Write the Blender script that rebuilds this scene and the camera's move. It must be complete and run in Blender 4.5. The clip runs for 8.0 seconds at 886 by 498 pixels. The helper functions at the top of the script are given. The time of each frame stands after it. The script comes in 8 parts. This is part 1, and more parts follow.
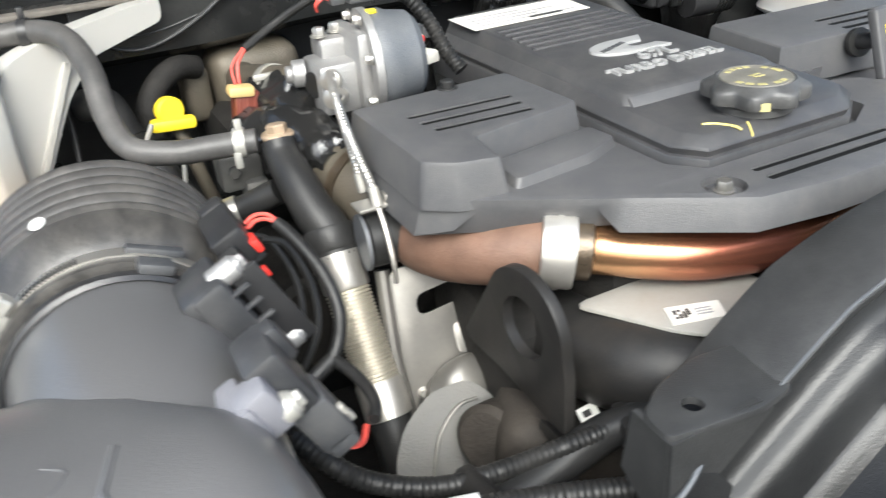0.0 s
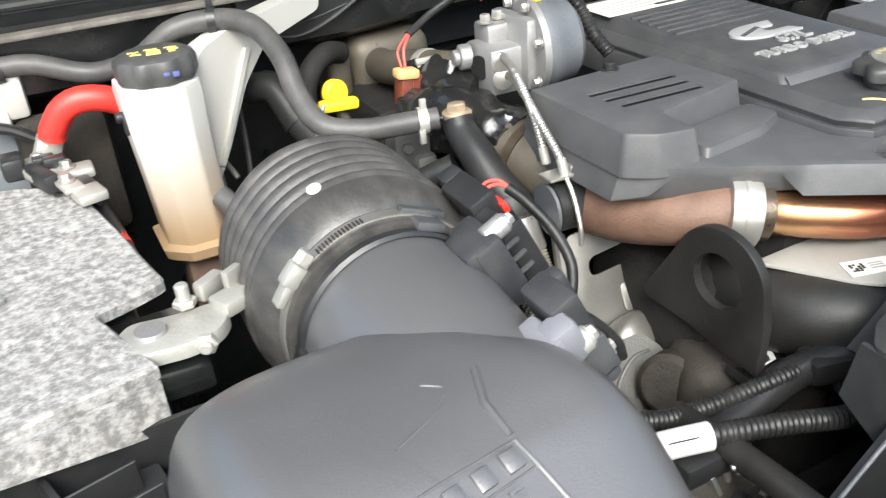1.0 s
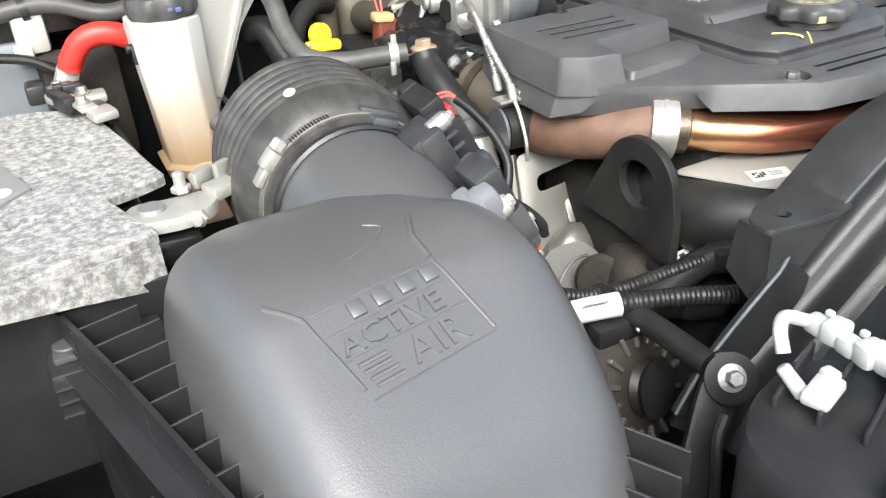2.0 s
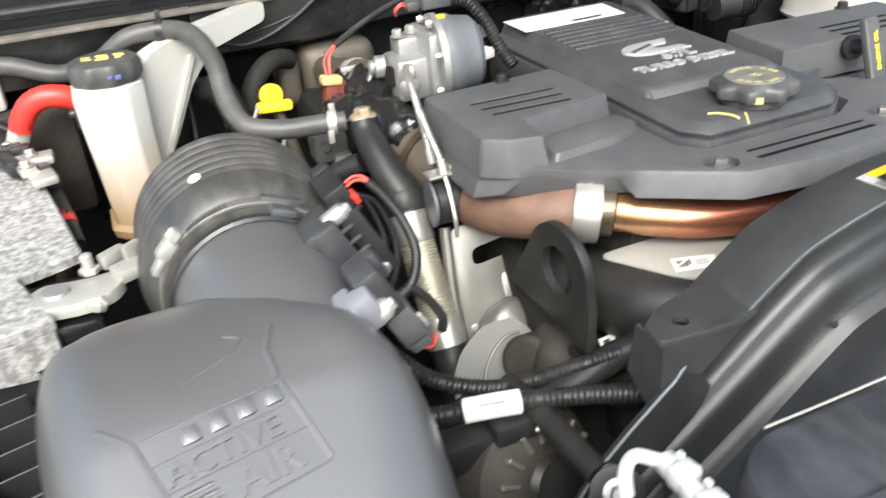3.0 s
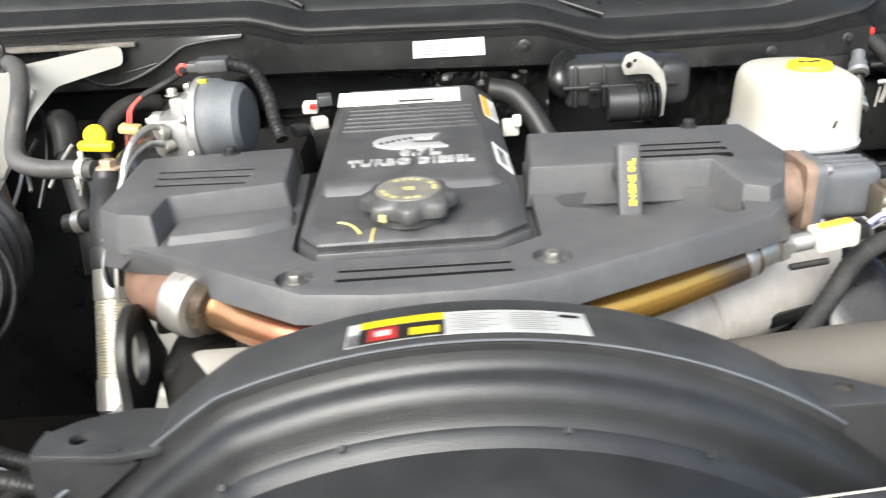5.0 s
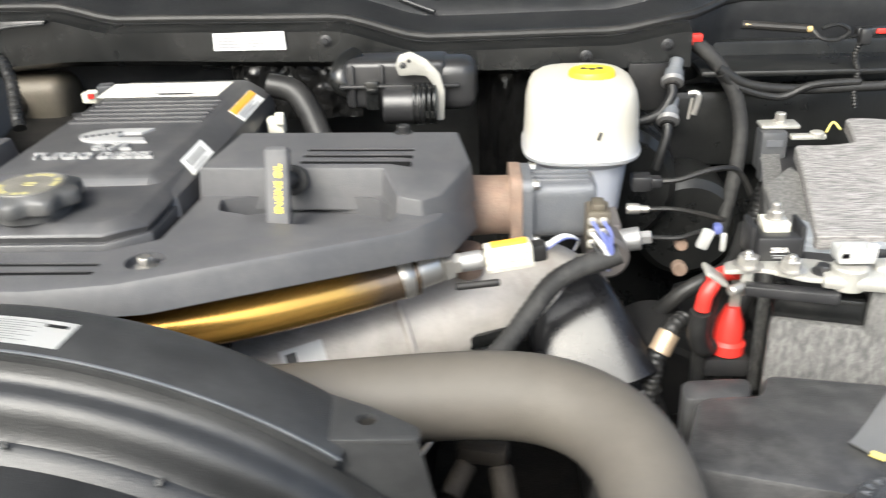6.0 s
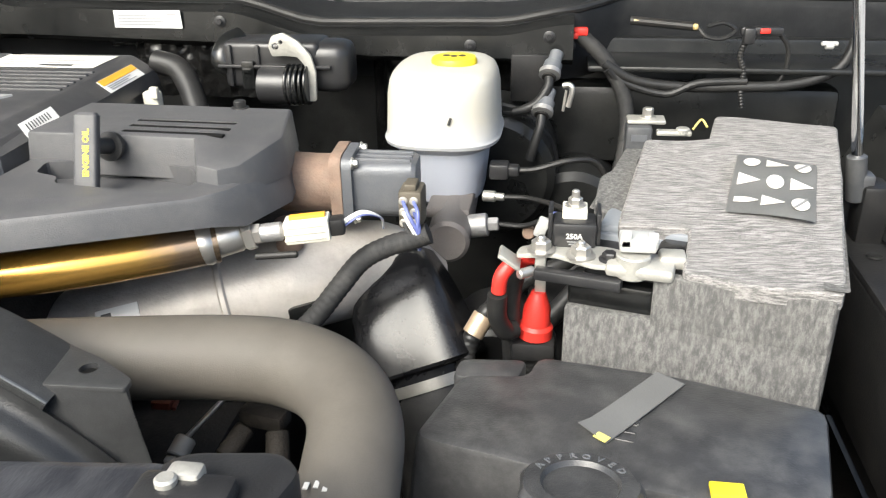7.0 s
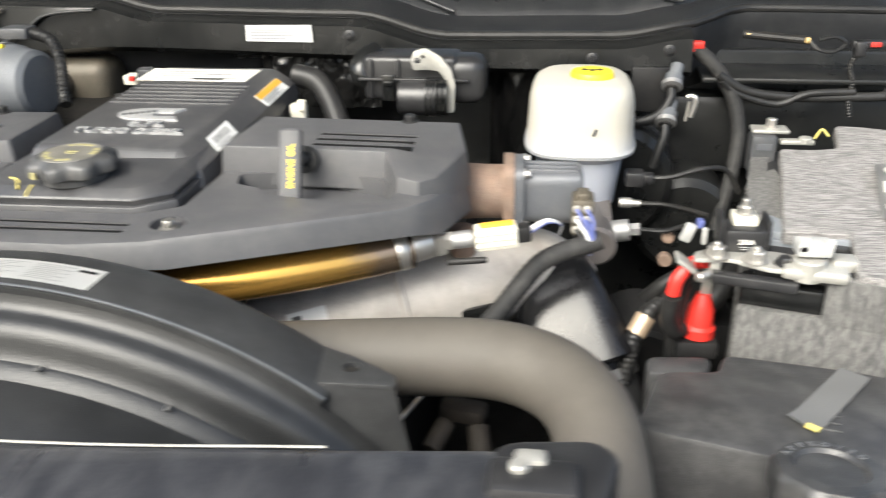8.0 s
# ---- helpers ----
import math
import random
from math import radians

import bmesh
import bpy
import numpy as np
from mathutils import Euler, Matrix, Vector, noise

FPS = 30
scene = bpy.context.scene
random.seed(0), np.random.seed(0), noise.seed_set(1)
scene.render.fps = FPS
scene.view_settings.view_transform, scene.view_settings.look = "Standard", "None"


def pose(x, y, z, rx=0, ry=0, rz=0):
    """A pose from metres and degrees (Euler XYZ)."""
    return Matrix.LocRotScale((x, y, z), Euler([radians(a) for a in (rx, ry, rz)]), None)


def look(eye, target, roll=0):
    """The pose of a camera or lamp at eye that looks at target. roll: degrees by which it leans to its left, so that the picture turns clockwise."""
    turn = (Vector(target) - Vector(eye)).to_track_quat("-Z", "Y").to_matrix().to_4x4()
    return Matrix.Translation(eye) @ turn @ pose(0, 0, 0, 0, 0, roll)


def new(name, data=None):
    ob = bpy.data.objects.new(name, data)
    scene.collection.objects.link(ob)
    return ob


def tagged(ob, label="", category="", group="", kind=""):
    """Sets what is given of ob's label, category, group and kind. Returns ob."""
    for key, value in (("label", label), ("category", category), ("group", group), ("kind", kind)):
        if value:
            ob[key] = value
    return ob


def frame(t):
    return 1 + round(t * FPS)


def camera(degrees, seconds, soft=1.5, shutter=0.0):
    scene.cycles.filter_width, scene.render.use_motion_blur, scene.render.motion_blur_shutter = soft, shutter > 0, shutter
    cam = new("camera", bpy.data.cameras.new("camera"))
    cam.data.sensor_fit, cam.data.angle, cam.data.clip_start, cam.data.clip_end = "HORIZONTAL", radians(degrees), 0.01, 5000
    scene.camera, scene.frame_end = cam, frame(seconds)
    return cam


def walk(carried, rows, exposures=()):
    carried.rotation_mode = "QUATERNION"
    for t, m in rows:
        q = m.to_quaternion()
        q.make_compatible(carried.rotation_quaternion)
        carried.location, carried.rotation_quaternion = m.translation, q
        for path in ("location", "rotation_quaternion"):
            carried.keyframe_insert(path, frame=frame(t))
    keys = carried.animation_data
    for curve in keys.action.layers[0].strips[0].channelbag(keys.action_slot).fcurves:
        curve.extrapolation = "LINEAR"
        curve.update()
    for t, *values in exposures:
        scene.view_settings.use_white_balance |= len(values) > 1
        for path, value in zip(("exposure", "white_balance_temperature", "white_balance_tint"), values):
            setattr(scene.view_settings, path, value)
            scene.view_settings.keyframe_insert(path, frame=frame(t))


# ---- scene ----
cam = camera(55.7, 8.0, soft=1.15, shutter=0.4)
PATH = [
    (0, (-0.494, -0.394, 1.546), (0.231, 1.207, 0.591), -4.8),
    (0.5, (-0.595, -0.378, 1.568), (0.151, 1.202, 0.594), -5.1),
    (1, (-0.672, -0.38, 1.572), (0.076, 1.197, 0.595), -4.8),
    (1.5, (-0.697, -0.452, 1.56), (0.048, 1.124, 0.58), -4.6),
    (1.7, (-0.697, -0.493, 1.551), (0.044, 1.083, 0.568), -4.5),
    (2.8, (-0.615, -0.537, 1.583), (0.026, 1.086, 0.607), -4.9),
    (3, (-0.566, -0.532, 1.599), (0.056, 1.104, 0.631), -5.0),
    (3.5, (-0.428, -0.511, 1.597), (0.128, 1.188, 0.7), -5.2),
    (4, (-0.297, -0.503, 1.573), (0.078, 1.266, 0.718), -4.1),
    (4.2, (-0.244, -0.514, 1.568), (0.047, 1.278, 0.728), -3.8),
    (5.3, (0.12, -0.592, 1.588), (0.07, 1.221, 0.746), -3.0),
    (5.5, (0.199, -0.584, 1.59), (0.113, 1.227, 0.745), -2.9),
    (6, (0.377, -0.543, 1.566), (0.211, 1.259, 0.715), -2.5),
    (6.5, (0.524, -0.526, 1.55), (0.308, 1.271, 0.7), -0.8),
    (7, (0.592, -0.545, 1.547), (0.322, 1.247, 0.7), -1.0),
    (7.5, (0.58, -0.568, 1.562), (0.285, 1.219, 0.714), -1.2),
    (8, (0.423, -0.613, 1.578), (0.173, 1.18, 0.728), -1.0),
]
walk(cam, [(t, look(eye, target, roll)) for t, eye, target, roll in PATH], [(0, 1.27, 5650, 3), (3.5, 1.32, 5750, 3), (5.3, 1.52, 5800, 4), (8, 1.33, 5950, 4)])

# ---- world, sun ----
world = bpy.data.worlds.new("world")
world.use_nodes = True
scene.world = world
wn = world.node_tree
sky = wn.nodes.new("ShaderNodeTexSky")
sky.sky_type = "NISHITA"
sky.sun_disc = False
SUN_EL, SUN_ROT = 45.0, 205.0
sky.sun_elevation = radians(SUN_EL)
sky.sun_rotation = radians(SUN_ROT)
sky.air_density = 1.0
sky.dust_density = 8.0
sky.ozone_density = 0.4
bg = wn.nodes["Background"]
wn.links.new(sky.outputs["Color"], bg.inputs["Color"])
bg.inputs["Strength"].default_value = 0.15
sun = new("sun", bpy.data.lights.new("sun", "SUN"))
sun.data.energy = 1.4
sun.data.angle = radians(40)
sun.data.color = (1.0, 0.96, 0.9)
az = radians(SUN_ROT)
sun.matrix_world = look((math.sin(az) * math.cos(radians(SUN_EL)) * 10, math.cos(az) * math.cos(radians(SUN_EL)) * 10,
                         math.sin(radians(SUN_EL)) * 10), (0, 0, 0))

# ---- materials ----


def nodes_of(name):
    m = bpy.data.materials.new(name)
    m.use_nodes = True
    nt = m.node_tree
    return m, nt, nt.nodes["Principled BSDF"]


def noise_node(nt, vec, scale, detail=4, rough=0.55):
    n = nt.nodes.new("ShaderNodeTexNoise")
    n.inputs["Scale"].default_value = scale
    n.inputs["Detail"].default_value = detail
    n.inputs["Roughness"].default_value = rough
    nt.links.new(vec, n.inputs["Vector"])
    return n.outputs["Fac"]


def ramp(nt, fac, stops):
    r = nt.nodes.new("ShaderNodeValToRGB")
    els = r.color_ramp.elements
    while len(els) < len(stops):
        els.new(0.5)
    for e, (p, c) in zip(els, stops):
        e.position, e.color = p, (*c, 1)
    nt.links.new(fac, r.inputs["Fac"])
    return r.outputs["Color"]


def mixc(nt, fac, a, b):
    m = nt.nodes.new("ShaderNodeMix")
    m.data_type = "RGBA"
    for sock, val in ((m.inputs["Factor"], fac), (m.inputs["A"], a), (m.inputs["B"], b)):
        if isinstance(val, bpy.types.NodeSocket):
            nt.links.new(val, sock)
        elif isinstance(val, tuple):
            sock.default_value = (*val, 1)
        else:
            sock.default_value = val
    return m.outputs["Result"]


def mul(c, k):
    return tuple(min(1.0, v * k) for v in c)


def mixed(a, b, t):
    return tuple(x + (y - x) * t for x, y in zip(a, b))


def mat(name, base, rough=0.5, metal=0.0, var=0.18, big=14, fine=380, bump=0.12, dust=0.0, dustc=(0.32, 0.3, 0.27), rvar=0.12, coat=0.0, spec=0.5, stretch=(1, 1, 1)):
    """A surface with broad tone changes, fine grain, uneven gloss and a little settled dust."""
    m, nt, p = nodes_of(name)
    tc = nt.nodes.new("ShaderNodeTexCoord")
    mp = nt.nodes.new("ShaderNodeMapping")
    mp.inputs["Scale"].default_value = stretch
    nt.links.new(tc.outputs["Object"], mp.inputs["Vector"])
    vec = mp.outputs["Vector"]
    n1 = noise_node(nt, vec, big, 5)
    n2 = noise_node(nt, vec, fine, 3)
    col = ramp(nt, n1, [(0.3, mul(base, 1 - var)), (0.7, mul(base, 1 + var))])
    col = mixc(nt, n2, mixc(nt, 0.5, col, mul(base, 1 - var)), col)
    if dust:
        d = noise_node(nt, vec, big * 2.3, 6, 0.7)
        mm = nt.nodes.new("ShaderNodeMapRange")
        mm.inputs["From Min"].default_value, mm.inputs["From Max"].default_value = 0.42, 0.75
        mm.inputs["To Max"].default_value = dust
        nt.links.new(d, mm.inputs["Value"])
        col = mixc(nt, mm.outputs["Result"], col, dustc)
    nt.links.new(col, p.inputs["Base Color"])
    mr = nt.nodes.new("ShaderNodeMapRange")
    mr.inputs["To Min"].default_value, mr.inputs["To Max"].default_value = max(0.03, rough - rvar), min(1, rough + rvar)
    nt.links.new(n1, mr.inputs["Value"])
    nt.links.new(mr.outputs["Result"], p.inputs["Roughness"])
    p.inputs["Metallic"].default_value = metal
    p.inputs["Coat Weight"].default_value = coat
    p.inputs["Specular IOR Level"].default_value = spec
    if bump:
        b = nt.nodes.new("ShaderNodeBump")
        b.inputs["Strength"].default_value = bump
        b.inputs["Distance"].default_value = 0.002
        nt.links.new(n2, b.inputs["Height"])
        nt.links.new(b.outputs["Normal"], p.inputs["Normal"])
    return m


M_COVER = mat("moulded_grey_black_plastic", (0.066, 0.066, 0.069), 0.46, var=0.1, fine=900, bump=0.2, dust=0.1)
M_COVER2 = mat("smooth_grey_black_plastic", (0.043, 0.043, 0.0455), 0.42, var=0.1, fine=900, bump=0.12, dust=0.1)
M_PLASTIC = mat("black_plastic", (0.02, 0.02, 0.021), 0.36, fine=700, bump=0.12, dust=0.1, dustc=(0.12, 0.115, 0.11))
# near-black tone that paints the shade inside the cover's slots
M_SLOT_SHADE = mat("slot_shade_black", (0.005, 0.005, 0.005), 0.8, var=0.1, fine=900, bump=0.3, dust=0.0, spec=0.15)
M_BOOT = mat("satin_black_boot", (0.008, 0.008, 0.009), 0.24, fine=300, bump=0.05, dust=0.2, dustc=(0.04, 0.04, 0.038), spec=0.3)
M_CAPTOP = mat("dust_filmed_cap_top", (0.17, 0.162, 0.14), 0.42, var=0.35, big=60, fine=600, bump=0.2, dust=0.4, dustc=(0.07, 0.066, 0.055))
M_CAPINK = mat("worn_cream_print", (0.42, 0.38, 0.17), 0.5, var=0.3, bump=0.1)
M_CLAMP = mat("dull_clamp_band", (0.26, 0.25, 0.23), 0.38, 0.7, var=0.2, fine=300, bump=0.1, dust=0.3, dustc=(0.1, 0.095, 0.085))
M_GLOSS = mat("glossy_black_plastic", (0.008, 0.0085, 0.0085), 0.24, fine=500, bump=0.05, dust=0.1, dustc=(0.12, 0.115, 0.11))
M_AIRBOX = mat("airbox_plastic", (0.092, 0.091, 0.092), 0.29, var=0.14, fine=860, bump=0.12, spec=1.0, rvar=0.05, big=6)
M_RUBBER = mat("black_rubber", (0.018, 0.018, 0.018), 0.42, var=0.25, fine=500, bump=0.15, dust=0.25, dustc=(0.07, 0.066, 0.06), spec=0.3)
M_HOSE = mat("dusty_rubber_hose", (0.066, 0.064, 0.062), 0.42, var=0.25, fine=500, bump=0.18, dust=0.4, dustc=(0.16, 0.15, 0.14), spec=0.35)
M_BELLOW = mat("dusty_corrugated_rubber", (0.044, 0.042, 0.040), 0.36, var=0.35, big=24, fine=500, bump=0.2, dust=0.5, dustc=(0.15, 0.14, 0.125), stretch=(1, 0.25, 1))
M_LOOM = mat("ribbed_loom", (0.014, 0.014, 0.014), 0.38, dust=0.3, dustc=(0.07, 0.066, 0.06), spec=0.3)
M_TAPE = mat("cloth_tape", (0.026, 0.026, 0.026), 0.6, fine=900, bump=0.4, dust=0.1, spec=0.25)
M_DARK = mat("dark_painted_metal", (0.014, 0.014, 0.0145), 0.4, dust=0.3, dustc=(0.05, 0.047, 0.043), spec=0.25)
M_BLOCK = mat("sooty_cast_iron", (0.018, 0.0172, 0.0162), 0.65, var=0.4, fine=300, bump=0.5, dust=0.35, dustc=(0.055, 0.05, 0.044), spec=0.15)
M_CASTDUST = mat("dusty_dark_casting", (0.032, 0.028, 0.024), 0.7, var=0.35, fine=350, bump=0.5, dust=0.4, dustc=(0.075, 0.064, 0.052), spec=0.2)
M_EYE = mat("satin_black_steel", (0.017, 0.0165, 0.016), 0.45, var=0.3, dust=0.25, dustc=(0.06, 0.052, 0.044), spec=0.3)
M_COWL = mat("cowl_plastic", (0.017, 0.018, 0.02), 0.42, var=0.2, fine=800, bump=0.25, dust=0.3, dustc=(0.07, 0.07, 0.068))
M_FIRE = mat("firewall_paint", (0.012, 0.0125, 0.0125), 0.3, var=0.3, dust=0.4, dustc=(0.042, 0.041, 0.038), spec=0.4)
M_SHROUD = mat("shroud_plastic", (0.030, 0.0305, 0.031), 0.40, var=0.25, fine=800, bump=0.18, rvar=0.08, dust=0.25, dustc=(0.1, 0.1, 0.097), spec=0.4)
# M_SHROUD's plastic again, darkened to put the throat's shade into its colour
M_THROAT = mat("shroud_plastic_shaded", (0.017, 0.0175, 0.018), 0.34, var=0.25, fine=800, bump=0.18, rvar=0.08, dust=0.15, dustc=(0.07, 0.07, 0.068), spec=0.4)
M_ALU = mat("cast_aluminium", (0.36, 0.355, 0.35), 0.46, 0.6, var=0.15, fine=500, bump=0.35, dust=0.2, dustc=(0.3, 0.28, 0.25))
M_EAR = mat("dull_grey_casting", (0.12, 0.118, 0.112), 0.5, 0.4, var=0.2, fine=500, bump=0.3, dust=0.3, dustc=(0.14, 0.125, 0.105))
M_STEEL = mat("zinc_steel", (0.54, 0.52, 0.48), 0.36, 0.8, var=0.15, fine=300, bump=0.1)
M_SHEET = mat("pressed_steel_sheet", (0.17, 0.163, 0.15), 0.42, 0.6, var=0.12, fine=300, bump=0.08, dust=0.2, dustc=(0.35, 0.32, 0.28))
M_LEAD = mat("tinned_lead_clamp", (0.42, 0.41, 0.375), 0.48, 0.5, var=0.15, fine=300, bump=0.3, dust=0.3, dustc=(0.6, 0.58, 0.5))
M_GREYPIPE = mat("bare_grey_pipe", (0.47, 0.44, 0.4), 0.5, 0.2, var=0.22, fine=300, bump=0.2, dust=0.55, dustc=(0.24, 0.205, 0.165))
M_CACTUBE = mat("dusty_charge_air_tube", (0.084, 0.075, 0.062), 0.68, 0.0, var=0.22, big=9, fine=900, bump=0.1, dust=0.55, dustc=(0.056, 0.049, 0.039))
M_RUST = mat("rusted_casting", (0.22, 0.15, 0.11), 0.75, 0.1, var=0.35, big=40, fine=500, bump=0.4, dust=0.3, dustc=(0.22, 0.19, 0.15))
M_BROWN = mat("heat_browned_casting", (0.145, 0.083, 0.056), 0.6, 0.1, var=0.25, big=45, fine=500, bump=0.3, dust=0.2, dustc=(0.25, 0.17, 0.12))
M_ACT = mat("grey_actuator_casting", (0.1, 0.108, 0.12), 0.55, 0.1, var=0.12, fine=600, bump=0.3, dust=0.15)
M_MOTOR = mat("slate_grey_housing", (0.11, 0.115, 0.125), 0.45, 0.2, var=0.12, fine=600, bump=0.25, dust=0.15)
M_SHIELD = mat("dusty_aluminised_shield", (0.36, 0.35, 0.32), 0.6, 0.4, var=0.12, dust=0.5, dustc=(0.3, 0.27, 0.22))
M_TAN = mat("olive_tan_casting", (0.095, 0.083, 0.062), 0.55, 0.3, var=0.2, fine=400, bump=0.3, dust=0.3, dustc=(0.16, 0.13, 0.1))
M_YELLOW = mat("yellow_plastic", (0.85, 0.66, 0.02), 0.4, var=0.08, bump=0.05)
M_YPAINT = mat("yellow_paint_mark", (0.66, 0.56, 0.16), 0.5, var=0.2, bump=0.1)
M_RED = mat("red_rubber", (0.62, 0.035, 0.025), 0.42, var=0.15, fine=500, bump=0.15)
M_REDBROWN = mat("red_brown_connector", (0.15, 0.036, 0.022), 0.45, var=0.15)
M_TANC = mat("tan_connector_lock", (0.55, 0.4, 0.17), 0.45, var=0.15)
M_GREYCONN = mat("grey_connector", (0.052, 0.054, 0.058), 0.42, var=0.12, dust=0.15)
M_CREAM = mat("cream_connector", (0.68, 0.65, 0.55), 0.4, var=0.1)
M_ORANGE = mat("orange_lock", (0.75, 0.4, 0.04), 0.4, var=0.1)
M_WHITE = mat("white_label", (0.66, 0.66, 0.64), 0.45, var=0.05, bump=0.03)
M_PAPER = mat("grey_white_paper_label", (0.62, 0.6, 0.55), 0.5, var=0.08, bump=0.03)
M_INK = mat("black_print", (0.03, 0.03, 0.03), 0.5, var=0.1, bump=0)
M_GREYINK = mat("grey_print", (0.3, 0.3, 0.3), 0.5, var=0.1, bump=0)
M_REDINK = mat("red_print", (0.55, 0.05, 0.04), 0.5, var=0.1, bump=0)
M_LETTER = mat("silver_grey_letters", (0.33, 0.33, 0.325), 0.42, 0.2, var=0.08, bump=0.05)
M_LOGO = mat("brushed_grey_badge", (0.34, 0.34, 0.335), 0.4, 0.2, var=0.1, bump=0.05)
M_PATCH = mat("dark_grey_print_patch", (0.23, 0.23, 0.225), 0.6, var=0.15, bump=0.2)
M_WHITEPL = mat("white_plastic", (0.4, 0.4, 0.385), 0.42, var=0.06, bump=0.05)
M_BLUEWIRE = mat("blue_wire", (0.1, 0.12, 0.3), 0.4, bump=0)
M_WHITEWIRE = mat("white_wire", (0.6, 0.6, 0.6), 0.4, bump=0)
M_REDWIRE = mat("red_wire", (0.6, 0.08, 0.06), 0.4, bump=0)
M_BLUEGREY = mat("blue_grey_plastic", (0.2, 0.215, 0.235), 0.45, var=0.1)
M_GROUND = mat("worn_concrete", (0.3, 0.29, 0.27), 0.8, var=0.2, big=0.6, fine=60, bump=0.3, dust=0.3, dustc=(0.2, 0.19, 0.18))
M_BODY = mat("truck_body_paint", (0.03, 0.03, 0.032), 0.25, var=0.05, bump=0, coat=0.5)
M_CHROME = mat("polished_rod", (0.75, 0.75, 0.75), 0.12, 1.0, var=0.05, bump=0)
M_BRASS = mat("dull_brass", (0.5, 0.38, 0.26), 0.42, 0.5, var=0.2, fine=400, bump=0.2, dust=0.3, dustc=(0.45, 0.38, 0.3))
M_WRAP = mat("shiny_black_wrap", (0.012, 0.012, 0.012), 0.2, var=0.2, fine=160, bump=0.4, dust=0.2, dustc=(0.06, 0.055, 0.05), coat=0.3, spec=0.5)
M_BEAM = mat("scratched_black_plastic", (0.03, 0.031, 0.036), 0.3, var=0.25, big=20, fine=420, bump=0.2, dust=0.45, dustc=(0.12, 0.12, 0.125), stretch=(1, 0.35, 1))
M_CAP = mat("dusty_grey_black_cap", (0.05, 0.05, 0.05), 0.42, var=0.2, fine=700, bump=0.2, dust=0.4, dustc=(0.16, 0.155, 0.145))
M_HOODPAD = mat("hood_underside", (0.06, 0.06, 0.061), 0.7, var=0.15, big=3, fine=60, bump=0.3)
M_FOOT = mat("stained_brown_plastic", (0.24, 0.16, 0.12), 0.4, var=0.2)
M_MASTER = mat("brown_grey_casting", (0.17, 0.155, 0.145), 0.5, 0.35, var=0.2, fine=500, bump=0.3, dust=0.35, dustc=(0.15, 0.12, 0.1))
M_GREYTAPE = mat("dull_grey_tape", (0.115, 0.115, 0.112), 0.5, var=0.12, fine=500, bump=0.15)
M_COLLAR = mat("heat_blackened_collar", (0.10, 0.078, 0.055), 0.3, 0.6, var=0.3, big=50, fine=300, bump=0.15, dust=0.2, dustc=(0.1, 0.075, 0.05))
M_LAV = mat("pale_lavender_plastic", (0.18, 0.18, 0.20), 0.4, var=0.12, fine=600, bump=0.1, dust=0.1)
M_SLATE = mat("grey_sensor_lug", (0.034, 0.035, 0.038), 0.38, var=0.15, fine=600, bump=0.12, dust=0.1)
M_DUSTY = mat("dust_caked_sheet", (0.15, 0.137, 0.12), 0.8, var=0.4, big=40, fine=300, bump=0.5, dust=0.6, dustc=(0.10, 0.09, 0.075), spec=0.2)
M_FUSE = mat("scuffed_black_lid", (0.033, 0.033, 0.034), 0.36, var=0.25, big=18, fine=600, bump=0.2, dust=0.4, dustc=(0.13, 0.128, 0.122))
M_BRAID = mat("brassy_braided_steel", (0.46, 0.43, 0.35), 0.42, 0.6, var=0.12, fine=700, bump=0.2)
M_FOIL = mat("crumpled_foil", (0.42, 0.42, 0.42), 0.42, 1.0, var=0.1, big=60, fine=90, bump=1.0)


def felt(name, sx, sy, sz, lo, hi, lift):
    m, nt, p = nodes_of(name)
    tc = nt.nodes.new("ShaderNodeTexCoord")
    mp = nt.nodes.new("ShaderNodeMapping")
    mp.inputs["Scale"].default_value = (sx, sy, sz)
    nt.links.new(tc.outputs["Object"], mp.inputs["Vector"])
    a1 = noise_node(nt, mp.outputs["Vector"], 1.0, 8, 0.7)
    a2 = noise_node(nt, tc.outputs["Object"], 1100, 3, 0.6)
    mx = nt.nodes.new("ShaderNodeMix")
    mx.inputs["Factor"].default_value = 0.22
    nt.links.new(a1, mx.inputs["A"])
    nt.links.new(a2, mx.inputs["B"])
    a = mx.outputs["Result"]
    b = noise_node(nt, tc.outputs["Object"], 26, 4)
    c1 = ramp(nt, a, [(0.4, lo), (0.475, mixed(lo, hi, 0.4)), (0.53, hi), (0.62, mul(hi, 1.35))])
    col = mixc(nt, ramp(nt, b, [(0.35, (0, 0, 0)), (0.7, (lift, lift, lift))]), c1, mul(hi, 0.8))
    nt.links.new(col, p.inputs["Base Color"])
    p.inputs["Roughness"].default_value = 0.95
    p.inputs["Specular IOR Level"].default_value = 0.15
    bm_ = nt.nodes.new("ShaderNodeBump")
    bm_.inputs["Strength"].default_value = 0.8
    bm_.inputs["Distance"].default_value = 0.003
    nt.links.new(a, bm_.inputs["Height"])
    nt.links.new(bm_.outputs["Normal"], p.inputs["Normal"])
    return m


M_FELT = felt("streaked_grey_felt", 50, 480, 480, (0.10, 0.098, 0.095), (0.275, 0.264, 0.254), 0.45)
# flap felt: mottled, and a darker grey than the streaked top sheet
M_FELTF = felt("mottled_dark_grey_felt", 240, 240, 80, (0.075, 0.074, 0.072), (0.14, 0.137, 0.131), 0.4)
M_FELTL = felt("mottled_pale_grey_felt", 130, 130, 130, (0.14, 0.136, 0.13), (0.34, 0.33, 0.315), 0.4)


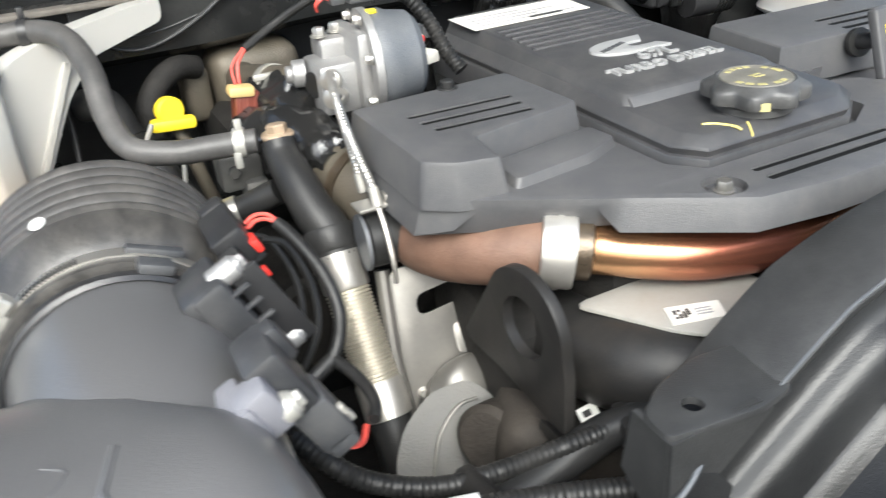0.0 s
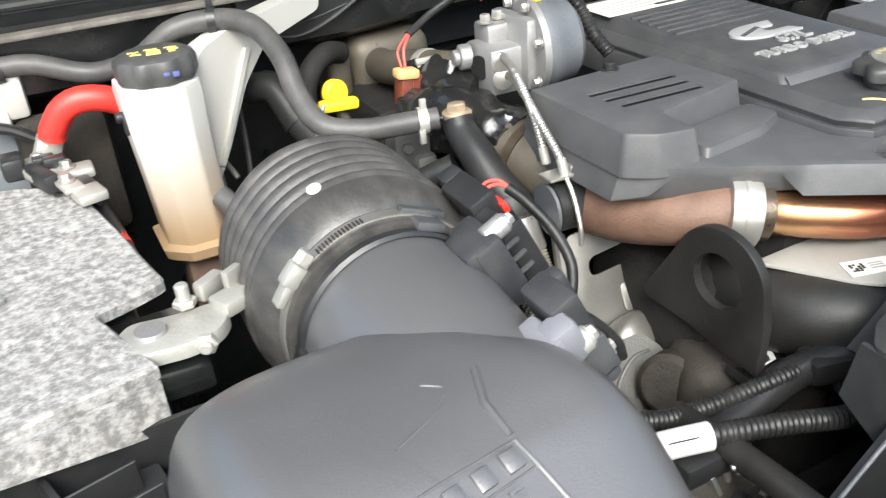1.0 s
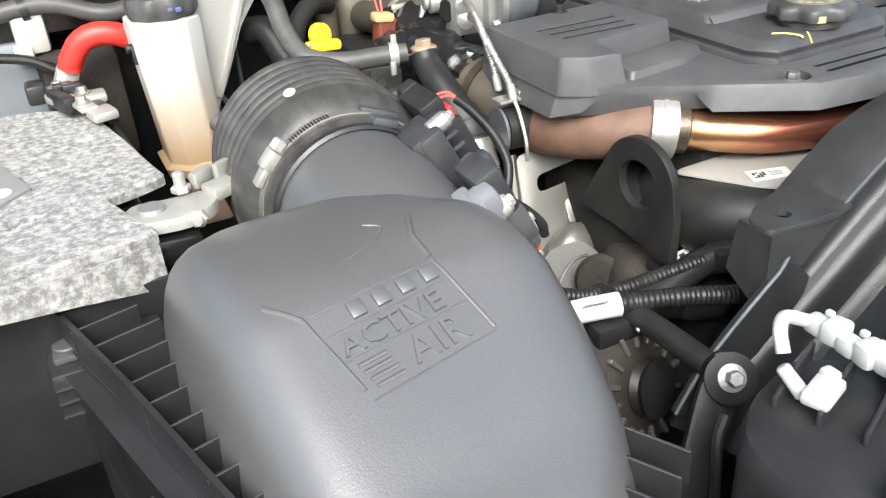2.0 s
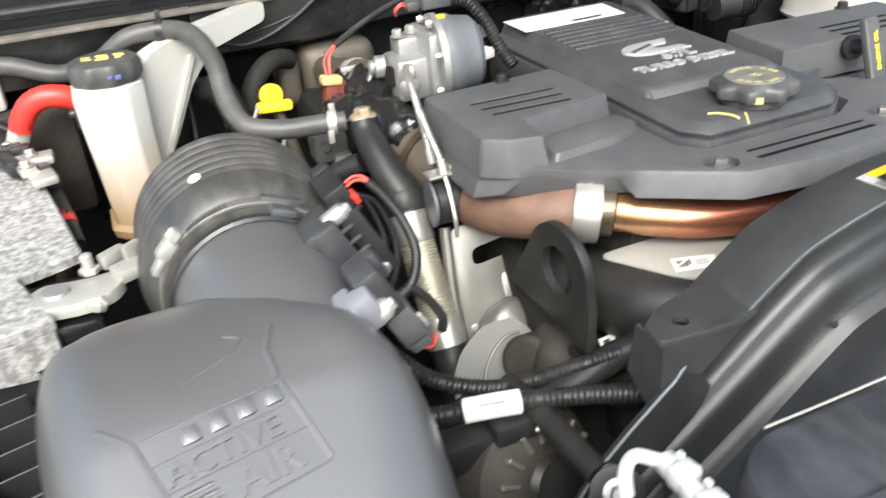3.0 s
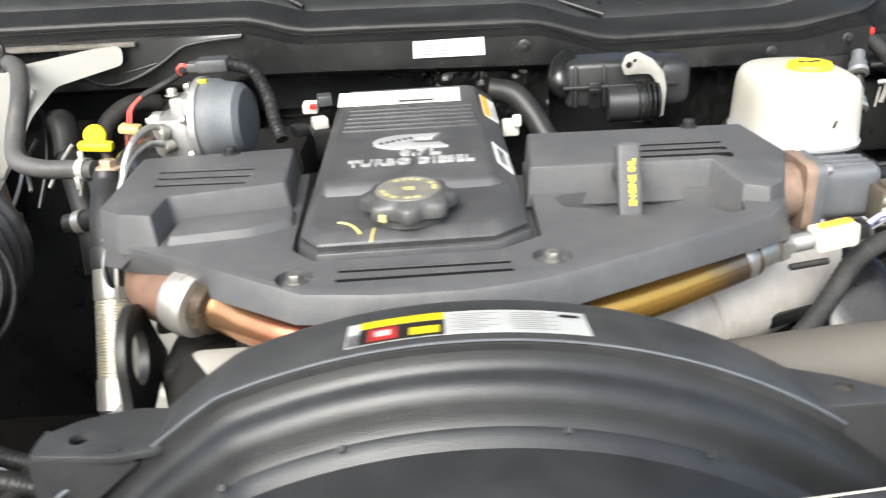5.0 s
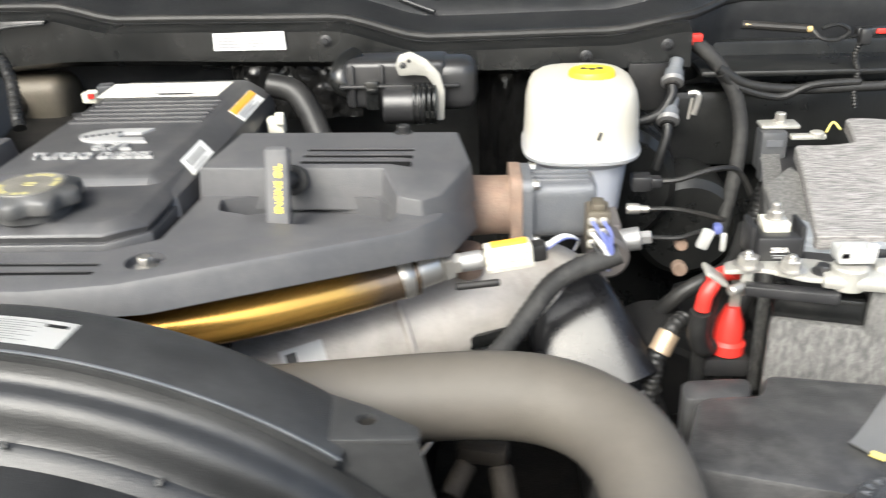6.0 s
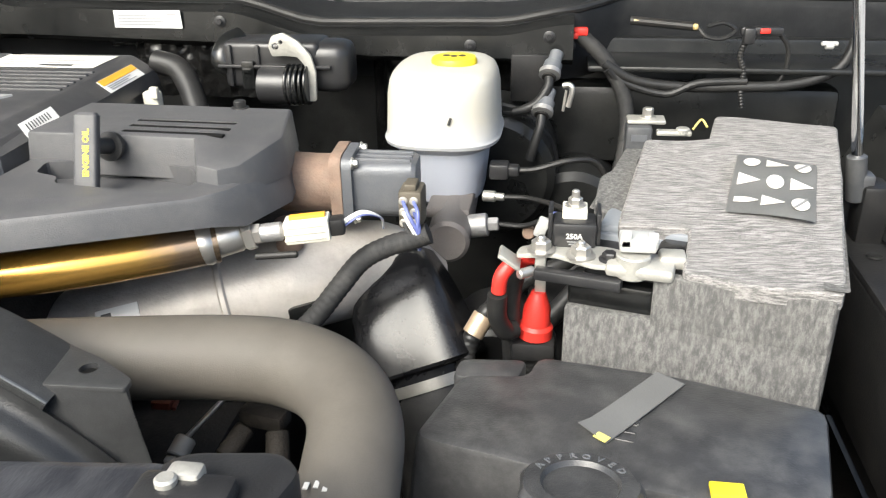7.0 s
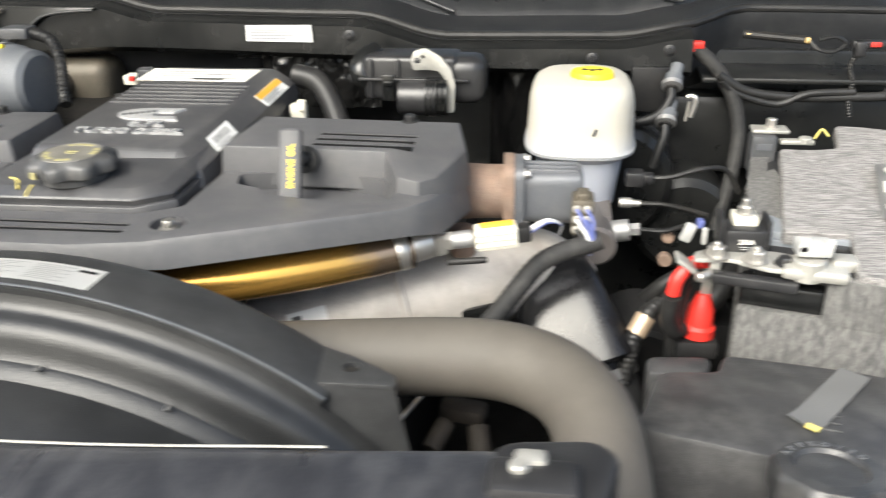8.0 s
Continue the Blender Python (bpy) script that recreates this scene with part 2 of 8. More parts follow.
def milky(name, top, low, z0, z1):
    """Translucent moulded plastic with the fluid's tint showing from within."""
    m, nt, p = nodes_of(name)
    tc = nt.nodes.new("ShaderNodeTexCoord")
    sep = nt.nodes.new("ShaderNodeSeparateXYZ")
    nt.links.new(tc.outputs["Object"], sep.inputs["Vector"])
    mr = nt.nodes.new("ShaderNodeMapRange")
    mr.inputs["From Min"].default_value, mr.inputs["From Max"].default_value = z0, z1
    nt.links.new(sep.outputs["Z"], mr.inputs["Value"])
    n = noise_node(nt, tc.outputs["Object"], 22, 4)
    add = nt.nodes.new("ShaderNodeMath")
    add.operation = "MULTIPLY_ADD"
    add.inputs[1].default_value, add.inputs[2].default_value = 0.25, -0.125
    nt.links.new(n, add.inputs[0])
    s = nt.nodes.new("ShaderNodeMath")
    nt.links.new(add.outputs[0], s.inputs[0])
    nt.links.new(mr.outputs["Result"], s.inputs[1])
    nt.links.new(ramp(nt, s.outputs[0], [(0.0, low), (1.0, top)]), p.inputs["Base Color"])
    p.inputs["Roughness"].default_value = 0.38
    p.inputs["Subsurface Weight"].default_value = 0.35
    p.inputs["Subsurface Radius"].default_value = (0.012, 0.011, 0.009)
    return m


M_TANK = milky("milky_coolant_bottle", (0.52, 0.51, 0.475), (0.33, 0.23, 0.13), 0.0, 0.11)
M_ARM = milky("milky_white_plastic", (0.45, 0.44, 0.41), (0.4, 0.375, 0.33), 0.0, 0.1)
M_RES = milky("milky_reservoir", (0.45, 0.43, 0.375), (0.33, 0.345, 0.385), 0.055, 0.1)


def tinted_pipe():
    """Steel tube with the tempering colours along its length."""
    m, nt, p = nodes_of("heat_tinted_steel_tube")
    tc = nt.nodes.new("ShaderNodeTexCoord")
    sep = nt.nodes.new("ShaderNodeSeparateXYZ")
    nt.links.new(tc.outputs["Object"], sep.inputs["Vector"])
    n = noise_node(nt, tc.outputs["Object"], 30, 4)
    add = nt.nodes.new("ShaderNodeMath")
    add.operation = "MULTIPLY_ADD"
    add.inputs[1].default_value = 0.05
    nt.links.new(n, add.inputs[0])
    nt.links.new(sep.outputs["X"], add.inputs[2])
    mr = nt.nodes.new("ShaderNodeMapRange")
    mr.inputs["From Min"].default_value, mr.inputs["From Max"].default_value = -0.165, 0.31
    nt.links.new(add.outputs[0], mr.inputs["Value"])
    col = ramp(nt, mr.outputs["Result"], [(0.0, (0.34, 0.2, 0.1)), (0.06, (0.42, 0.23, 0.12)), (0.16, (0.34, 0.125, 0.075)), (0.3, (0.3, 0.11, 0.08)),
                                          (0.5, (0.5, 0.25, 0.07)), (0.72, (0.74, 0.42, 0.09)), (0.9, (0.7, 0.42, 0.11)), (0.96, (0.3, 0.22, 0.15))])
    nt.links.new(col, p.inputs["Base Color"])
    p.inputs["Metallic"].default_value = 0.85
    p.inputs["Roughness"].default_value = 0.27
    return m


M_TINT = tinted_pipe()

# ---- building helpers ----
ORIGIN = {}
UP = Vector((0, 0, 1))


def V(*a):
    return Vector(a)


def thing(name, at, label, category, group="", kind=""):
    e = new(name)
    e.empty_display_size = 0.03
    e.location = at
    ORIGIN[e] = Vector(at)
    return tagged(e, label, category, group, kind)


def finish(bm, angle=34):
    bmesh.ops.recalc_face_normals(bm, faces=bm.faces)
    lim = radians(angle)
    for f in bm.faces:
        f.smooth = True
    for e in bm.edges:
        e.smooth = len(e.link_faces) == 2 and e.calc_face_angle(9) < lim


def part(name, bm, material, parent, label=""):
    """One mesh, modelled in the world's places, under a thing or a part."""
    o = ORIGIN[parent]
    finish(bm)
    bmesh.ops.translate(bm, verts=bm.verts, vec=-o)
    me = bpy.data.meshes.new(name)
    bm.to_mesh(me)
    bm.free()
    me.materials.append(material)
    ob = new(name, me)
    ob.parent = parent
    ORIGIN[ob] = o
    if label:
        ob["label"] = label
    return ob


def solid(name, bm, material, at, label, category, group="", kind=""):
    """A thing of one mesh."""
    finish(bm)
    bmesh.ops.translate(bm, verts=bm.verts, vec=-Vector(at))
    me = bpy.data.meshes.new(name)
    bm.to_mesh(me)
    bm.free()
    me.materials.append(material)
    ob = new(name, me)
    ob.location = at
    ORIGIN[ob] = Vector(at)
    return tagged(ob, label, category, group, kind)


def crumple(bm, amp, freq, seed=0.0):
    """Creases a skin by noise."""
    for v in bm.verts:
        q_ = v.co * freq + Vector((seed, 0, 0))
        v.co += Vector((noise.noise(q_), noise.noise(q_ + Vector((7, 0, 0))), noise.noise(q_ + Vector((0, 9, 0))))) * amp
    return bm


def joined(*bms):
    out = bmesh.new()
    for b in bms:
        me = bpy.data.meshes.new("tmp")
        b.to_mesh(me)
        out.from_mesh(me)
        b.free()
        bpy.data.meshes.remove(me)
    return out


def moved(bm, m):
    bmesh.ops.transform(bm, matrix=m, verts=bm.verts)
    return bm


def frame_at(p, zdir, xdir=(1, 0, 0)):
    z = Vector(zdir).normalized()
    x = Vector(xdir)
    x = x - z * x.dot(z)
    if x.length < 1e-4:
        x = Vector((0, 1, 0)) - z * z.y
    x.normalize()
    y = z.cross(x)
    return Matrix(((x.x, y.x, z.x, p[0]), (x.y, y.y, z.y, p[1]), (x.z, y.z, z.z, p[2]), (0, 0, 0, 1)))


def rbox(c, size, bevel=0.002, m=None, seg=2):
    """A box with rounded edges, centred at c, turned by m's rotation if given."""
    bm = bmesh.new()
    bmesh.ops.create_cube(bm, size=1)
    bmesh.ops.scale(bm, vec=size, verts=bm.verts)
    if bevel:
        bmesh.ops.bevel(bm, geom=list(bm.edges), offset=min(bevel, min(size) * 0.45), segments=seg, affect="EDGES", profile=0.5)
    if m is not None:
        bmesh.ops.transform(bm, matrix=m.to_3x3().to_4x4(), verts=bm.verts)
    bmesh.ops.translate(bm, verts=bm.verts, vec=c)
    return bm


def loft(rings, caps=True, closed=True):
    """Skin over rings of equally many points."""
    bm = bmesh.new()
    rows = [[bm.verts.new(p) for p in r] for r in rings]
    n = len(rows[0])
    for a, b in zip(rows, rows[1:]):
        for i in range(n if closed else n - 1):
            j = (i + 1) % n
            bm.faces.new((a[i], a[j], b[j], b[i]))
    if caps:
        bm.faces.new(rows[0][::-1])
        bm.faces.new(rows[-1])
    return bm


def rounded(outline, r, seg=3):
    """The outline with its corners rounded."""
    out = []
    n = len(outline)
    for i in range(n):
        p, a, b = (Vector(outline[k % n][:2]) for k in (i, i - 1, i + 1))
        d1, d2 = a - p, b - p
        k = min(r, d1.length * 0.45, d2.length * 0.45)
        s, e = p + d1.normalized() * k, p + d2.normalized() * k
        for j in range(seg + 1):
            t = j / seg
            out.append(s * (1 - t) ** 2 + p * 2 * t * (1 - t) + e * t * t)
    return out


def inset(outline, d):
    """The outline (counter-clockwise) drawn in by d."""
    n = len(outline)
    out = []
    for i in range(n):
        p, a, b = (Vector(outline[k % n][:2]) for k in (i, i - 1, i + 1))
        e1, e2 = (p - a), (b - p)
        if e1.length < 1e-6 or e2.length < 1e-6:
            out.append(p)
            continue
        n1, n2 = Vector((-e1.y, e1.x)).normalized(), Vector((-e2.y, e2.x)).normalized()
        s = n1 + n2
        s = s.normalized() if s.length > 1e-4 else n1
        out.append(p + s * d / max(0.35, s.dot(n1)))
    return out


def prism(outline, z0, z1, bevel=0.002, corner=0.004, taper=0.0, m=None):
    """An upright slab over an outline, with a rounded upper edge."""
    def at(d, z):
        o = inset(outline, d) if d else [Vector(p[:2]) for p in outline]
        o = rounded(o, corner) if corner else o
        return [(p.x, p.y, z) for p in o]
    rings = [at(0, z0), at(taper, z1 - bevel)]
    if bevel:
        rings += [at(taper + bevel * 0.3, z1 - bevel * 0.3), at(taper + bevel, z1)]
    bm = loft(rings)
    return moved(bm, m) if m is not None else bm


def lathe(profile, m, seg=32, scallop=0.0, lobes=8, caps=True):
    """A turned shape: (radius, height) from bottom to top along the frame's z."""
    rings = []
    for k, pr in enumerate(profile):
        r, z = pr[0], pr[1]
        s = scallop * (pr[2] if len(pr) > 2 else 0)
        rings.append([m @ Vector(((r * (1 + s * math.cos(lobes * a))) * math.cos(a), (r * (1 + s * math.cos(lobes * a))) * math.sin(a), z))
                      for a in (2 * math.pi * i / seg for i in range(seg))])
    return loft(rings, caps)


def cyl(p0, p1, r, r1=None, seg=20, bevel=0.0012):
    p0, p1 = Vector(p0), Vector(p1)
    h = (p1 - p0).length
    r1 = r if r1 is None else r1
    b = min(bevel, h * 0.3, r * 0.4)
    return lathe([(r - b, 0), (r, b), (r1, h - b), (r1 - b, h)], frame_at(p0, p1 - p0), seg)


def smooth_path(pts, step=5):
    pts = [Vector(p) for p in pts]
    if len(pts) < 3:
        return pts
    out = []
    e = [pts[0] * 2 - pts[1]] + pts + [pts[-1] * 2 - pts[-2]]
    for i in range(1, len(e) - 2):
        a, b, c, d = e[i - 1:i + 3]
        for k in range(step):
            t = k / step
            out.append(0.5 * (2 * b + (c - a) * t + (2 * a - 5 * b + 4 * c - d) * t * t + (3 * b - a - 3 * c + d) * t ** 3))
    out.append(pts[-1])
    return out


def tube(pts, r, seg=14, step=5, ribs=0.0, pitch=0.006, end=None, raw=False):
    """A hose or rod along a smooth line; ribs: depth of its rings; r may run to end."""
    path = pts if raw else smooth_path(pts, step)
    if ribs:
        fine = []
        for a, b in zip(path, path[1:]):
            n = max(1, int((b - a).length / (pitch / 4)))
            fine += [a.lerp(b, k / n) for k in range(n)]
        path = fine + [path[-1]]
    total = sum((b - a).length for a, b in zip(path, path[1:]))
    rings, done = [], 0.0
    side = None
    for i, p in enumerate(path):
        d = (path[min(i + 1, len(path) - 1)] - path[max(i - 1, 0)]).normalized()
        if side is None:
            side = d.cross(UP if abs(d.z) < 0.9 else V(1, 0, 0)).normalized()
        side = (side - d * side.dot(d)).normalized()
        o = d.cross(side)
        if i:
            done += (p - path[i - 1]).length
        rr = r if end is None else r + (end - r) * done / total
        if ribs:
            rr += ribs * (0.5 + 0.5 * math.cos(2 * math.pi * done / pitch)) - ribs
        rings.append([p + (side * math.cos(a) + o * math.sin(a)) * rr for a in (2 * math.pi * k / seg for k in range(seg))])
    return loft(rings)


def hexbolt(p, d, r=0.006, h=0.005, washer=1.7):
    m = frame_at(p, d)
    w = lathe([(r * washer, 0), (r * washer, 0.0012), (r * washer * 0.8, 0.002)], m, 20)
    k = lathe([(r, 0.002), (r, h), (r * 0.85, h + 0.0012)], m, 6)
    return joined(w, k)


def band(p, d, r, w, t=0.0015, seg=36):
    """A flat metal strap round a pipe."""
    m = frame_at(p, d)
    return lathe([(r, -w / 2), (r + t, -w / 2), (r + t, w / 2), (r, w / 2)], m, seg, caps=False)


def lettering(text, size, depth, m, align="CENTER", bold=0.0):
    c = bpy.data.curves.new("letters", "FONT")
    c.body, c.size, c.extrude, c.align_x, c.offset = text, size, depth, align, bold
    c.resolution_u = 2
    ob = bpy.data.objects.new("letters", c)
    scene.collection.objects.link(ob)
    bpy.context.view_layer.update()
    me = bpy.data.meshes.new_from_object(ob.evaluated_get(bpy.context.evaluated_depsgraph_get()))
    bm = bmesh.new()
    bm.from_mesh(me)
    bpy.data.objects.remove(ob)
    bpy.data.curves.remove(c)
    bpy.data.meshes.remove(me)
    return moved(bm, m)


def carve(ob, *cutters):
    """Cuts the cutters out of a finished mesh."""
    bm = joined(*cutters)
    bmesh.ops.recalc_face_normals(bm, faces=bm.faces)
    bmesh.ops.translate(bm, verts=bm.verts, vec=-ORIGIN[ob])
    me = bpy.data.meshes.new("cutter")
    bm.to_mesh(me)
    bm.free()
    c = bpy.data.objects.new("cutter", me)
    scene.collection.objects.link(c)
    c.parent = ob.parent
    if not ob.parent:
        c.location = ob.location
    mod = ob.modifiers.new("cut", "BOOLEAN")
    mod.operation, mod.object, mod.solver = "DIFFERENCE", c, "EXACT"
    bpy.context.view_layer.update()
    res = bpy.data.meshes.new_from_object(ob.evaluated_get(bpy.context.evaluated_depsgraph_get()))
    ob.modifiers.remove(mod)
    ob.data = res
    bpy.data.objects.remove(c)
    b2 = bmesh.new()
    b2.from_mesh(res)
    finish(b2)
    b2.to_mesh(res)
    b2.free()


def patch(corners, t=0.0006):
    """A thin label over four corners (counter-clockwise seen from its face)."""
    a, b, c, d = (Vector(p) for p in corners)
    n = (b - a).cross(d - a).normalized() * t
    return loft([[a, b, c, d], [a + n, b + n, c + n, d + n]])


def on_quad(corners, u0, v0, u1, v1, lift=0.0008, t=0.0004):
    """A printed bar on a label, in fractions of its width and height."""
    a, b, c, d = (Vector(p) for p in corners)
    n = (b - a).cross(d - a).normalized() * lift
    f = lambda u, v: a.lerp(b, u).lerp(d.lerp(c, u), v) + n
    return patch([f(u0, v0), f(u1, v0), f(u1, v1), f(u0, v1)], t)

# ---- ground, truck body and the walls of the bay ----
g = bmesh.new()
bmesh.ops.create_grid(g, x_segments=2, y_segments=2, size=400)
solid("ground", g, M_GROUND, (0, 0, 0), "worn pale concrete yard under the truck", "ground", kind="structure")


def wall(name, pts, material, label, category="wall"):
    bm = joined(*[rbox(c, s, 0.004) for c, s in pts])
    return solid(name, bm, material, pts[0][0], label, category, kind="structure")


wall("fender_wall_west", [((-1.0, 0.1, 0.94), (0.03, 1.3, 0.54)), ((-0.955, 0.1, 1.12), (0.07, 1.2, 0.03))], M_DARK, "black painted inner fender panel of the engine bay")
wall("fender_wall_east", [((1.05, 0.1, 0.94), (0.03, 1.3, 0.54)), ((0.985, 0.12, 1.10), (0.11, 1.2, 0.03)), ((0.93, 0.2, 1.03), (0.03, 0.9, 0.16))], M_DARK, "black painted inner fender panel beside the battery")
# added floor, toned dark to stand for the shade down in the gaps
wall("bay_floor", [((0, 0.1, 0.72), (2.05, 1.3, 0.04))], M_BLOCK, "plain underside closing the bay, dark so the gaps read as shade", "floor")
wall("fender_west", [((-1.09, 0.05, 1.215), (0.16, 1.5, 0.05)), ((-1.16, 0.05, 0.89), (0.03, 1.5, 0.6))], M_BODY, "black painted fender of the truck", "fender")
wall("fender_east", [((1.14, 0.05, 1.215), (0.16, 1.5, 0.05)), ((1.21, 0.05, 0.89), (0.03, 1.5, 0.6))], M_BODY, "black painted fender of the truck", "fender")
wall("radiator_core_wall", [((0.02, -0.47, 0.98), (2.0, 0.08, 0.5))], M_DARK, "dark radiator pack across the front of the bay")


def firewall():
    # stepped sheet from side to side, lower edge of the cowl at the top
    bm = joined(rbox((0.03, 0.66, 1.02), (2.05, 0.04, 0.6), 0.006),
                rbox((0.85, 0.6, 1.296), (0.46, 0.10, 0.008), 0.003),
                rbox((0.70, 0.615, 1.21), (0.5, 0.05, 0.11), 0.012),
                rbox((-0.2, 0.62, 1.1), (0.3, 0.06, 0.3), 0.02))
    return solid("wall_north", bm, M_FIRE, (0.03, 0.66, 1.0), "black painted steel firewall with pressed steps", "wall", kind="structure")


firewall()


def strip(profile_at, x0, x1, n, name, material, at, label, category, kind="structure"):
    """A long pressing across the bay, its section changing with x."""
    rings = [profile_at(x0 + (x1 - x0) * i / n) for i in range(n + 1)]
    return solid(name, loft(rings), material, at, label, category, kind=kind)


def smooth_between(x, stops):
    if x <= stops[0][0]:
        return stops[0][1]
    for (a, va), (b, vb) in zip(stops, stops[1:]):
        if x <= b:
            t = (x - a) / (b - a)
            t = t * t * (3 - 2 * t)
            return va + (vb - va) * t
    return stops[-1][1]


SEAL = [(-1.0, 1.405), (-0.42, 1.400), (-0.24, 1.398), (-0.14, 1.378), (0.14, 1.374), (0.27, 1.345), (0.50, 1.347), (0.60, 1.362), (0.68, 1.372), (1.05, 1.368)]


def cowl_panel(x):
    z = smooth_between(x, SEAL)
    k = smooth_between(x, [(0.58, 0.0), (0.68, 0.075)])
    # section: lip, upper face running back and up
    return [V(x, 0.560 + k, z - 0.012), V(x, 0.560 + k, z + 0.002), V(x, 0.575 + k, z + 0.008), V(x, 0.60 + k, z + 0.004), V(x, 0.66 + k, z + 0.016), V(x, 0.672 + k, z + 0.03), V(x, 0.82 + k, z + 0.075),
            V(x, 0.86 + k, z + 0.06), V(x, 0.86 + k, 1.25), V(x, 0.60 + k, 1.27)]


cowl = strip(cowl_panel, -1.0, 1.07, 140, "cowl_panel", M_COWL, (0.03, 0.6, 1.35), "dusty black moulded plastic cowl panel with ribs", "cowl panel")
for x in (-0.62, -0.50, -0.36, 0.22, 0.27, 0.33, 0.40, 0.52, 0.60):
    z = smooth_between(x, SEAL)
    part("rib", joined(tube([V(x, 0.68, z + 0.034), V(x + 0.004, 0.81, z + 0.074)], 0.0035, 8)), M_COWL, cowl)
for x, ln in ((-0.30, 0.28), (0.02, 0.5), (0.45, 0.3)):
    pts = [V(x - ln / 2 + ln * k / 8, 0.69 + 0.05 * math.sin(k * 0.5), smooth_between(x - ln / 2 + ln * k / 8, SEAL) + 0.036 + 0.017 * math.sin(k * 0.5)) for k in range(9)]
    part("moulded_ridge", tube(pts, 0.003, 8), M_COWL, cowl)

seal = solid("weather_seal", tube([V(x, 0.563 + smooth_between(x, [(0.58, 0.0), (0.68, 0.075)]), smooth_between(x, SEAL) + 0.006) for x in [-1.0 + 2.07 * i / 80 for i in range(81)]], 0.006, 10, raw=True), M_RUBBER,
             (0, 0.563, 1.37), "black rubber seal along the cowl edge", "seal", kind="structure")


def face_at(x):
    z = smooth_between(x, SEAL)
    low = smooth_between(x, [(-1, 1.325), (-0.35, 1.325), (-0.2, 1.333), (0.2, 1.325), (0.35, 1.310), (1.05, 1.305)])
    return [V(x, 0.528, z - 0.006), V(x, 0.526, low + 0.004), V(x, 0.536, low - 0.004), V(x, 0.56, low - 0.006), V(x, 0.563, z + 0.001)]


face = strip(face_at, -0.99, 0.60, 100, "cowl_face", M_GLOSS, (0.03, 0.53, 1.34), "black moulded cowl trough face under the seal", "trim")
for x in (-0.33, 0.14, 0.30, 0.47, 0.57):
    part("push_pin", hexbolt((x, 0.5265, smooth_between(x, SEAL) - 0.018), (0, -1, 0), 0.004, 0.004, 1.9), M_PLASTIC, face)

# paper label on the cowl face
q = [V(-0.007, 0.5235, 1.3475), V(0.088, 0.5235, 1.347), V(0.087, 0.5235, 1.3705), V(-0.006, 0.5235, 1.3695)]
lab = solid("cowl_label", patch(q), M_WHITE, q[0], "white printed paper label on the cowl face", "label")
for k in range(4):
    part("print_line", on_quad(q, 0.06, 0.16 + 0.17 * k, (0.62, 0.74, 0.7, 0.5)[k], 0.24 + 0.17 * k), M_GREYINK, lab)
part("print_line", on_quad(q, 0.8, 0.72, 0.94, 0.82), M_GREYINK, lab)


# ---- fan shroud ----
SC = V(0.022, 0, 0.890)


def arc_rings(profile, a0, a1, n):
    """Sections (radius, y) swept round the fan's axis."""
    rings = []
    for i in range(n + 1):
        a = radians(a0 + (a1 - a0) * i / n)
        d = math.degrees(a)
        flat = -0.016 * math.sin(math.pi * min(1.0, max(0.0, (-22 - d) / 34))) if d < -22 else 0.0   # flattened beside the tab
        rings.append([V(SC.x + math.sin(a) * (r + flat), y, SC.z + math.cos(a) * (r + flat)) for r, y in profile])
    return loft(rings)


shroud = thing("fan_shroud", (0.018, -0.12, 1.0), "dusty black moulded plastic radiator fan shroud with a warning label", "fan shroud")
part("rim", arc_rings([(0.418, -0.078), (0.420, -0.084), (0.4235, -0.134), (0.421, -0.140), (0.415, -0.139), (0.412, -0.082)], -38, 36, 90), M_SHROUD, shroud)
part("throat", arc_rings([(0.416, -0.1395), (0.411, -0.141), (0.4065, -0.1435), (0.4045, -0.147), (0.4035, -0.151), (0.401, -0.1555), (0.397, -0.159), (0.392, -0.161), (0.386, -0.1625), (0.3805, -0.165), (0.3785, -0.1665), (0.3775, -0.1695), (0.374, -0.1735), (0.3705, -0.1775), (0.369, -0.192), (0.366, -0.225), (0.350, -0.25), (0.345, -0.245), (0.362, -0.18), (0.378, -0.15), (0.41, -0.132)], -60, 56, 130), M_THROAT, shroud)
# lighter grey lip paints the light caught by the thin flange edge
part("edge_glint", arc_rings([(0.4227, -0.1386), (0.4239, -0.1386), (0.4239, -0.1399), (0.4227, -0.1401)], -38, 36, 90), M_ACT, shroud, "pale outer edge, its glint of light painted grey")
SIDE = [(-38, 0.4225, -0.1415), (-40, 0.425, -0.147), (-42, 0.427, -0.1485), (-47, 0.4285, -0.148), (-52.4, 0.4295, -0.1465), (-58, 0.428, -0.146)]
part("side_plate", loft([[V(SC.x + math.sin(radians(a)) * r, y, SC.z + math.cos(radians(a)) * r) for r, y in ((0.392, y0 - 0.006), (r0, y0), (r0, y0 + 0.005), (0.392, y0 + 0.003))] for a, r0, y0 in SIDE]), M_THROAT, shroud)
# the same painted glint, carried on down the side plate's edge
part("side_edge", tube([V(SC.x + math.sin(radians(a)) * r0, y0 - 0.0006, SC.z + math.cos(radians(a)) * r0) for a, r0, y0 in SIDE], 0.0016, 8), M_ACT, shroud, "pale side edge, its glint of light painted grey")
for a in (-24, -12, 9, 23):
    s = radians(a)
    part("rivet", hexbolt((SC.x + math.sin(s) * 0.380, -0.171, SC.z + math.cos(s) * 0.380), (0, -0.7, 0.7), 0.0018, 0.0008, 1.3), M_SHROUD, shroud)


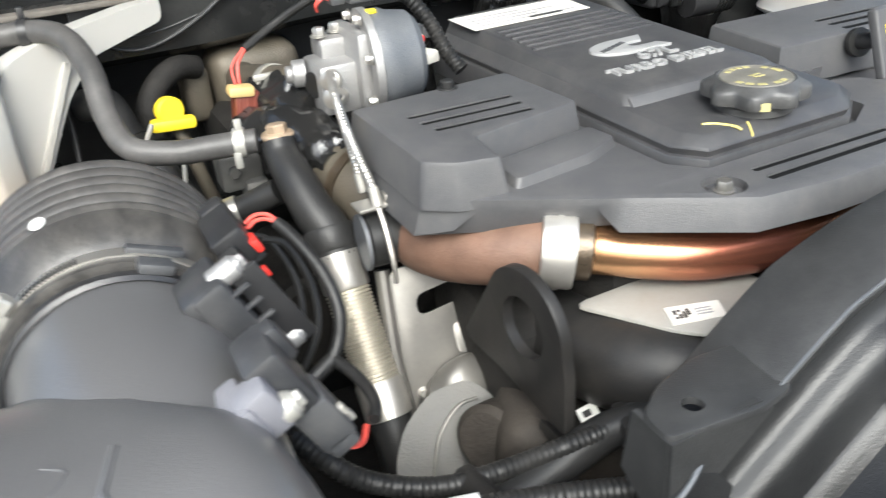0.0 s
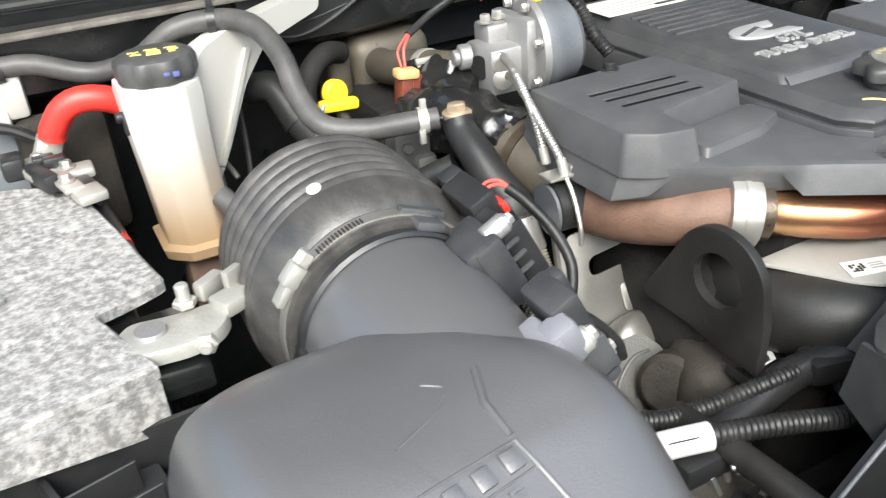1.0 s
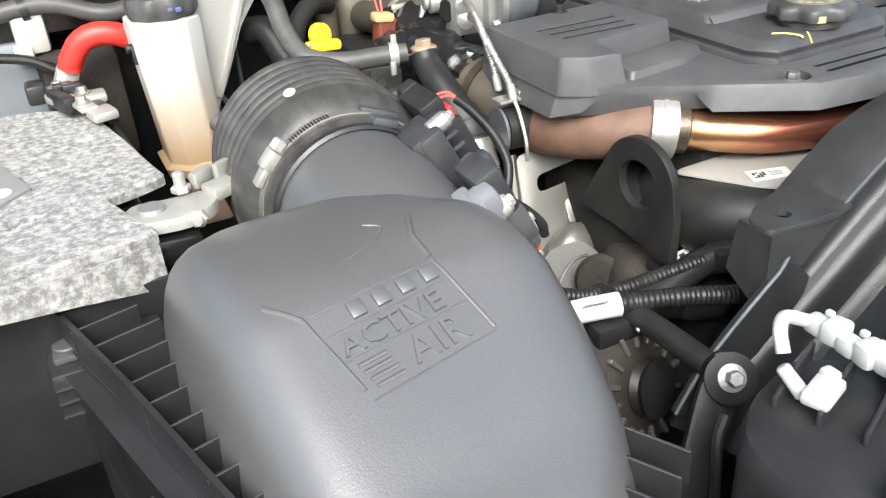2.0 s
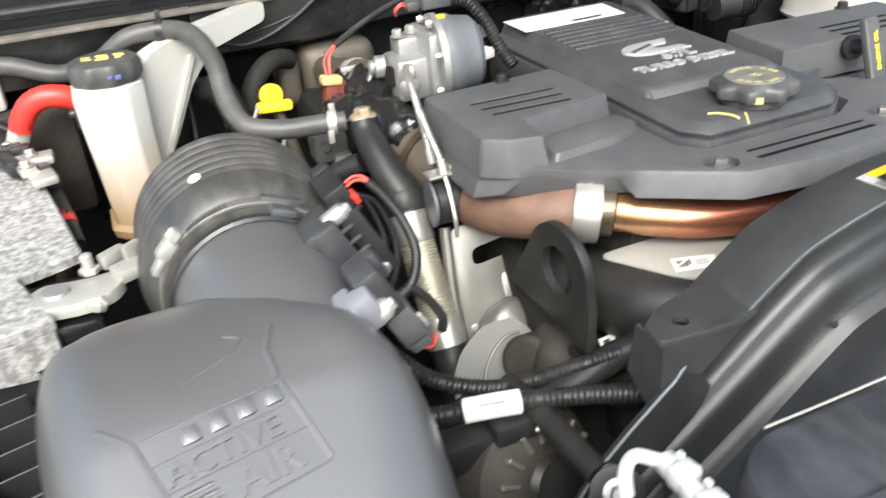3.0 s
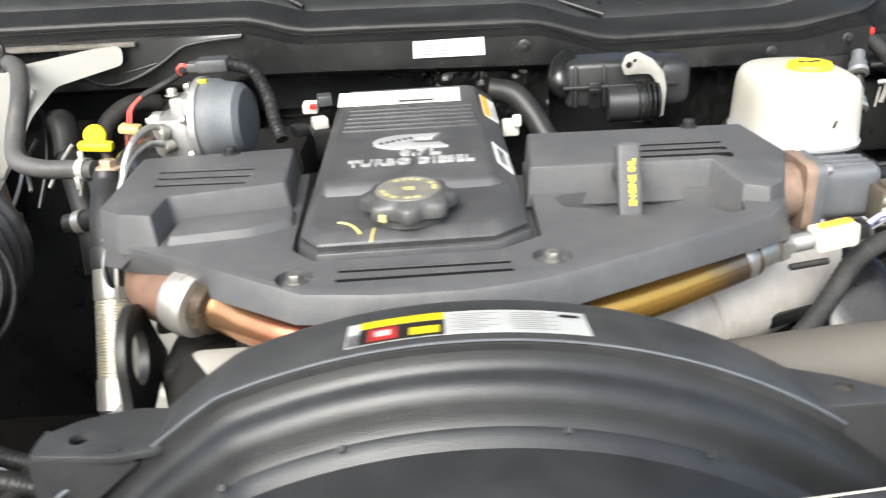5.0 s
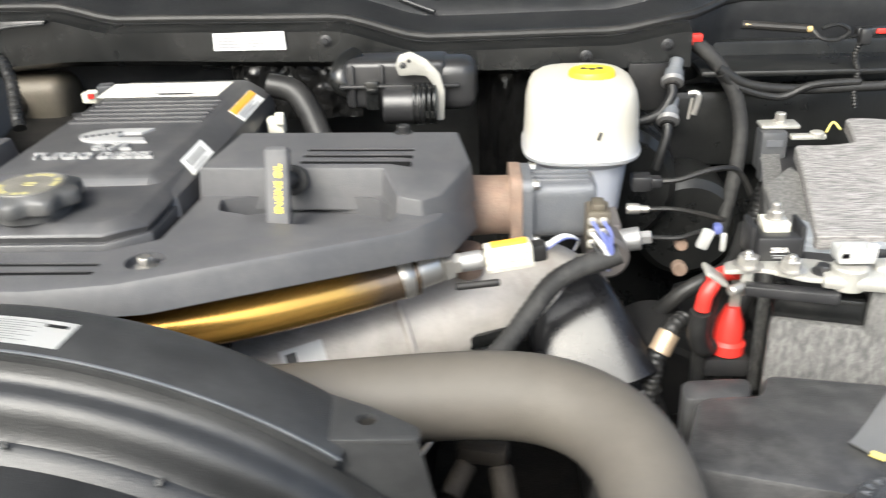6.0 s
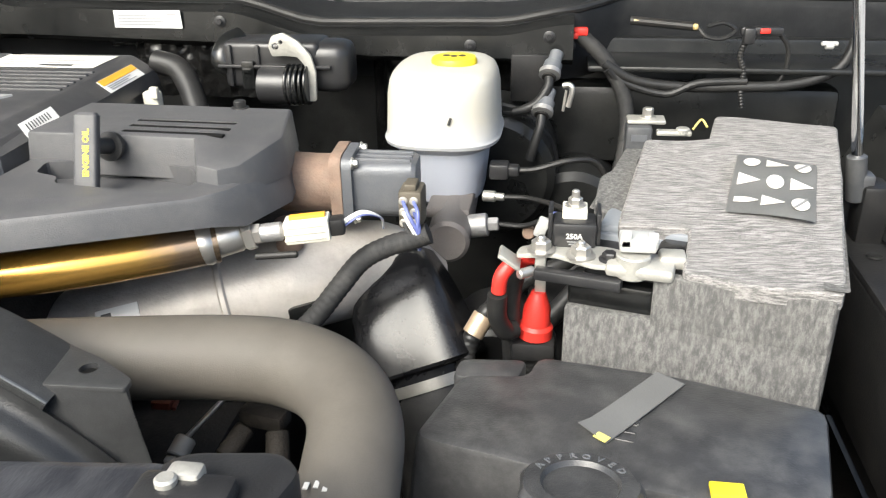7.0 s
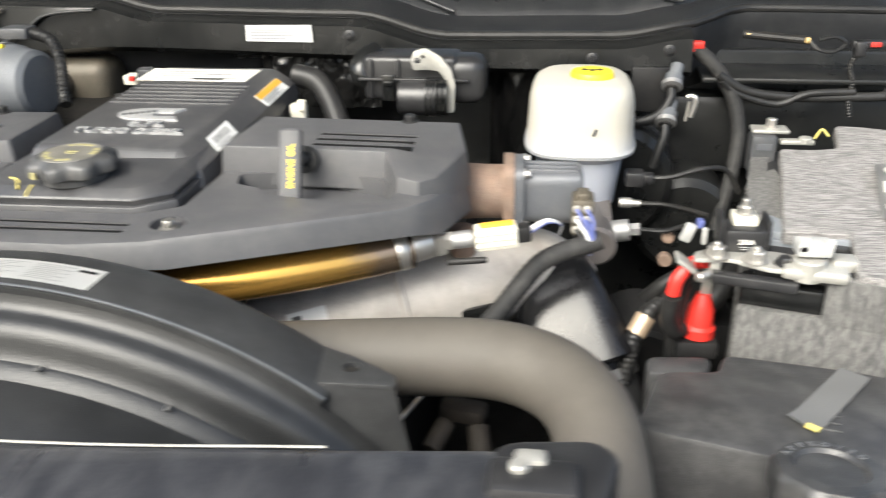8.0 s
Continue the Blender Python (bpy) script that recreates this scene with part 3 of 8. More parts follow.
east = Matrix.Translation((0.258, -0.106, 1.2385))
et = part("mounting_tab", joined(prism([(-0.013, 0.032), (-0.004, -0.022), (0.061, -0.020), (0.060, -0.008), (0.026, 0.014)], -0.004, 0.0, 0.001, 0.004, m=east), prism([(0.004, -0.021), (0.060, -0.017), (0.060, -0.014), (0.004, -0.018)], -0.05, -0.002, 0.0005, 0.0005, m=east)), M_SHROUD, shroud)
carve(et, cyl((0.283, -0.106, 1.2185), (0.283, -0.106, 1.2585), 0.0065))
wt = part("mounting_tab", joined(
    prism([(-0.262, -0.142), (-0.205, -0.148), (-0.176, -0.142), (-0.166, -0.098), (-0.205, -0.094), (-0.240, -0.104), (-0.262, -0.120)], 1.2435, 1.2485, 0.0015, 0.006),
    prism([(-0.266, -0.145), (-0.196, -0.152), (-0.196, -0.147), (-0.264, -0.139)], 1.232, 1.2505, 0.0012, 0.002),
    loft([[V(x, y, z) for x, z in ((-0.262, 1.245), (-0.203, 1.250), (-0.192, 1.240), (-0.240, 1.198), (-0.262, 1.178))] for y in (-0.1445, -0.1405)]),
    loft([[V(x, y, z) for y, z in ((-0.141, 1.245), (-0.112, 1.246), (-0.104, 1.20), (-0.141, 1.178))] for x in (-0.2625, -0.2590)])), M_SHROUD, shroud)
carve(wt, cyl((-0.234, -0.127, 1.23), (-0.234, -0.127, 1.27), 0.0062))
part("side_flank", loft([[V(0.258, -0.1285, 1.236), V(0.318, -0.1245, 1.236), V(0.335, -0.13, 1.15), V(0.36, -0.15, 1.02), V(0.30, -0.15, 1.02), V(0.275, -0.14, 1.19)],
                         [V(0.258, -0.1245, 1.234), V(0.316, -0.1205, 1.234), V(0.331, -0.126, 1.15), V(0.355, -0.146, 1.02), V(0.30, -0.146, 1.02), V(0.275, -0.136, 1.19)]]), M_SHROUD, shroud)


def shroud_label():
    r = 0.4206
    n = 26

    def strip_quad(a0, a1, y0, y1, lift):
        k = max(1, int((a1 - a0) / 1.2))
        top, bot = [], []
        for i in range(k + 1):
            a = radians(a0 + (a1 - a0) * i / k)
            for out, l in ((bot, lift), (top, lift + 0.0004)):
                rr = r + l
                out.append((V(SC.x + math.sin(a) * (rr + (-0.084 - y0) * 0.07), y0, SC.z + math.cos(a) * (rr + (-0.084 - y0) * 0.07)), V(SC.x + math.sin(a) * (rr + (-0.084 - y1) * 0.07), y1, SC.z + math.cos(a) * (rr + (-0.084 - y1) * 0.07))))
        bm = bmesh.new()
        vb = [[bm.verts.new(p) for p in pr] for pr in top]
        for a_, b_ in zip(vb, vb[1:]):
            bm.faces.new((a_[0], b_[0], b_[1], a_[1]))
        bmesh.ops.solidify(bm, geom=list(bm.faces), thickness=0.0003)
        return bm
    A0, A1 = -10.2, 11.0
    lb = thing("warning_label", (0.02, -0.09, 1.31), "white yellow and black warning label on the fan shroud", "label")
    part("paper", strip_quad(A0, A1, -0.1325, -0.0995, 0.0), M_WHITE, lb)
    part("yellow_header", strip_quad(-9.0, -1.6, -0.1105, -0.1003, 0.0006), M_YELLOW, lb)
    part("black_panel", strip_quad(-9.0, -1.6, -0.1318, -0.111, 0.0006), M_INK, lb)
    part("yellow_panel", strip_quad(-4.6, -2.0, -0.1295, -0.119, 0.0011), M_YELLOW, lb)
    part("red_sign", strip_quad(-8.2, -5.6, -0.1305, -0.1135, 0.0011), M_REDINK, lb)
    part("white_sign", strip_quad(-7.6, -6.2, -0.126, -0.118, 0.0016), M_WHITE, lb)
    for k in range(8):
        part("bar", strip_quad(A0 + 0.18 + 0.13 * k, A0 + 0.24 + 0.13 * k, -0.1318, -0.116, 0.0006), M_INK, lb)
    for k in range(9):
        y = -0.1045 - 0.0029 * k
        part("print_line", strip_quad(-1.0 + (k % 2) * 0.6, 3.2 - (k % 3) * 0.9, y - 0.0007, y, 0.0006), M_GREYINK, lb)
        part("print_line", strip_quad(4.2, 8.2 - (k % 2) * 1.2, y - 0.0007, y, 0.0006), M_GREYINK, lb)
    part("print_line", strip_quad(8.6, 10.4, -0.109, -0.105, 0.0006), M_INK, lb)


shroud_label()

# ---- radiator top support ----
support = thing("radiator_support", (0.0, -0.27, 1.2), "black radiator top beam with a pale scuffed edge", "radiator support")
part("beam", joined(prism([(-0.33, -0.42), (0.40, -0.42), (0.412, -0.235), (0.40, -0.221), (0.295, -0.232), (0.115, -0.248), (-0.2, -0.255), (-0.285, -0.258), (-0.312, -0.275), (-0.322, -0.32)], 1.20, 1.270, 0.012, 0.02),
                    rbox((0.02, -0.35, 1.2715), (0.6, 0.05, 0.008), 0.003)), M_BEAM, support)
part("end_bracket", joined(prism([(0.36, -0.30), (0.45, -0.30), (0.47, -0.222), (0.455, -0.208), (0.40, -0.215)], 1.235, 1.268, 0.005, 0.012), rbox((0.42, -0.255, 1.272), (0.05, 0.03, 0.012), 0.005)), M_PLASTIC, support)
part("scuffed_edge", tube([V(-0.28, -0.2605, 1.2705), V(-0.2, -0.2595, 1.2705), V(0.115, -0.2525, 1.2705), V(0.30, -0.237, 1.2705)], 0.0009, 6), M_SHIELD, support, "pale scuffed edge of the beam")
part("retainer", joined(cyl((0.412, -0.252, 1.262), (0.412, -0.252, 1.282), 0.0055), rbox((0.418, -0.243, 1.276), (0.018, 0.012, 0.010), 0.003)), M_LEAD, support, "white plastic push retainer")
corner = thing("corner_bracket", (-0.33, -0.2, 1.1), "black steel corner bracket with a large washer bolt", "bracket")
bdr = V(-0.35, -0.75, 0.55).normalized()
bfm = frame_at((-0.318, -0.168, 1.150), bdr, (-0.5, -0.25, -0.8))
part("bar", joined(prism([(-0.024, -0.012), (0.01, -0.016), (0.10, -0.014), (0.10, 0.010), (0.01, 0.014), (-0.024, 0.012)], -0.007, 0.0, 0.002, 0.008, m=bfm), prism([(0.0, 0.008), (0.10, 0.006), (0.10, 0.011), (0.0, 0.014)], -0.03, -0.002, 0.001, 0.002, m=bfm)), M_DARK, corner)
part("edge_fold", tube([V(-0.336, -0.190, 1.145), V(-0.347, -0.196, 1.135), V(-0.352, -0.203, 1.11), V(-0.352, -0.206, 1.05)], 0.004, 8), M_SHROUD, corner)
part("washer", lathe([(0.018, -0.004), (0.0195, -0.002), (0.0195, 0.0), (0.012, 0.001)], frame_at((-0.315, -0.172, 1.157), (-0.35, -0.75, 0.55)), 28), M_DARK, corner)
part("washer_bolt", hexbolt((-0.315, -0.1725, 1.158), (-0.35, -0.75, 0.55), 0.0062, 0.010, 1.7), M_ALU, corner, "zinc washer-head bolt")
clips = thing("cooler_end_tank", (-0.35, -0.28, 1.2), "black cooler end tank with a white plastic clip strip", "end tank")
part("tank", joined(prism([(-0.45, -0.42), (-0.31, -0.42), (-0.325, -0.275), (-0.352, -0.250), (-0.395, -0.262), (-0.43, -0.285)], 1.16, 1.246, 0.008, 0.015), rbox((-0.36, -0.36, 1.256), (0.1, 0.012, 0.012), 0.003), rbox((-0.36, -0.40, 1.256), (0.1, 0.012, 0.012), 0.003)), M_PLASTIC, clips)
for k in range(7):
    part("line_clip", joined(rbox((-0.336 + 0.0015 * math.sin(k * 2.1), -0.250 - 0.0118 * k, 1.2585 + 0.0015 * (k % 2)), (0.012 + 0.004 * ((k * 3) % 2), 0.0135, 0.011 + 0.003 * (k % 2)), 0.003, Matrix.Rotation(radians(9 * math.sin(k * 1.7)), 3, "Z")),
                         rbox((-0.331, -0.253 - 0.0118 * k, 1.266), (0.004, 0.005, 0.004), 0.001)), M_WHITEPL, clips, "white plastic line clip")
part("hook", tube([V(-0.340, -0.245, 1.260), V(-0.352, -0.240, 1.264), V(-0.362, -0.246, 1.262), V(-0.366, -0.254, 1.252)], 0.0042, 10), M_WHITEPL, clips, "white plastic hook")
part("stud_clip", joined(cyl((-0.383, -0.285, 1.25), (-0.388, -0.272, 1.264), 0.0045, 0.004), rbox((-0.378, -0.292, 1.256), (0.026, 0.016, 0.008), 0.003, Matrix.Rotation(radians(20), 3, "Z")), rbox((-0.368, -0.287, 1.259), (0.008, 0.01, 0.008), 0.002)), M_WHITEPL, clips, "white plastic fir-tree clip")
for k in range(3):
    part("tray_rib", rbox((-0.372 + 0.008 * k, -0.268 - 0.022 * k, 1.247), (0.06, 0.003, 0.014), 0.001, Matrix.Rotation(radians(24), 3, "Z")), M_PLASTIC, clips)

# ---- open hood over the bay ----
def hood_at(y, z):
    n = V(0, 0.63, 0.78)
    return [V(x, y + 0.04 * (x - 0.03) ** 2, z - 0.05 * (x - 0.03) ** 2) + n * d for d, xs in ((0, (-0.98, -0.6, -0.2, 0.24, 0.64, 1.04)), (0.03, (1.04, 0.64, 0.24, -0.2, -0.6, -0.98))) for x in xs]


solid("hood", loft([hood_at(0.98 - 0.0643 * k * 2, 1.54 + 0.052 * k * 2) for k in range(9)]), M_HOODPAD, (0.03, 0.9, 1.56), "open hood panel over the engine bay", "hood", kind="structure")

# ---- engine ----
block = thing("engine_block", (0, 0.25, 0.78), "sooty dark engine block and manifolds below the cover", "engine")
part("head", joined(rbox((-0.025, 0.24, 1.12), (0.29, 0.42, 0.22), 0.02), rbox((0.02, 0.20, 0.9), (0.5, 0.5, 0.24), 0.03)), M_BLOCK, block)
part("side_casting", rbox((-0.2, 0.33, 1.14), (0.16, 0.2, 0.14), 0.03), M_BLOCK, block)
part("side_casting", rbox((0.25, 0.3, 1.1), (0.16, 0.2, 0.16), 0.03), M_BLOCK, block)
part("starter", cyl((-0.3, 0.36, 1.05), (-0.3, 0.52, 1.05), 0.06, bevel=0.008), M_BLOCK, block)
part("rear_casting", rbox((-0.25, 0.5, 1.22), (0.2, 0.12, 0.08), 0.02), M_BLOCK, block)
part("timing_cover", joined(rbox((-0.04, 0.0, 1.06), (0.32, 0.05, 0.18), 0.015), rbox((-0.21, 0.12, 1.12), (0.07, 0.16, 0.15), 0.02)), M_BLOCK, block)

cover = thing("engine_cover", (0, 0.1, 1.26), "dark grey moulded plastic engine top cover with vent slots", "engine cover")
LOW = [(-.288, .24, 1.262), (-.290, .105, 1.266), (-.268, .085, 1.272), (-.252, .076, 1.286), (-.182, .033, 1.286), (-.174, .017, 1.272), (-.10, -.034, 1.272), (-.04, -.043, 1.273), (.04, -.043, 1.273),
       (.11, -.03, 1.272), (.302, .066, 1.268), (.324, .090, 1.260), (.345, .155, 1.258), (.332, .24, 1.262)]
TOP = [(-.282, .24), (-.280, .102), (-.258, .080), (-.243, .071), (-.172, .024), (-.164, .019), (-.094, -.029), (-.035, -.037), (.03, -.037), (.09, -.026), (.290, .063), (.314, .088), (.337, .155), (.322, .24)]
deck = part("deck", loft([[(x, y, z) for x, y, z in LOW], [(x * 0.3 + a * 0.7, y * 0.3 + b * 0.7, 1.2905) for (x, y, z), (a, b) in zip(LOW, TOP)], [(a, b, 1.2945) for a, b in TOP],
                          [(p.x, p.y, 1.296) for p in inset(TOP, 0.004)]]), M_COVER, cover)


def slot(x0, x1, y, w, z, slope=0.0, depth=0.034):
    m = Matrix.Rotation(math.atan2(slope, x1 - x0), 3, "Z")
    return rbox(((x0 + x1) / 2, y, z), (x1 - x0, w, depth), 0.0012, m, 1)


carve(deck, slot(-0.069, 0.066, 0.0040, 0.0062, 1.30), slot(-0.070, 0.067, -0.0105, 0.0070, 1.30, 0.002),
      cyl((-0.102, -0.003, 1.288), (-0.102, -0.003, 1.31), 0.0155), cyl((0.099, 0.010, 1.288), (0.099, 0.010, 1.31), 0.0155))
bl = part("vent_block", prism([(-.286, .24), (-.286, .098), (-.264, .080), (-.226, .070), (-.223, .116), (-.120, .136), (-.126, .248)], 1.288, 1.3235, 0.003, 0.004, 0.0045), M_COVER, cover)
carve(bl, *[slot(-0.252 + 0.003 * k, -0.160 - 0.001 * k, 0.185 - 0.0185 * k, 0.0078, 1.324, -0.004) for k in range(3)])
part("pocket_step", prism([(-.224, .070), (-.150, .080), (-.112, .098), (-.116, .136), (-.222, .118)], 1.290, 1.3035, 0.002, 0.006, 0.004), M_COVER, cover)
brz = [(.105, .248, 1.3235), (.095, .142, 1.3225), (.262, .136, 1.3225), (.279, .098, 1.3115), (.303, .090, 1.3100), (.321, .102, 1.3110), (.344, .158, 1.3200), (.328, .24, 1.3235)]
br = part("vent_block", loft([[(x, y, 1.284) for x, y, z in brz]] + [[(q_.x, q_.y, z - dz) for q_, (x, y, z) in zip(inset([(x, y) for x, y, z in brz], d), brz)] for d, dz in ((0.0035, 0.003), (0.0042, 0.0012), (0.006, 0.0))]), M_COVER, cover)
carve(br, *[slot(0.188, 0.288, 0.186 - 0.0165 * k, 0.0075, 1.324, -0.004) for k in range(3)])
def shade_bar(x0, x1, y, w, top, slope=0.0):
    """Black bar that fills a slot to just under the surface, painting its shade."""
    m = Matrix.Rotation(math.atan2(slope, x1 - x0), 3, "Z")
    part("slot_shade", rbox(((x0 + x1) / 2, y, top - 0.0045), (x1 - x0 - 0.0004, w - 0.0004, 0.009), 0.0003, m, 1), M_SLOT_SHADE, cover, "black bar painting the shade in the slot")


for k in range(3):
    shade_bar(-0.252 + 0.003 * k, -0.160 - 0.001 * k, 0.185 - 0.0185 * k, 0.0078, 1.3222, -0.004)
    shade_bar(0.188, 0.288, 0.186 - 0.0165 * k, 0.0075, 1.3222, -0.004)
shade_bar(-0.069, 0.066, 0.0040, 0.0062, 1.2950)
shade_bar(-0.070, 0.067, -0.0105, 0.0070, 1.2950, 0.002)
carve(deck, prism([(.118, .135), (.124, .108), (.150, .100), (.156, .084), (.225, .074), (.276, .076), (.281, .104), (.262, .130), (.20, .15)], 1.2790, 1.33, 0, 0.006),
      prism([(-.091, .0245), (.059, .0270), (.096, .049), (.103, .25), (-.117, .25), (-.111, .049)], 1.280, 1.33, 0, 0.004))
for x, y in ((-0.102, -0.003), (0.099, 0.010)):
    part("cover_bolt", hexbolt((x, y, 1.2915), (0, 0, 1), 0.0058, 0.007, 1.3), M_CLAMP, cover, "dull zinc flange bolt")
    part("bolt_boss", joined(lathe([(0.0105, -0.004), (0.0105, 0.0), (0.009, 0.001)], Matrix.Translation((x, y, 1.2905)), 24), rbox((x, y, 1.289), (0.008, 0.031, 0.004), 0.001)), M_COVER, cover)
part("rubber_peg", joined(cyl((-0.193, 0.234, 1.318), (-0.193, 0.234, 1.331), 0.006), cyl((-0.193, 0.234, 1.322), (-0.193, 0.234, 1.3245), 0.009)), M_RUBBER, cover)
part("rubber_peg", joined(cyl((0.272, 0.236, 1.318), (0.272, 0.236, 1.331), 0.006), cyl((0.272, 0.236, 1.322), (0.272, 0.236, 1.3245), 0.009)), M_RUBBER, cover)

hump = thing("valve_cover_lid", (-0.005, 0.2, 1.29), "dark grey plastic centre lid with raised silver lettering", "engine lid")


def octagon(xl, xr, y0, y1, c, z):
    return [(xl + c, y0, z), (xr - c, y0, z), (xr, y0 + c, z), (xr, y1 - c, z), (xr - c, y1, z), (xl + c, y1, z), (xl, y1 - c, z), (xl, y0 + c, z)]


RIM = [(-.107, .44), (-.106, .053), (-.088, .0275), (.057, .0300), (.0880, .054), (.0880, .12), (.0880, .44)]


def rim(d, z, rise=0.0):
    """Outline of the lid's base drawn in by d; rise tilts it up towards the rear."""
    return [(p.x, p.y, z + rise * (min(p.y, 0.12) - 0.04)) for p in inset(RIM, d)]


part("base", loft([rim(0, 1.272), rim(0.0004, 1.2985), rim(0.0012, 1.2998), rim(0.0022, 1.3001), rim(0.0046, 1.3004), rim(0.0044, 1.3012), rim(0.0026, 1.3055), rim(0.0030, 1.3068), rim(0.0042, 1.3078), rim(0.0115, 1.3136, 0.03), rim(0.0135, 1.3145, 0.03)]), M_COVER2, hump)
part("upper_panel", loft([octagon(-.0985, .091, .104, .44, .006, 1.298), octagon(-.0975, .0895, .106, .438, .006, 1.3040), octagon(-.0960, .0870, .109, .438, .006, 1.3140), octagon(-.0895, .0665, .124, .434, .006, 1.3290), octagon(-.087, .0635, .127, .43, .006, 1.3313)]), M_COVER2, hump)
part("step_lip", rbox((-0.0125, 0.1170, 1.3228), (0.150, 0.002, 0.0165), 0.0008, Matrix.Rotation(radians(-46), 3, "X")), M_COVER, hump)
for k in range(6):
    part("cross_rib", rbox((-0.0115, 0.272 + 0.0145 * k, 1.3315), (0.142 - 0.001 * k, 0.006, 0.004), 0.0015), M_COVER2, hump)
part("lettering", lettering("6.7L", 0.0235, 0.0012, Matrix.Translation((-0.002, 0.1875, 1.3325)), bold=0.0006), M_LETTER, hump, "raised silver-grey lettering reading 6.7L")
part("lettering", moved(lettering("TURBO DIESEL", 0.0190, 0.0014, Matrix.Identity(4), bold=0.0003), Matrix.Translation((-0.0105, 0.1640, 1.3325)) @ Matrix.Diagonal((0.96, 1.0, 1, 1))), M_LETTER, hump, "raised silver-grey lettering reading TURBO DIESEL")


def badge():
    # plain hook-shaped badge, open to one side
    c0 = V(-0.010, 0.2225, 0)
    pts = [(c0.x + 0.041 * math.cos(radians(90 + 7.5 * i)), c0.y + 0.0200 * math.sin(radians(90 + 7.5 * i))) for i in range(25)]
    pts += [(0.038, 0.2025), (0.029, 0.2150), (0.004, 0.2150)]
    pts += [(0.002 + 0.0062 * math.cos(radians(270 - 22.5 * i)), 0.2215 + 0.0062 * math.sin(radians(270 - 22.5 * i))) for i in range(1, 8)]
    pts += [(0.004, 0.2280), (0.020, 0.2280), (0.030, 0.2425)]
    return prism(pts, 1.3305, 1.3338, 0.0006, 0.0)


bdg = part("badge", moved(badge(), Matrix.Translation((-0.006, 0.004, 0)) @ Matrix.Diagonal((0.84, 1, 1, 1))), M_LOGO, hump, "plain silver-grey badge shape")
part("badge_bar", joined(*[rbox((-0.040 + 0.0058 * k, 0.2205 + 0.0024 * k, 1.3342), (0.0042, 0.0052, 0.0010), 0.0003, Matrix.Rotation(radians(20), 3, "Z"), 1) for k in range(6)]), M_GREYCONN, bdg)
q = [V(-0.095, 0.363, 1.3318), V(0.046, 0.363, 1.3318), V(0.048, 0.420, 1.3318), V(-0.097, 0.420, 1.3318)]
st = part("paper_label", patch(q), M_PAPER, hump, "pale printed paper label")
for k in range(4):
    part("print_line", on_quad(q, 0.08, 0.16 + 0.18 * k, (0.9, 0.62, 0.8, 0.55)[k], 0.2 + 0.18 * k), M_GREYINK, st)
part("print_line", on_quad(q, 0.5, 0.1, 0.78, 0.2), M_INK, st)
def side_pt(y, z):
    return V(0.0873 - (z - 1.314) * 1.367, y, z)


q = [side_pt(0.163, 1.3150), side_pt(0.222, 1.3155), side_pt(0.230, 1.3262), side_pt(0.172, 1.3258)]
st = part("side_label", patch(q, 0.0004), M_WHITE, hump, "white barcode label")
for k in range(9):
    part("bar", on_quad(q, 0.14 + 0.08 * k, 0.35, 0.165 + 0.08 * k, 0.8, 0.0006), M_INK, st)
part("print_line", on_quad(q, 0.12, 0.14, 0.7, 0.22, 0.0006), M_GREYINK, st)
q = [side_pt(0.322, 1.3145), side_pt(0.405, 1.3145), side_pt(0.405, 1.3262), side_pt(0.322, 1.3262)]
st = part("side_label", patch(q, 0.0004), M_WHITE, hump, "white and orange warning label")
part("orange_header", on_quad(q, 0.02, 0.55, 0.98, 0.97, 0.0006), M_ORANGE, st)
for k in range(3):
    part("print_line", on_quad(q, 0.08, 0.12 + 0.13 * k, (0.8, 0.6, 0.72)[k], 0.18 + 0.13 * k, 0.0006), M_GREYINK, st)
lean = Matrix(((1, 0, 0, 0), (0, 1, 0, 0), (0, 0.024, 1, -0.024 * 0.23), (0, 0, 0, 1)))   # the upper panel falls a little to the front
for ob in hump.children_recursive:
    if ob.name.split(".")[0] in ("upper_panel", "step_lip", "cross_rib", "lettering", "badge", "badge_bar", "paper_label", "print_line", "side_label", "bar", "orange_header"):
        ob.data.transform(lean)
part("yellow_mark", tube([V(-0.071, 0.0560, 1.3152), V(-0.064, 0.0530, 1.3151), V(-0.058, 0.0460, 1.3150), V(-0.054, 0.0385, 1.3146), V(-0.052, 0.035, 1.3128)], 0.0011, 6), M_YPAINT, hump, "yellow paint-pen stroke")
part("yellow_mark", tube([V(-0.041, 0.0410, 1.3148), V(-0.0420, 0.0375, 1.3130), V(-0.0435, 0.0325, 1.3085), V(-0.0440, 0.0315, 1.3068)], 0.0008, 6), M_YPAINT, hump, "yellow paint-pen stroke")

cap = thing("oil_filler_cap", (-0.010, 0.064, 1.317), "black ribbed oil filler cap with yellow print", "oil cap")
cm = Matrix.Translation((-0.012, 0.065, 1.3145))
part("body", lathe([(0.030, 0), (0.030, 0.0055), (0.0345, 0.0078, 1), (0.0370, 0.0086, 1), (0.0376, 0.0105, 1), (0.0374, 0.0175, 1), (0.0364, 0.0192, 0.95), (0.0340, 0.0208, 0.6), (0.0305, 0.0228, 0.1), (0.0290, 0.0238), (0.0280, 0.0230), (0.010, 0.0230)], cm, 96, 0.085, 8), M_CAP, cap)
part("top_disc", cyl((-0.012, 0.065, 1.3370), (-0.012, 0.065, 1.3386), 0.0274, seg=48), M_CAPTOP, cap, "dust-filmed top disc")


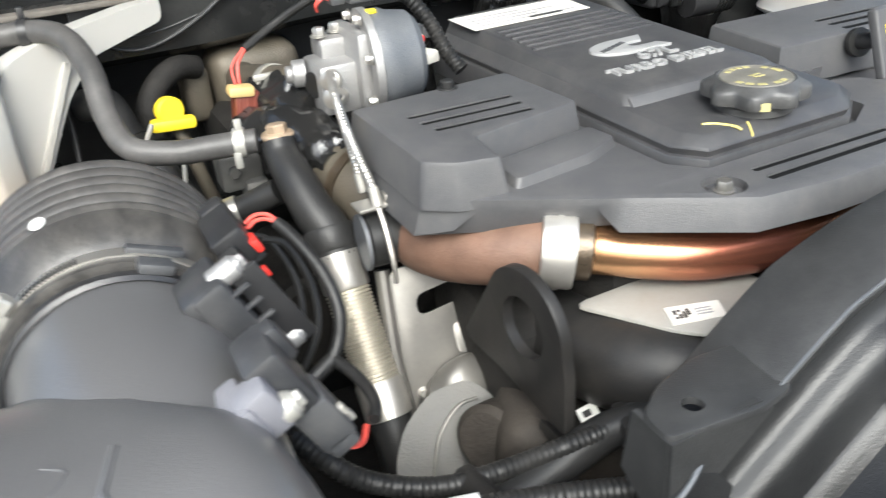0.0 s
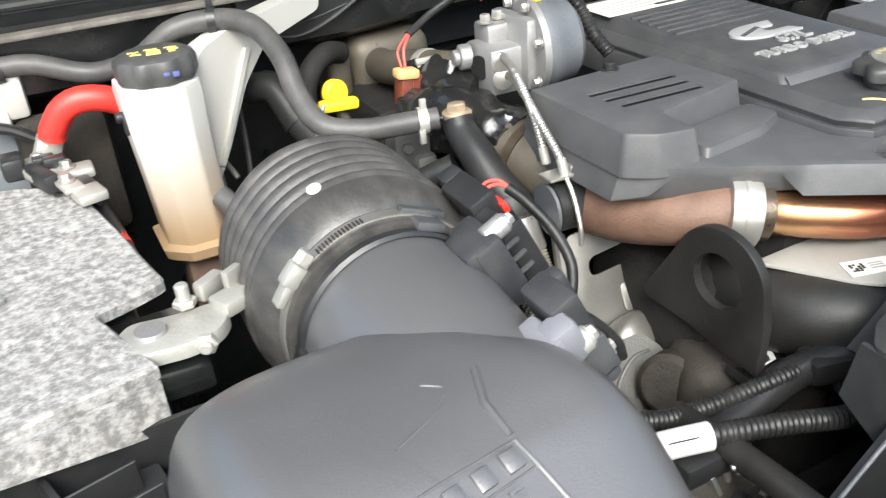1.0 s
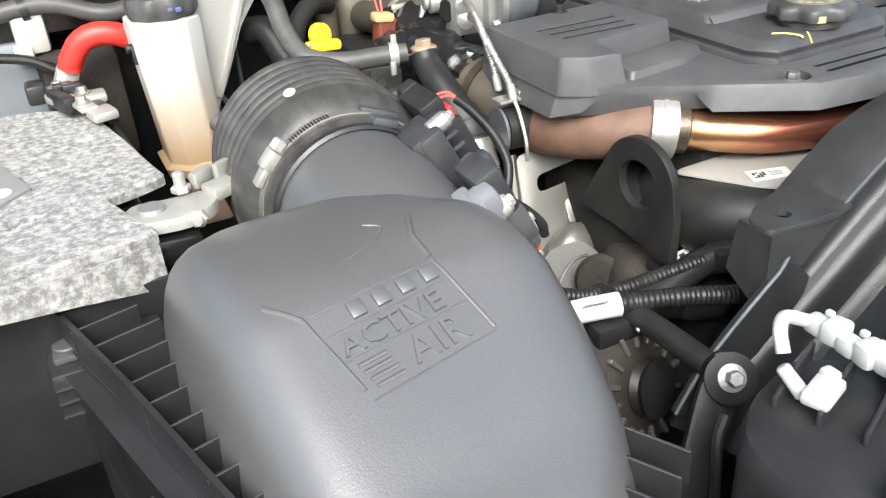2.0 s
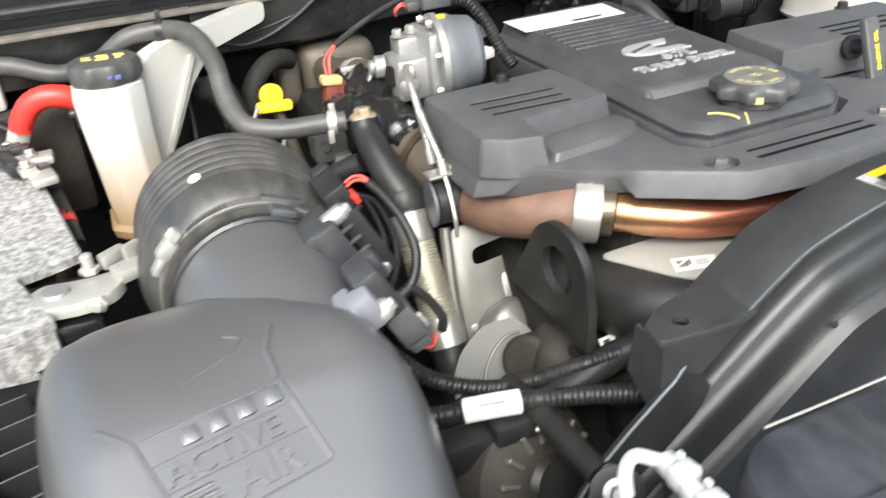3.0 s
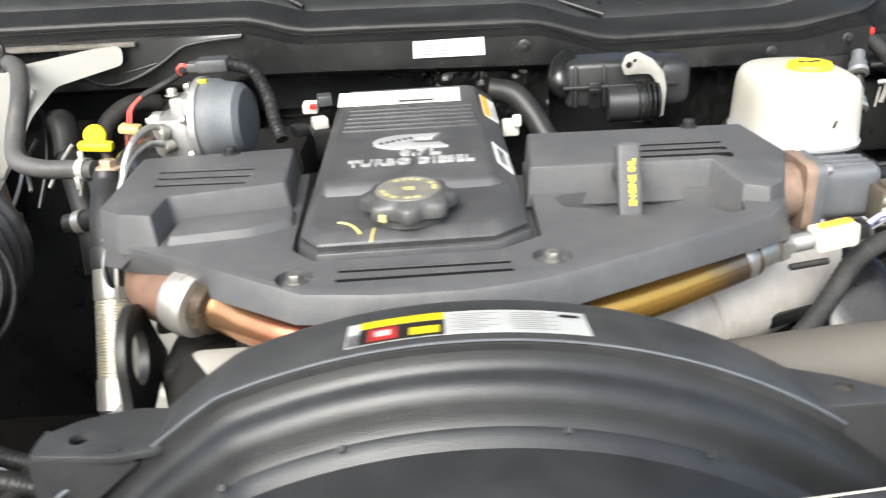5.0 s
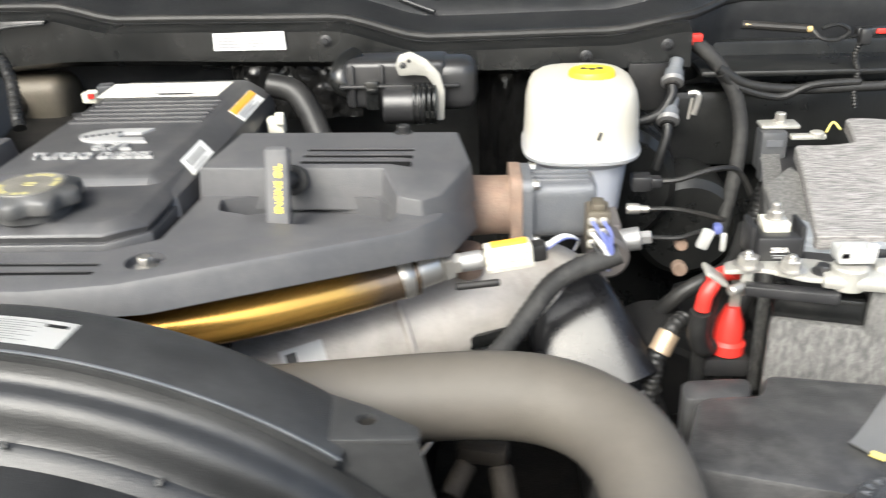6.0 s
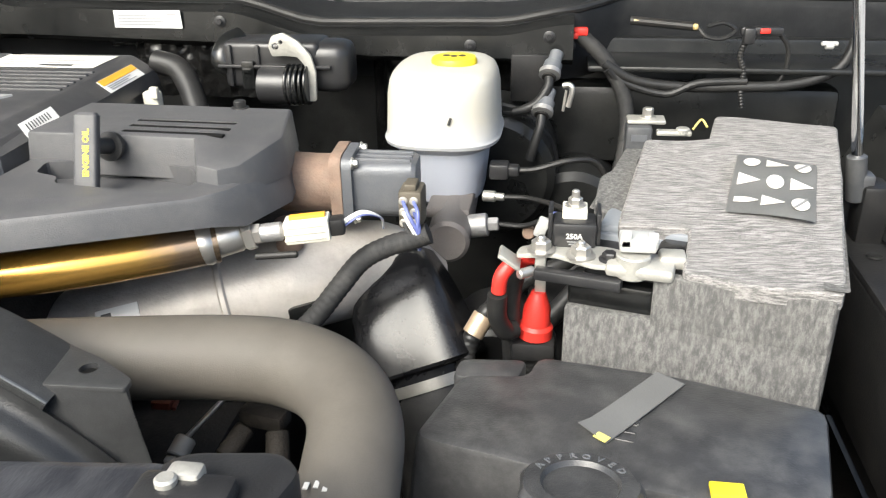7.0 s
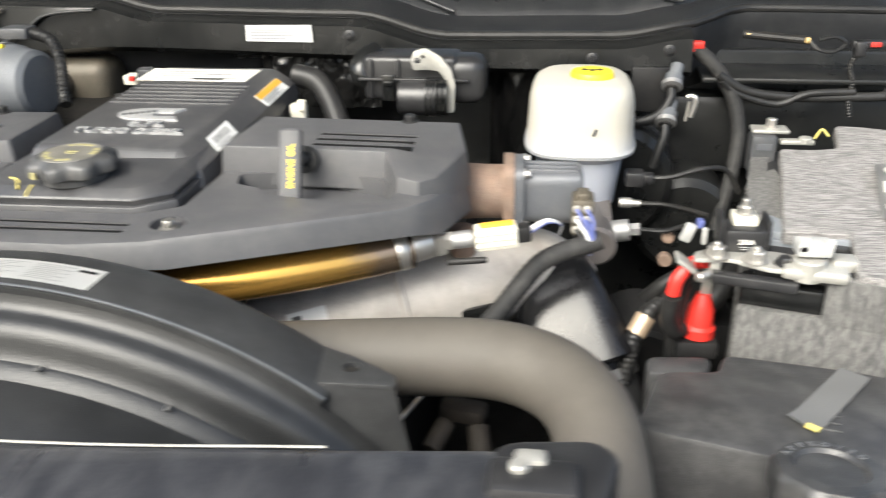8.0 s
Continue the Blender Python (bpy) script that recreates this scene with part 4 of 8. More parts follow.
def arc_bar(c, r0, r1, a0, a1, z, t=0.0005, n=10):
    rings = []
    for i in range(n + 1):
        a = radians(a0 + (a1 - a0) * i / n)
        d = V(math.cos(a), math.sin(a), 0)
        rings.append([c + d * r0 + V(0, 0, z), c + d * r1 + V(0, 0, z), c + d * r1 + V(0, 0, z + t), c + d * r0 + V(0, 0, z + t)])
    return loft(rings)


for a0, a1 in ((60, 72), (78, 88), (94, 104), (112, 124), (-12, 14), (22, 36), (185, 200), (206, 222), (228, 246), (262, 276), (282, 296)):
    part("print_bar", arc_bar(V(-0.012, 0.065, 0), 0.0195, 0.0238, a0, a1, 1.3384), M_CAPINK, cap)
part("print_mark", joined(rbox((-0.012, 0.067, 1.3388), (0.010, 0.002, 0.0006), 0), rbox((-0.010, 0.062, 1.3388), (0.006, 0.002, 0.0006), 0), rbox((-0.015, 0.0645, 1.3388), (0.002, 0.006, 0.0006), 0)), M_CAPINK, cap)
part("yellow_tab", arc_bar(V(-0.012, 0.065, 0), 0.0376, 0.0392, 228, 242, 1.3232, 0.006), M_CAPINK, cap, "yellow paint on the cap edge")

dip = thing("oil_dipstick", (0.2, 0.1, 1.29), "grey dipstick handle with yellow lettering standing on the cover", "dipstick")
dm = frame_at((0.1805, 0.0935, 1.288), (0.0, 0.36, 1), (1, 0.06, 0))
part("handle", loft([[dm @ V(x, y, z) for x, y in (rounded([(-0.0105, -0.005), (0.0105, -0.005), (0.0105, 0.005), (-0.0105, 0.005)], 0.003))] for z in (0.0, 0.002, 0.030, 0.058, 0.0635)] +
                    [[dm @ V(x * 0.8, y * 0.6, 0.066) for x, y in rounded([(-0.0105, -0.005), (0.0105, -0.005), (0.0105, 0.005), (-0.0105, 0.005)], 0.003)]]), M_COVER, dip)
tm = dm @ Matrix(((0, -1, 0, 0.004), (0, 0, -1, -0.0052), (1, 0, 0, 0.031), (0, 0, 0, 1)))
part("lettering", lettering("ENGINE OIL", 0.0077, 0.0004, tm, bold=0.0002), M_YELLOW, dip, "yellow lettering reading ENGINE OIL")
part("stem", cyl((0.183, 0.108, 1.322), (0.186, 0.140, 1.3125), 0.0075), M_PLASTIC, dip)
part("grommet", lathe([(0.008, 0), (0.0135, 0.001), (0.0135, 0.006), (0.009, 0.009)], frame_at((0.1855, 0.131, 1.3145), (0.1, 0.95, -0.25)), 24), M_RUBBER, dip)

# ---- exhaust gas crossover pipe under the cover's front lip ----
xo = thing("crossover_pipe", (0.0, 0.03, 1.22), "heat-tinted copper and gold steel exhaust gas pipe", "pipe")
part("pipe", tube([V(-0.200, 0.053, 1.252), V(-0.176, 0.047, 1.247), V(-0.145, 0.026, 1.243), V(-0.105, 0.004, 1.240), V(-0.04, -0.008, 1.238), V(0.05, 0.002, 1.236), V(0.13, 0.022, 1.235), V(0.19, 0.046, 1.236), V(0.248, 0.077, 1.237), V(0.292, 0.099, 1.240)], 0.0192, 24, 6), M_TINT, xo)
part("elbow", tube([V(-0.245, 0.225, 1.225), V(-0.262, 0.175, 1.232), V(-0.257, 0.125, 1.238), V(-0.234, 0.082, 1.246), V(-0.203, 0.055, 1.252)], 0.028, 22, 6, end=0.0245), M_BROWN, xo, "rust-brown heat-stained cast elbow")
bd = V(0.82, -0.5, -0.12)
vb = part("clamp_band", lathe([(0.0245, -0.0125), (0.0285, -0.012), (0.0292, -0.009), (0.0292, 0.009), (0.0285, 0.012), (0.0225, 0.0125)], frame_at((-0.202, 0.053, 1.252), bd), 40), M_STEEL, xo, "bright steel band clamp")
part("clamp_rib", band((-0.202, 0.053, 1.252), bd, 0.0290, 0.004, 0.0012, 40), M_STEEL, vb)
part("collar", lathe([(0.019, 0.0), (0.0235, 0.001), (0.0235, 0.012), (0.019, 0.014)], frame_at((-0.190, 0.0505, 1.250), bd), 32), M_COLLAR, xo)
ed = V(0.45, 0.16, 0.1)
part("end_sleeve", lathe([(0.0195, -0.004), (0.0205, 0.0), (0.0195, 0.006), (0.0165, 0.010), (0.016, 0.030), (0.014, 0.033)], frame_at((0.283, 0.0945, 1.240), ed), 28), M_STEEL, xo, "bare steel end sleeve")
part("end_nut", lathe([(0.0155, 0), (0.0165, 0.001), (0.0165, 0.008), (0.0155, 0.009)], frame_at((0.3150, 0.1035, 1.2455), ed), 6), M_STEEL, xo)
sensor = thing("temperature_sensor", (0.35, 0.105, 1.24), "steel temperature sensor with cream plug and orange lock", "sensor")
sx = V(0.94, 0.15, 0.09).normalized()
p0 = V(0.324, 0.102, 1.247)
part("hex", lathe([(0.0095, 0), (0.0095, 0.008)], frame_at(p0, sx), 6), M_STEEL, sensor)
part("barrel", lathe([(0.0075, 0.006), (0.0085, 0.012), (0.0085, 0.026), (0.006, 0.029)], frame_at(p0, sx), 20), M_ALU, sensor)
sm = frame_at(p0 + sx * 0.05, sx, (0, 0, 1))
plug = part("plug", joined(rbox(p0 + sx * 0.050, (0.021, 0.021, 0.040), 0.002, sm), *[rbox(p0 + sx * 0.050 + V(0, -0.0108, 0.006 - 0.006 * k), (0.0022, 0.0022, 0.036), 0.0006, sm, 1) for k in range(3)]), M_CREAM, sensor, "cream ribbed plug")
part("lock", rbox(p0 + sx * 0.050 + V(0, 0, 0.0116), (0.004, 0.008, 0.032), 0.001, sm), M_ORANGE, plug, "orange plug lock")
part("seal", rbox(p0 + sx * 0.076, (0.016, 0.016, 0.014), 0.003, sm), M_DARK, sensor)
for k, mt in enumerate((M_BLUEWIRE, M_WHITEWIRE, M_WHITEWIRE)):
    part("wire", tube([p0 + sx * 0.08 + V(0, 0, 0.003 * (k - 1)), p0 + sx * 0.098 + V(0, 0.002, 0.006 + 0.002 * k), p0 + sx * 0.112 + V(0.0, 0.012, -0.002), p0 + sx * 0.11 + V(0, 0.03, -0.02)], 0.0011, 6), mt, sensor)
part("spare_stud", cyl((0.328, 0.092, 1.230), (0.366, 0.097, 1.232), 0.0032), M_EYE, sensor)

# ---- exhaust gas valve with its motor ----
ev = thing("gas_recirculation_valve", (0.40, 0.20, 1.22), "rusty valve neck with a slate-grey motor housing", "valve")
vx = V(1, 0.05, 0.0).normalized()
part("neck", joined(lathe([(0.024, -0.07), (0.030, -0.05), (0.0285, -0.02), (0.0285, 0.0)], frame_at((0.375, 0.21, 1.258), vx), 28), cyl((0.335, 0.165, 1.235), (0.335, 0.165, 1.205), 0.013)), M_RUST, ev, "rust-coated valve neck")
ring_ = rounded([(-0.035, -0.031), (0.035, -0.031), (0.035, 0.031), (-0.035, 0.031)], 0.011)
fm = frame_at((0.3755, 0.21, 1.258), vx, (0, 0, 1))
part("flange", loft([[fm @ V(p.x, p.y, z) for p in ring_] for z in (-0.002, 0.009)]), M_RUST, ev)
ring2 = rounded([(-0.034, -0.03), (0.034, -0.03), (0.034, 0.03), (-0.034, 0.03)], 0.011)
part("motor_flange", loft([[fm @ V(p.x, p.y, z) for p in ring2] for z in (0.0095, 0.019)]), M_MOTOR, ev)
ring3 = rounded([(-0.027, -0.024), (0.027, -0.024), (0.027, 0.024), (-0.027, 0.024)], 0.012, 5)
part("motor", joined(loft([[fm @ V(p.x, p.y, z) for p in ring3] for z in (0.018, 0.060, 0.075)] + [[fm @ V(p.x * 0.9, p.y * 0.9, 0.079) for p in ring3]])), M_MOTOR, ev)
for s in (1, -1):
    for t in (-1, 0, 1):
        part("rib", rbox(fm @ V(s * 0.0265, t * 0.012, 0.046), (0.056, 0.004, 0.006), 0.001), M_MOTOR, ev)
for a, b in ((-1, -1), (-1, 1), (1, -1), (1, 1)):
    part("bolt", hexbolt(fm @ V(a * 0.028, b * 0.024, 0.019), vx, 0.0042, 0.005, 1.4), M_STEEL, ev)
vc = part("connector", joined(rbox((0.461, 0.180, 1.262), (0.022, 0.030, 0.038), 0.003), rbox((0.461, 0.178, 1.283), (0.012, 0.02, 0.008), 0.002)), M_TAN, ev, "dusty grey-brown six-way plug")
for a in range(2):
    for b in range(3):
        part("pin_boss", cyl((0.455 + 0.010 * a, 0.163, 1.272 - 0.011 * b), (0.455 + 0.010 * a, 0.1668, 1.272 - 0.011 * b), 0.0042), M_SHIELD, vc)
for k in range(6):
    part("wire", tube([V(0.455 + 0.010 * (k % 2), 0.1640, 1.272 - 0.011 * (k // 2)), V(0.462 + 0.009 * (k % 2), 0.152, 1.264 - 0.009 * (k // 2)), V(0.472 - 0.002 * (k % 3), 0.150, 1.244), V(0.470, 0.158, 1.226)], 0.0017, 8),
         (M_BLUEWIRE, M_BLUEWIRE, M_WHITEWIRE, M_BLUEWIRE, M_INK, M_WHITEWIRE)[k], ev)
for ob in ev.children:
    if ob.name.split(".")[0] in ("connector", "wire"):
        ob.location += V(-0.006, -0.003, -0.012)
harness = thing("taped_harness", (0.42, 0.16, 1.2), "black cloth-taped wiring harness", "wiring harness")
part("trunk", tube([V(0.474, 0.154, 1.232), V(0.456, 0.152, 1.225), V(0.436, 0.147, 1.220), V(0.413, 0.138, 1.209), V(0.393, 0.127, 1.186), V(0.373, 0.117, 1.161), V(0.352, 0.110, 1.14), V(0.33, 0.10, 1.12)], 0.0102, 16, ribs=0.0008, pitch=0.0065), M_TAPE, harness)

# ---- intake pipe, throttle boot, charge-air tube ----
ip = thing("intake_pipe", (0.30, 0.18, 1.1), "bare grey aluminium intake pipe with a dark joint", "pipe")
part("pipe", tube([V(0.06, 0.09, 1.108), V(0.12, 0.11, 1.12), V(0.20, 0.135, 1.135), V(0.27, 0.16, 1.148), V(0.34, 0.19, 1.158), V(0.40, 0.225, 1.158), V(0.44, 0.25, 1.12)], 0.05, 28, 5), M_GREYPIPE, ip)
part("joint", lathe([(0.0505, -0.004), (0.053, -0.002), (0.053, 0.002), (0.0505, 0.004)], frame_at((0.268, 0.159, 1.1475), (0.07, 0.027, 0.012)), 36, caps=False), M_GREYPIPE, ip)
lx, lc = V(0.934, 0.311, 0.174), V(0.188, 0.089, 1.160)
ln_ = V(0.165, -0.81, 0.562)
ly = ln_.cross(lx).normalized()
lc = lc + ln_ * 0.001
q = [lc - lx * 0.02 - ly * 0.011, lc + lx * 0.02 - ly * 0.011, lc + lx * 0.02 + ly * 0.011, lc - lx * 0.02 + ly * 0.011]
lb = solid("pipe_label", patch(q, 0.001), M_WHITE, q[0], "small white label on the intake pipe", "label")
part("print_block", on_quad(q, 0.12, 0.25, 0.36, 0.8, 0.0015), M_INK, lb)
bt = thing("intake_boot", (0.43, 0.17, 1.05), "glossy black intake elbow with a steel clamp", "intake boot")
bdir = V(0.03, -0.06, -0.13)
def boot_ring(c, d, r, flat):
    """Section of the moulded elbow: four-sided with rounded corners, one side to the front."""
    m = frame_at(c, d, (1, 0, 0))
    w = m.to_3x3().transposed() @ V(-0.16, -0.74, 0.64)
    a0, e = math.atan2(w.y, w.x), 2 + 4 * flat
    pts = []
    for i in range(48):
        a = 2 * math.pi * i / 48
        k = (abs(math.cos(a - a0)) ** e + abs(math.sin(a - a0)) ** e) ** (-1 / e)
        pts.append(m @ V(r * k * math.cos(a), r * k * math.sin(a), 0))
    return pts


bax = V(0.35, -0.45, -0.82)
part("elbow", loft([boot_ring(c, bax, r, f) for c, r, f in ((V(0.428, 0.232, 1.176), 0.020, 0.3), (V(0.431, 0.226, 1.168), 0.033, 0.5), (V(0.434, 0.214, 1.152), 0.043, 0.9), (V(0.441, 0.200, 1.130), 0.051, 1.0), (V(0.453, 0.184, 1.104), 0.056, 0.9),
                                                         (V(0.466, 0.168, 1.080), 0.059, 0.5), (V(0.467, 0.1665, 1.0775), 0.057, 0.4), (V(0.468, 0.1655, 1.075), 0.051, 0.0), (V(0.474, 0.157, 1.056), 0.050, 0.0))]), M_BOOT, bt)
part("clamp", band((0.472, 0.161, 1.063), bax, 0.052, 0.011), M_CLAMP, bt, "steel worm clamp")
part("hose", tube([V(0.473, 0.159, 1.062), V(0.486, 0.142, 1.03), V(0.494, 0.128, 0.99), V(0.496, 0.12, 0.93)], 0.05, 26, 5), M_RUBBER, bt)
part("bolt", hexbolt((0.446, 0.214, 1.194), (0, -0.5, 1), 0.007, 0.005, 1.3), M_STEEL, bt)
part("bolt_lug", cyl((0.446, 0.216, 1.188), (0.446, 0.2135, 1.194), 0.010), M_GLOSS, bt)
part("fin", rbox((0.345, 0.135, 1.150), (0.07, 0.006, 0.014), 0.002, Matrix.Rotation(radians(-28), 3, "Y") @ Matrix.Rotation(radians(-20), 3, "Z")), M_GLOSS, bt)

ct = thing("charge_air_tube", (0.3, -0.02, 1.15), "dusty grey-brown charge air tube with a right-angle bend", "pipe")
part("tube", tube([V(0.06, -0.035, 1.176), V(0.14, -0.030, 1.184), V(0.24, -0.024, 1.191), V(0.34, -0.020, 1.197), V(0.395, -0.026, 1.199), V(0.435, -0.048, 1.198), V(0.459, -0.085, 1.194), V(0.467, -0.135, 1.185), V(0.468, -0.19, 1.165), V(0.466, -0.24, 1.13), V(0.465, -0.28, 1.08)], 0.0332, 32, 6), M_CACTUBE, ct)
part("print_bar", joined(*[rbox((0.450 + 0.006 * k, -0.168 + 0.002 * (k % 2), 1.2085), (0.003, 0.006, 0.0008), 0) for k in range(3)], *[rbox((0.450 + 0.006 * k, -0.18, 1.2045), (0.003, 0.006, 0.0008), 0) for k in range(2)]), M_PAPER, ct)

# ---- parts low in the gap beside the shroud ----
low = thing("lower_bracket", (0.40, -0.06, 1.0), "sooty steel brackets and lines low in the bay", "bracket")
part("plate", joined(rbox((0.34, -0.08, 1.05), (0.16, 0.02, 0.06), 0.006), rbox((0.40, -0.1, 1.08), (0.07, 0.03, 0.05), 0.008)), M_CASTDUST, low)
part("sensor_body", joined(rbox((0.352, 0.014, 1.118), (0.042, 0.022, 0.016), 0.004, Matrix.Rotation(radians(-12), 3, "Z")), cyl((0.338, 0.004, 1.112), (0.326, -0.020, 1.098), 0.009), cyl((0.366, 0.002, 1.112), (0.372, -0.02, 1.09), 0.010)), M_CASTDUST, low, "dusty grey-brown sensor body")
part("bright_rod", cyl((0.318, 0.03, 1.13), (0.285, 0.0, 1.10), 0.0024), M_STEEL, low, "bare steel rod")
part("rod_end", joined(cyl((0.287, -0.004, 1.102), (0.283, -0.02, 1.094), 0.009), rbox((0.281, -0.026, 1.095), (0.009, 0.008, 0.008), 0.002)), M_SHIELD, low)
part("wire_plug", joined(rbox((0.262, 0.012, 1.125), (0.018, 0.012, 0.008), 0.002), tube([V(0.262, 0.012, 1.128), V(0.272, 0.018, 1.127), V(0.274, 0.006, 1.124)], 0.0022, 8)), M_REDBROWN, low, "red-brown wire plug")
part("line", joined(tube([V(0.28, -0.03, 1.02), V(0.33, -0.06, 1.10), V(0.345, -0.10, 1.14)], 0.006), tube([V(0.36, -0.05, 1.0), V(0.38, -0.08, 1.08), V(0.42, -0.12, 1.11)], 0.008)), M_EYE, low)
part("clip", joined(rbox((0.345, -0.07, 1.10), (0.012, 0.01, 0.03), 0.002), rbox((0.41, -0.10, 1.115), (0.01, 0.02, 0.02), 0.002)), M_STEEL, low)
part("hose", tube([V(0.33, -0.12, 0.98), V(0.40, -0.11, 1.04), V(0.44, -0.07, 1.10), V(0.46, -0.02, 1.12)], 0.02), M_RUBBER, low)

# ---- airbox ----
air = thing("air_filter_box", (-0.57, -0.12, 1.1), "satin dark grey moulded airbox lid with embossed lettering", "airbox")


LID = rounded([(-0.672, 0.030), (-0.674, -0.04), (-0.664, -0.14), (-0.652, -0.22), (-0.640, -0.285), (-0.60, -0.312), (-0.535, -0.30), (-0.480, -0.272), (-0.446, -0.225), (-0.430, -0.165), (-0.424, -0.10), (-0.436, -0.045), (-0.470, -0.022), (-0.492, 0.026), (-0.530, 0.050), (-0.590, 0.050), (-0.640, 0.045)], 0.03, 4)
CREST = [(0.31, 1.220), (0.24, 1.2345), (0.18, 1.2675), (0.125, 1.2965), (0.10, 1.3035), (0.075, 1.3055), (0.035, 1.3045), (0.0, 1.298), (-0.03, 1.286), (-0.06, 1.27)]


def crest(x, y):
    """Height of the lid's back along the box, falling to both flanks."""
    pts = CREST[::-1]
    z = pts[-1][1]
    for (a, za), (b, zb) in zip(pts, pts[1:]):
        if a <= -y <= b:
            t = (-y - a) / (b - a)
            z = za + (zb - za) * t
            break
    else:
        z = pts[0][1] if -y < pts[0][0] else pts[-1][1]
    return z - 0.010 * max(0.0, (-0.585 - x) / 0.09) ** 2 - 0.006 * max(0.0, (x + 0.49) / 0.06) ** 2


def lid_ring(k, s):
    """Outline of the lid drawn in by k, at the share s of the way up."""
    cx, cy, hx, hy = -0.557, -0.13, 0.130, 0.178
    out = []
    for p in LID:
        x, y = cx + (p.x - cx) * (hx - k) / hx, cy + (p.y - cy) * (1 - k / hy * (1 + (hy / hx - 1) * max(0.0, k) / hx))
        out.append((x, y, 1.15 + (crest(x, y) - 1.15) * s))
    return out


body = part("lid", loft([lid_ring(k, s_) for k, s_ in ((-0.006, 0.0), (-0.003, 0.3), (0.0, 0.5), (0.003, 0.64), (0.008, 0.77), (0.014, 0.86), (0.021, 0.92), (0.029, 0.96), (0.038, 0.985), (0.048, 0.997), (0.058, 1.0), (0.070, 1.0), (0.082, 1.0), (0.094, 1.0), (0.106, 1.0), (0.116, 1.0), (0.123, 1.0), (0.1285, 1.0))]), M_AIRBOX, air)
ax_ = V(0.961, 0.276, 0.152).normalized()
an_ = V(0, -0.55, 1).normalized()
am = frame_at((-0.52, -0.12, 1.2995), an_, ax_ * math.cos(radians(9)) - an_.cross(ax_) * math.sin(radians(9)))   # the sloping lettered panel, from its upper corner
for pts_, r_ in (([(0.016, 0.055), (0.003, 0.028), (0.0, 0.0)], 0.0026), ([(0.0, 0.0), (0.005, -0.058)], 0.0018), ([(0.0, 0.0), (-0.045, 0.001), (-0.088, 0.001)], 0.0009), ([(-0.102, 0.022), (-0.088, 0.001), (-0.079, -0.062)], 0.0018), ([(-0.079, -0.062), (0.005, -0.060)], 0.0009), ([(-0.086, -0.0165), (0.002, -0.0165)], 0.0008), ([(-0.084, -0.035), (0.003, -0.035)], 0.0008)):
    flat_ = [am @ V(*a_, 0).lerp(V(*b_, 0), k / 8) for a_, b_ in zip(pts_, pts_[1:]) for k in range(9)]
    part("embossed_frame", tube([V(q_.x, q_.y, crest(q_.x, q_.y) - r_ * 0.35) for q_ in flat_[::2]], r_, 8), M_AIRBOX, air)
for k in range(4):
    part("embossed_bar", rbox(am @ V(-0.058 + 0.0165 * k, -0.0085, 0.0), (0.0095, 0.0105, 0.0052), 0.0008, am.to_3x3()), M_AIRBOX, air)
part("embossed_lettering", lettering("ACTIVE", 0.0185, 0.0026, am @ Matrix.Translation((-0.045, -0.0325, 0.0)) @ Matrix.Diagonal((1.1, 1, 1, 1))), M_AIRBOX, air, "embossed lettering reading ACTIVE")
part("embossed_lettering", lettering("AIR", 0.025, 0.0026, am @ Matrix.Translation((-0.028, -0.0555, 0.0))), M_AIRBOX, air, "embossed lettering reading AIR")
for k in range(4):
    part("embossed_stripe", tube([am @ V(-0.076 + 0.001 * k, -0.040 - 0.005 * k, 0.001), am @ V(-0.058 + 0.001 * k, -0.040 - 0.005 * k, 0.001)], 0.0014, 6), M_AIRBOX, air)
part("moulded_hook", tube([V(x, y, crest(x, y) - 0.0002) for x, y in ((-0.5430, -0.0678), (-0.5342, -0.0746), (-0.5357, -0.0799), (-0.5412, -0.0866), (-0.5557, -0.0940), (-0.5726, -0.1015))], 0.0009, 6), M_AIRBOX, air)
part("flange_shelf", prism([(-0.738, 0.066), (-0.672, 0.072), (-0.62, -0.29), (-0.61, -0.33), (-0.648, -0.33), (-0.684, -0.13), (-0.706, -0.04)], 1.195, 1.204, 0.001, 0.003), M_PLASTIC, air)
part("flange_rim", loft([[V(x - 0.002, y, 1.195), V(x + 0.002, y, 1.195), V(x + 0.002, y, 1.230), V(x - 0.002, y, 1.230)] for x, y in ((-0.737, 0.072), (-0.705, -0.04), (-0.680, -0.14), (-0.655, -0.24), (-0.632, -0.33))]), M_PLASTIC, air)
part("flange_rim", loft([[V(x, y - 0.002, 1.195), V(x, y + 0.002, 1.195), V(x, y + 0.002, 1.230), V(x, y - 0.002, 1.230)] for x, y in ((-0.737, 0.068), (-0.67, 0.078), (-0.62, 0.080))]), M_PLASTIC, air)
for k in range(13):
    y = 0.042 - 0.028 * k
    xr = smooth_between(-y, [(-0.072, -0.737), (0.04, -0.705), (0.14, -0.680), (0.24, -0.655), (0.33, -0.632)])
    part("flange_fin", rbox((xr + 0.024, y + 0.006, 1.2145), (0.05, 0.0022, 0.026), 0.0006, Matrix.Rotation(radians(14), 3, "Z"), 1), M_PLASTIC, air)
part("lower_box", joined(prism([(-0.745, 0.06), (-0.68, 0.065), (-0.62, 0.06), (-0.46, 0.0), (-0.44, -0.20), (-0.50, -0.29), (-0.645, -0.32)], 1.02, 1.194, 0.004, 0.02), rbox((-0.741, 0.060, 1.172), (0.028, 0.040, 0.05), 0.006), *[rbox((-0.741, 0.0395, 1.160 + 0.012 * k), (0.026, 0.003, 0.003), 0.001) for k in range(3)]), M_PLASTIC, air)
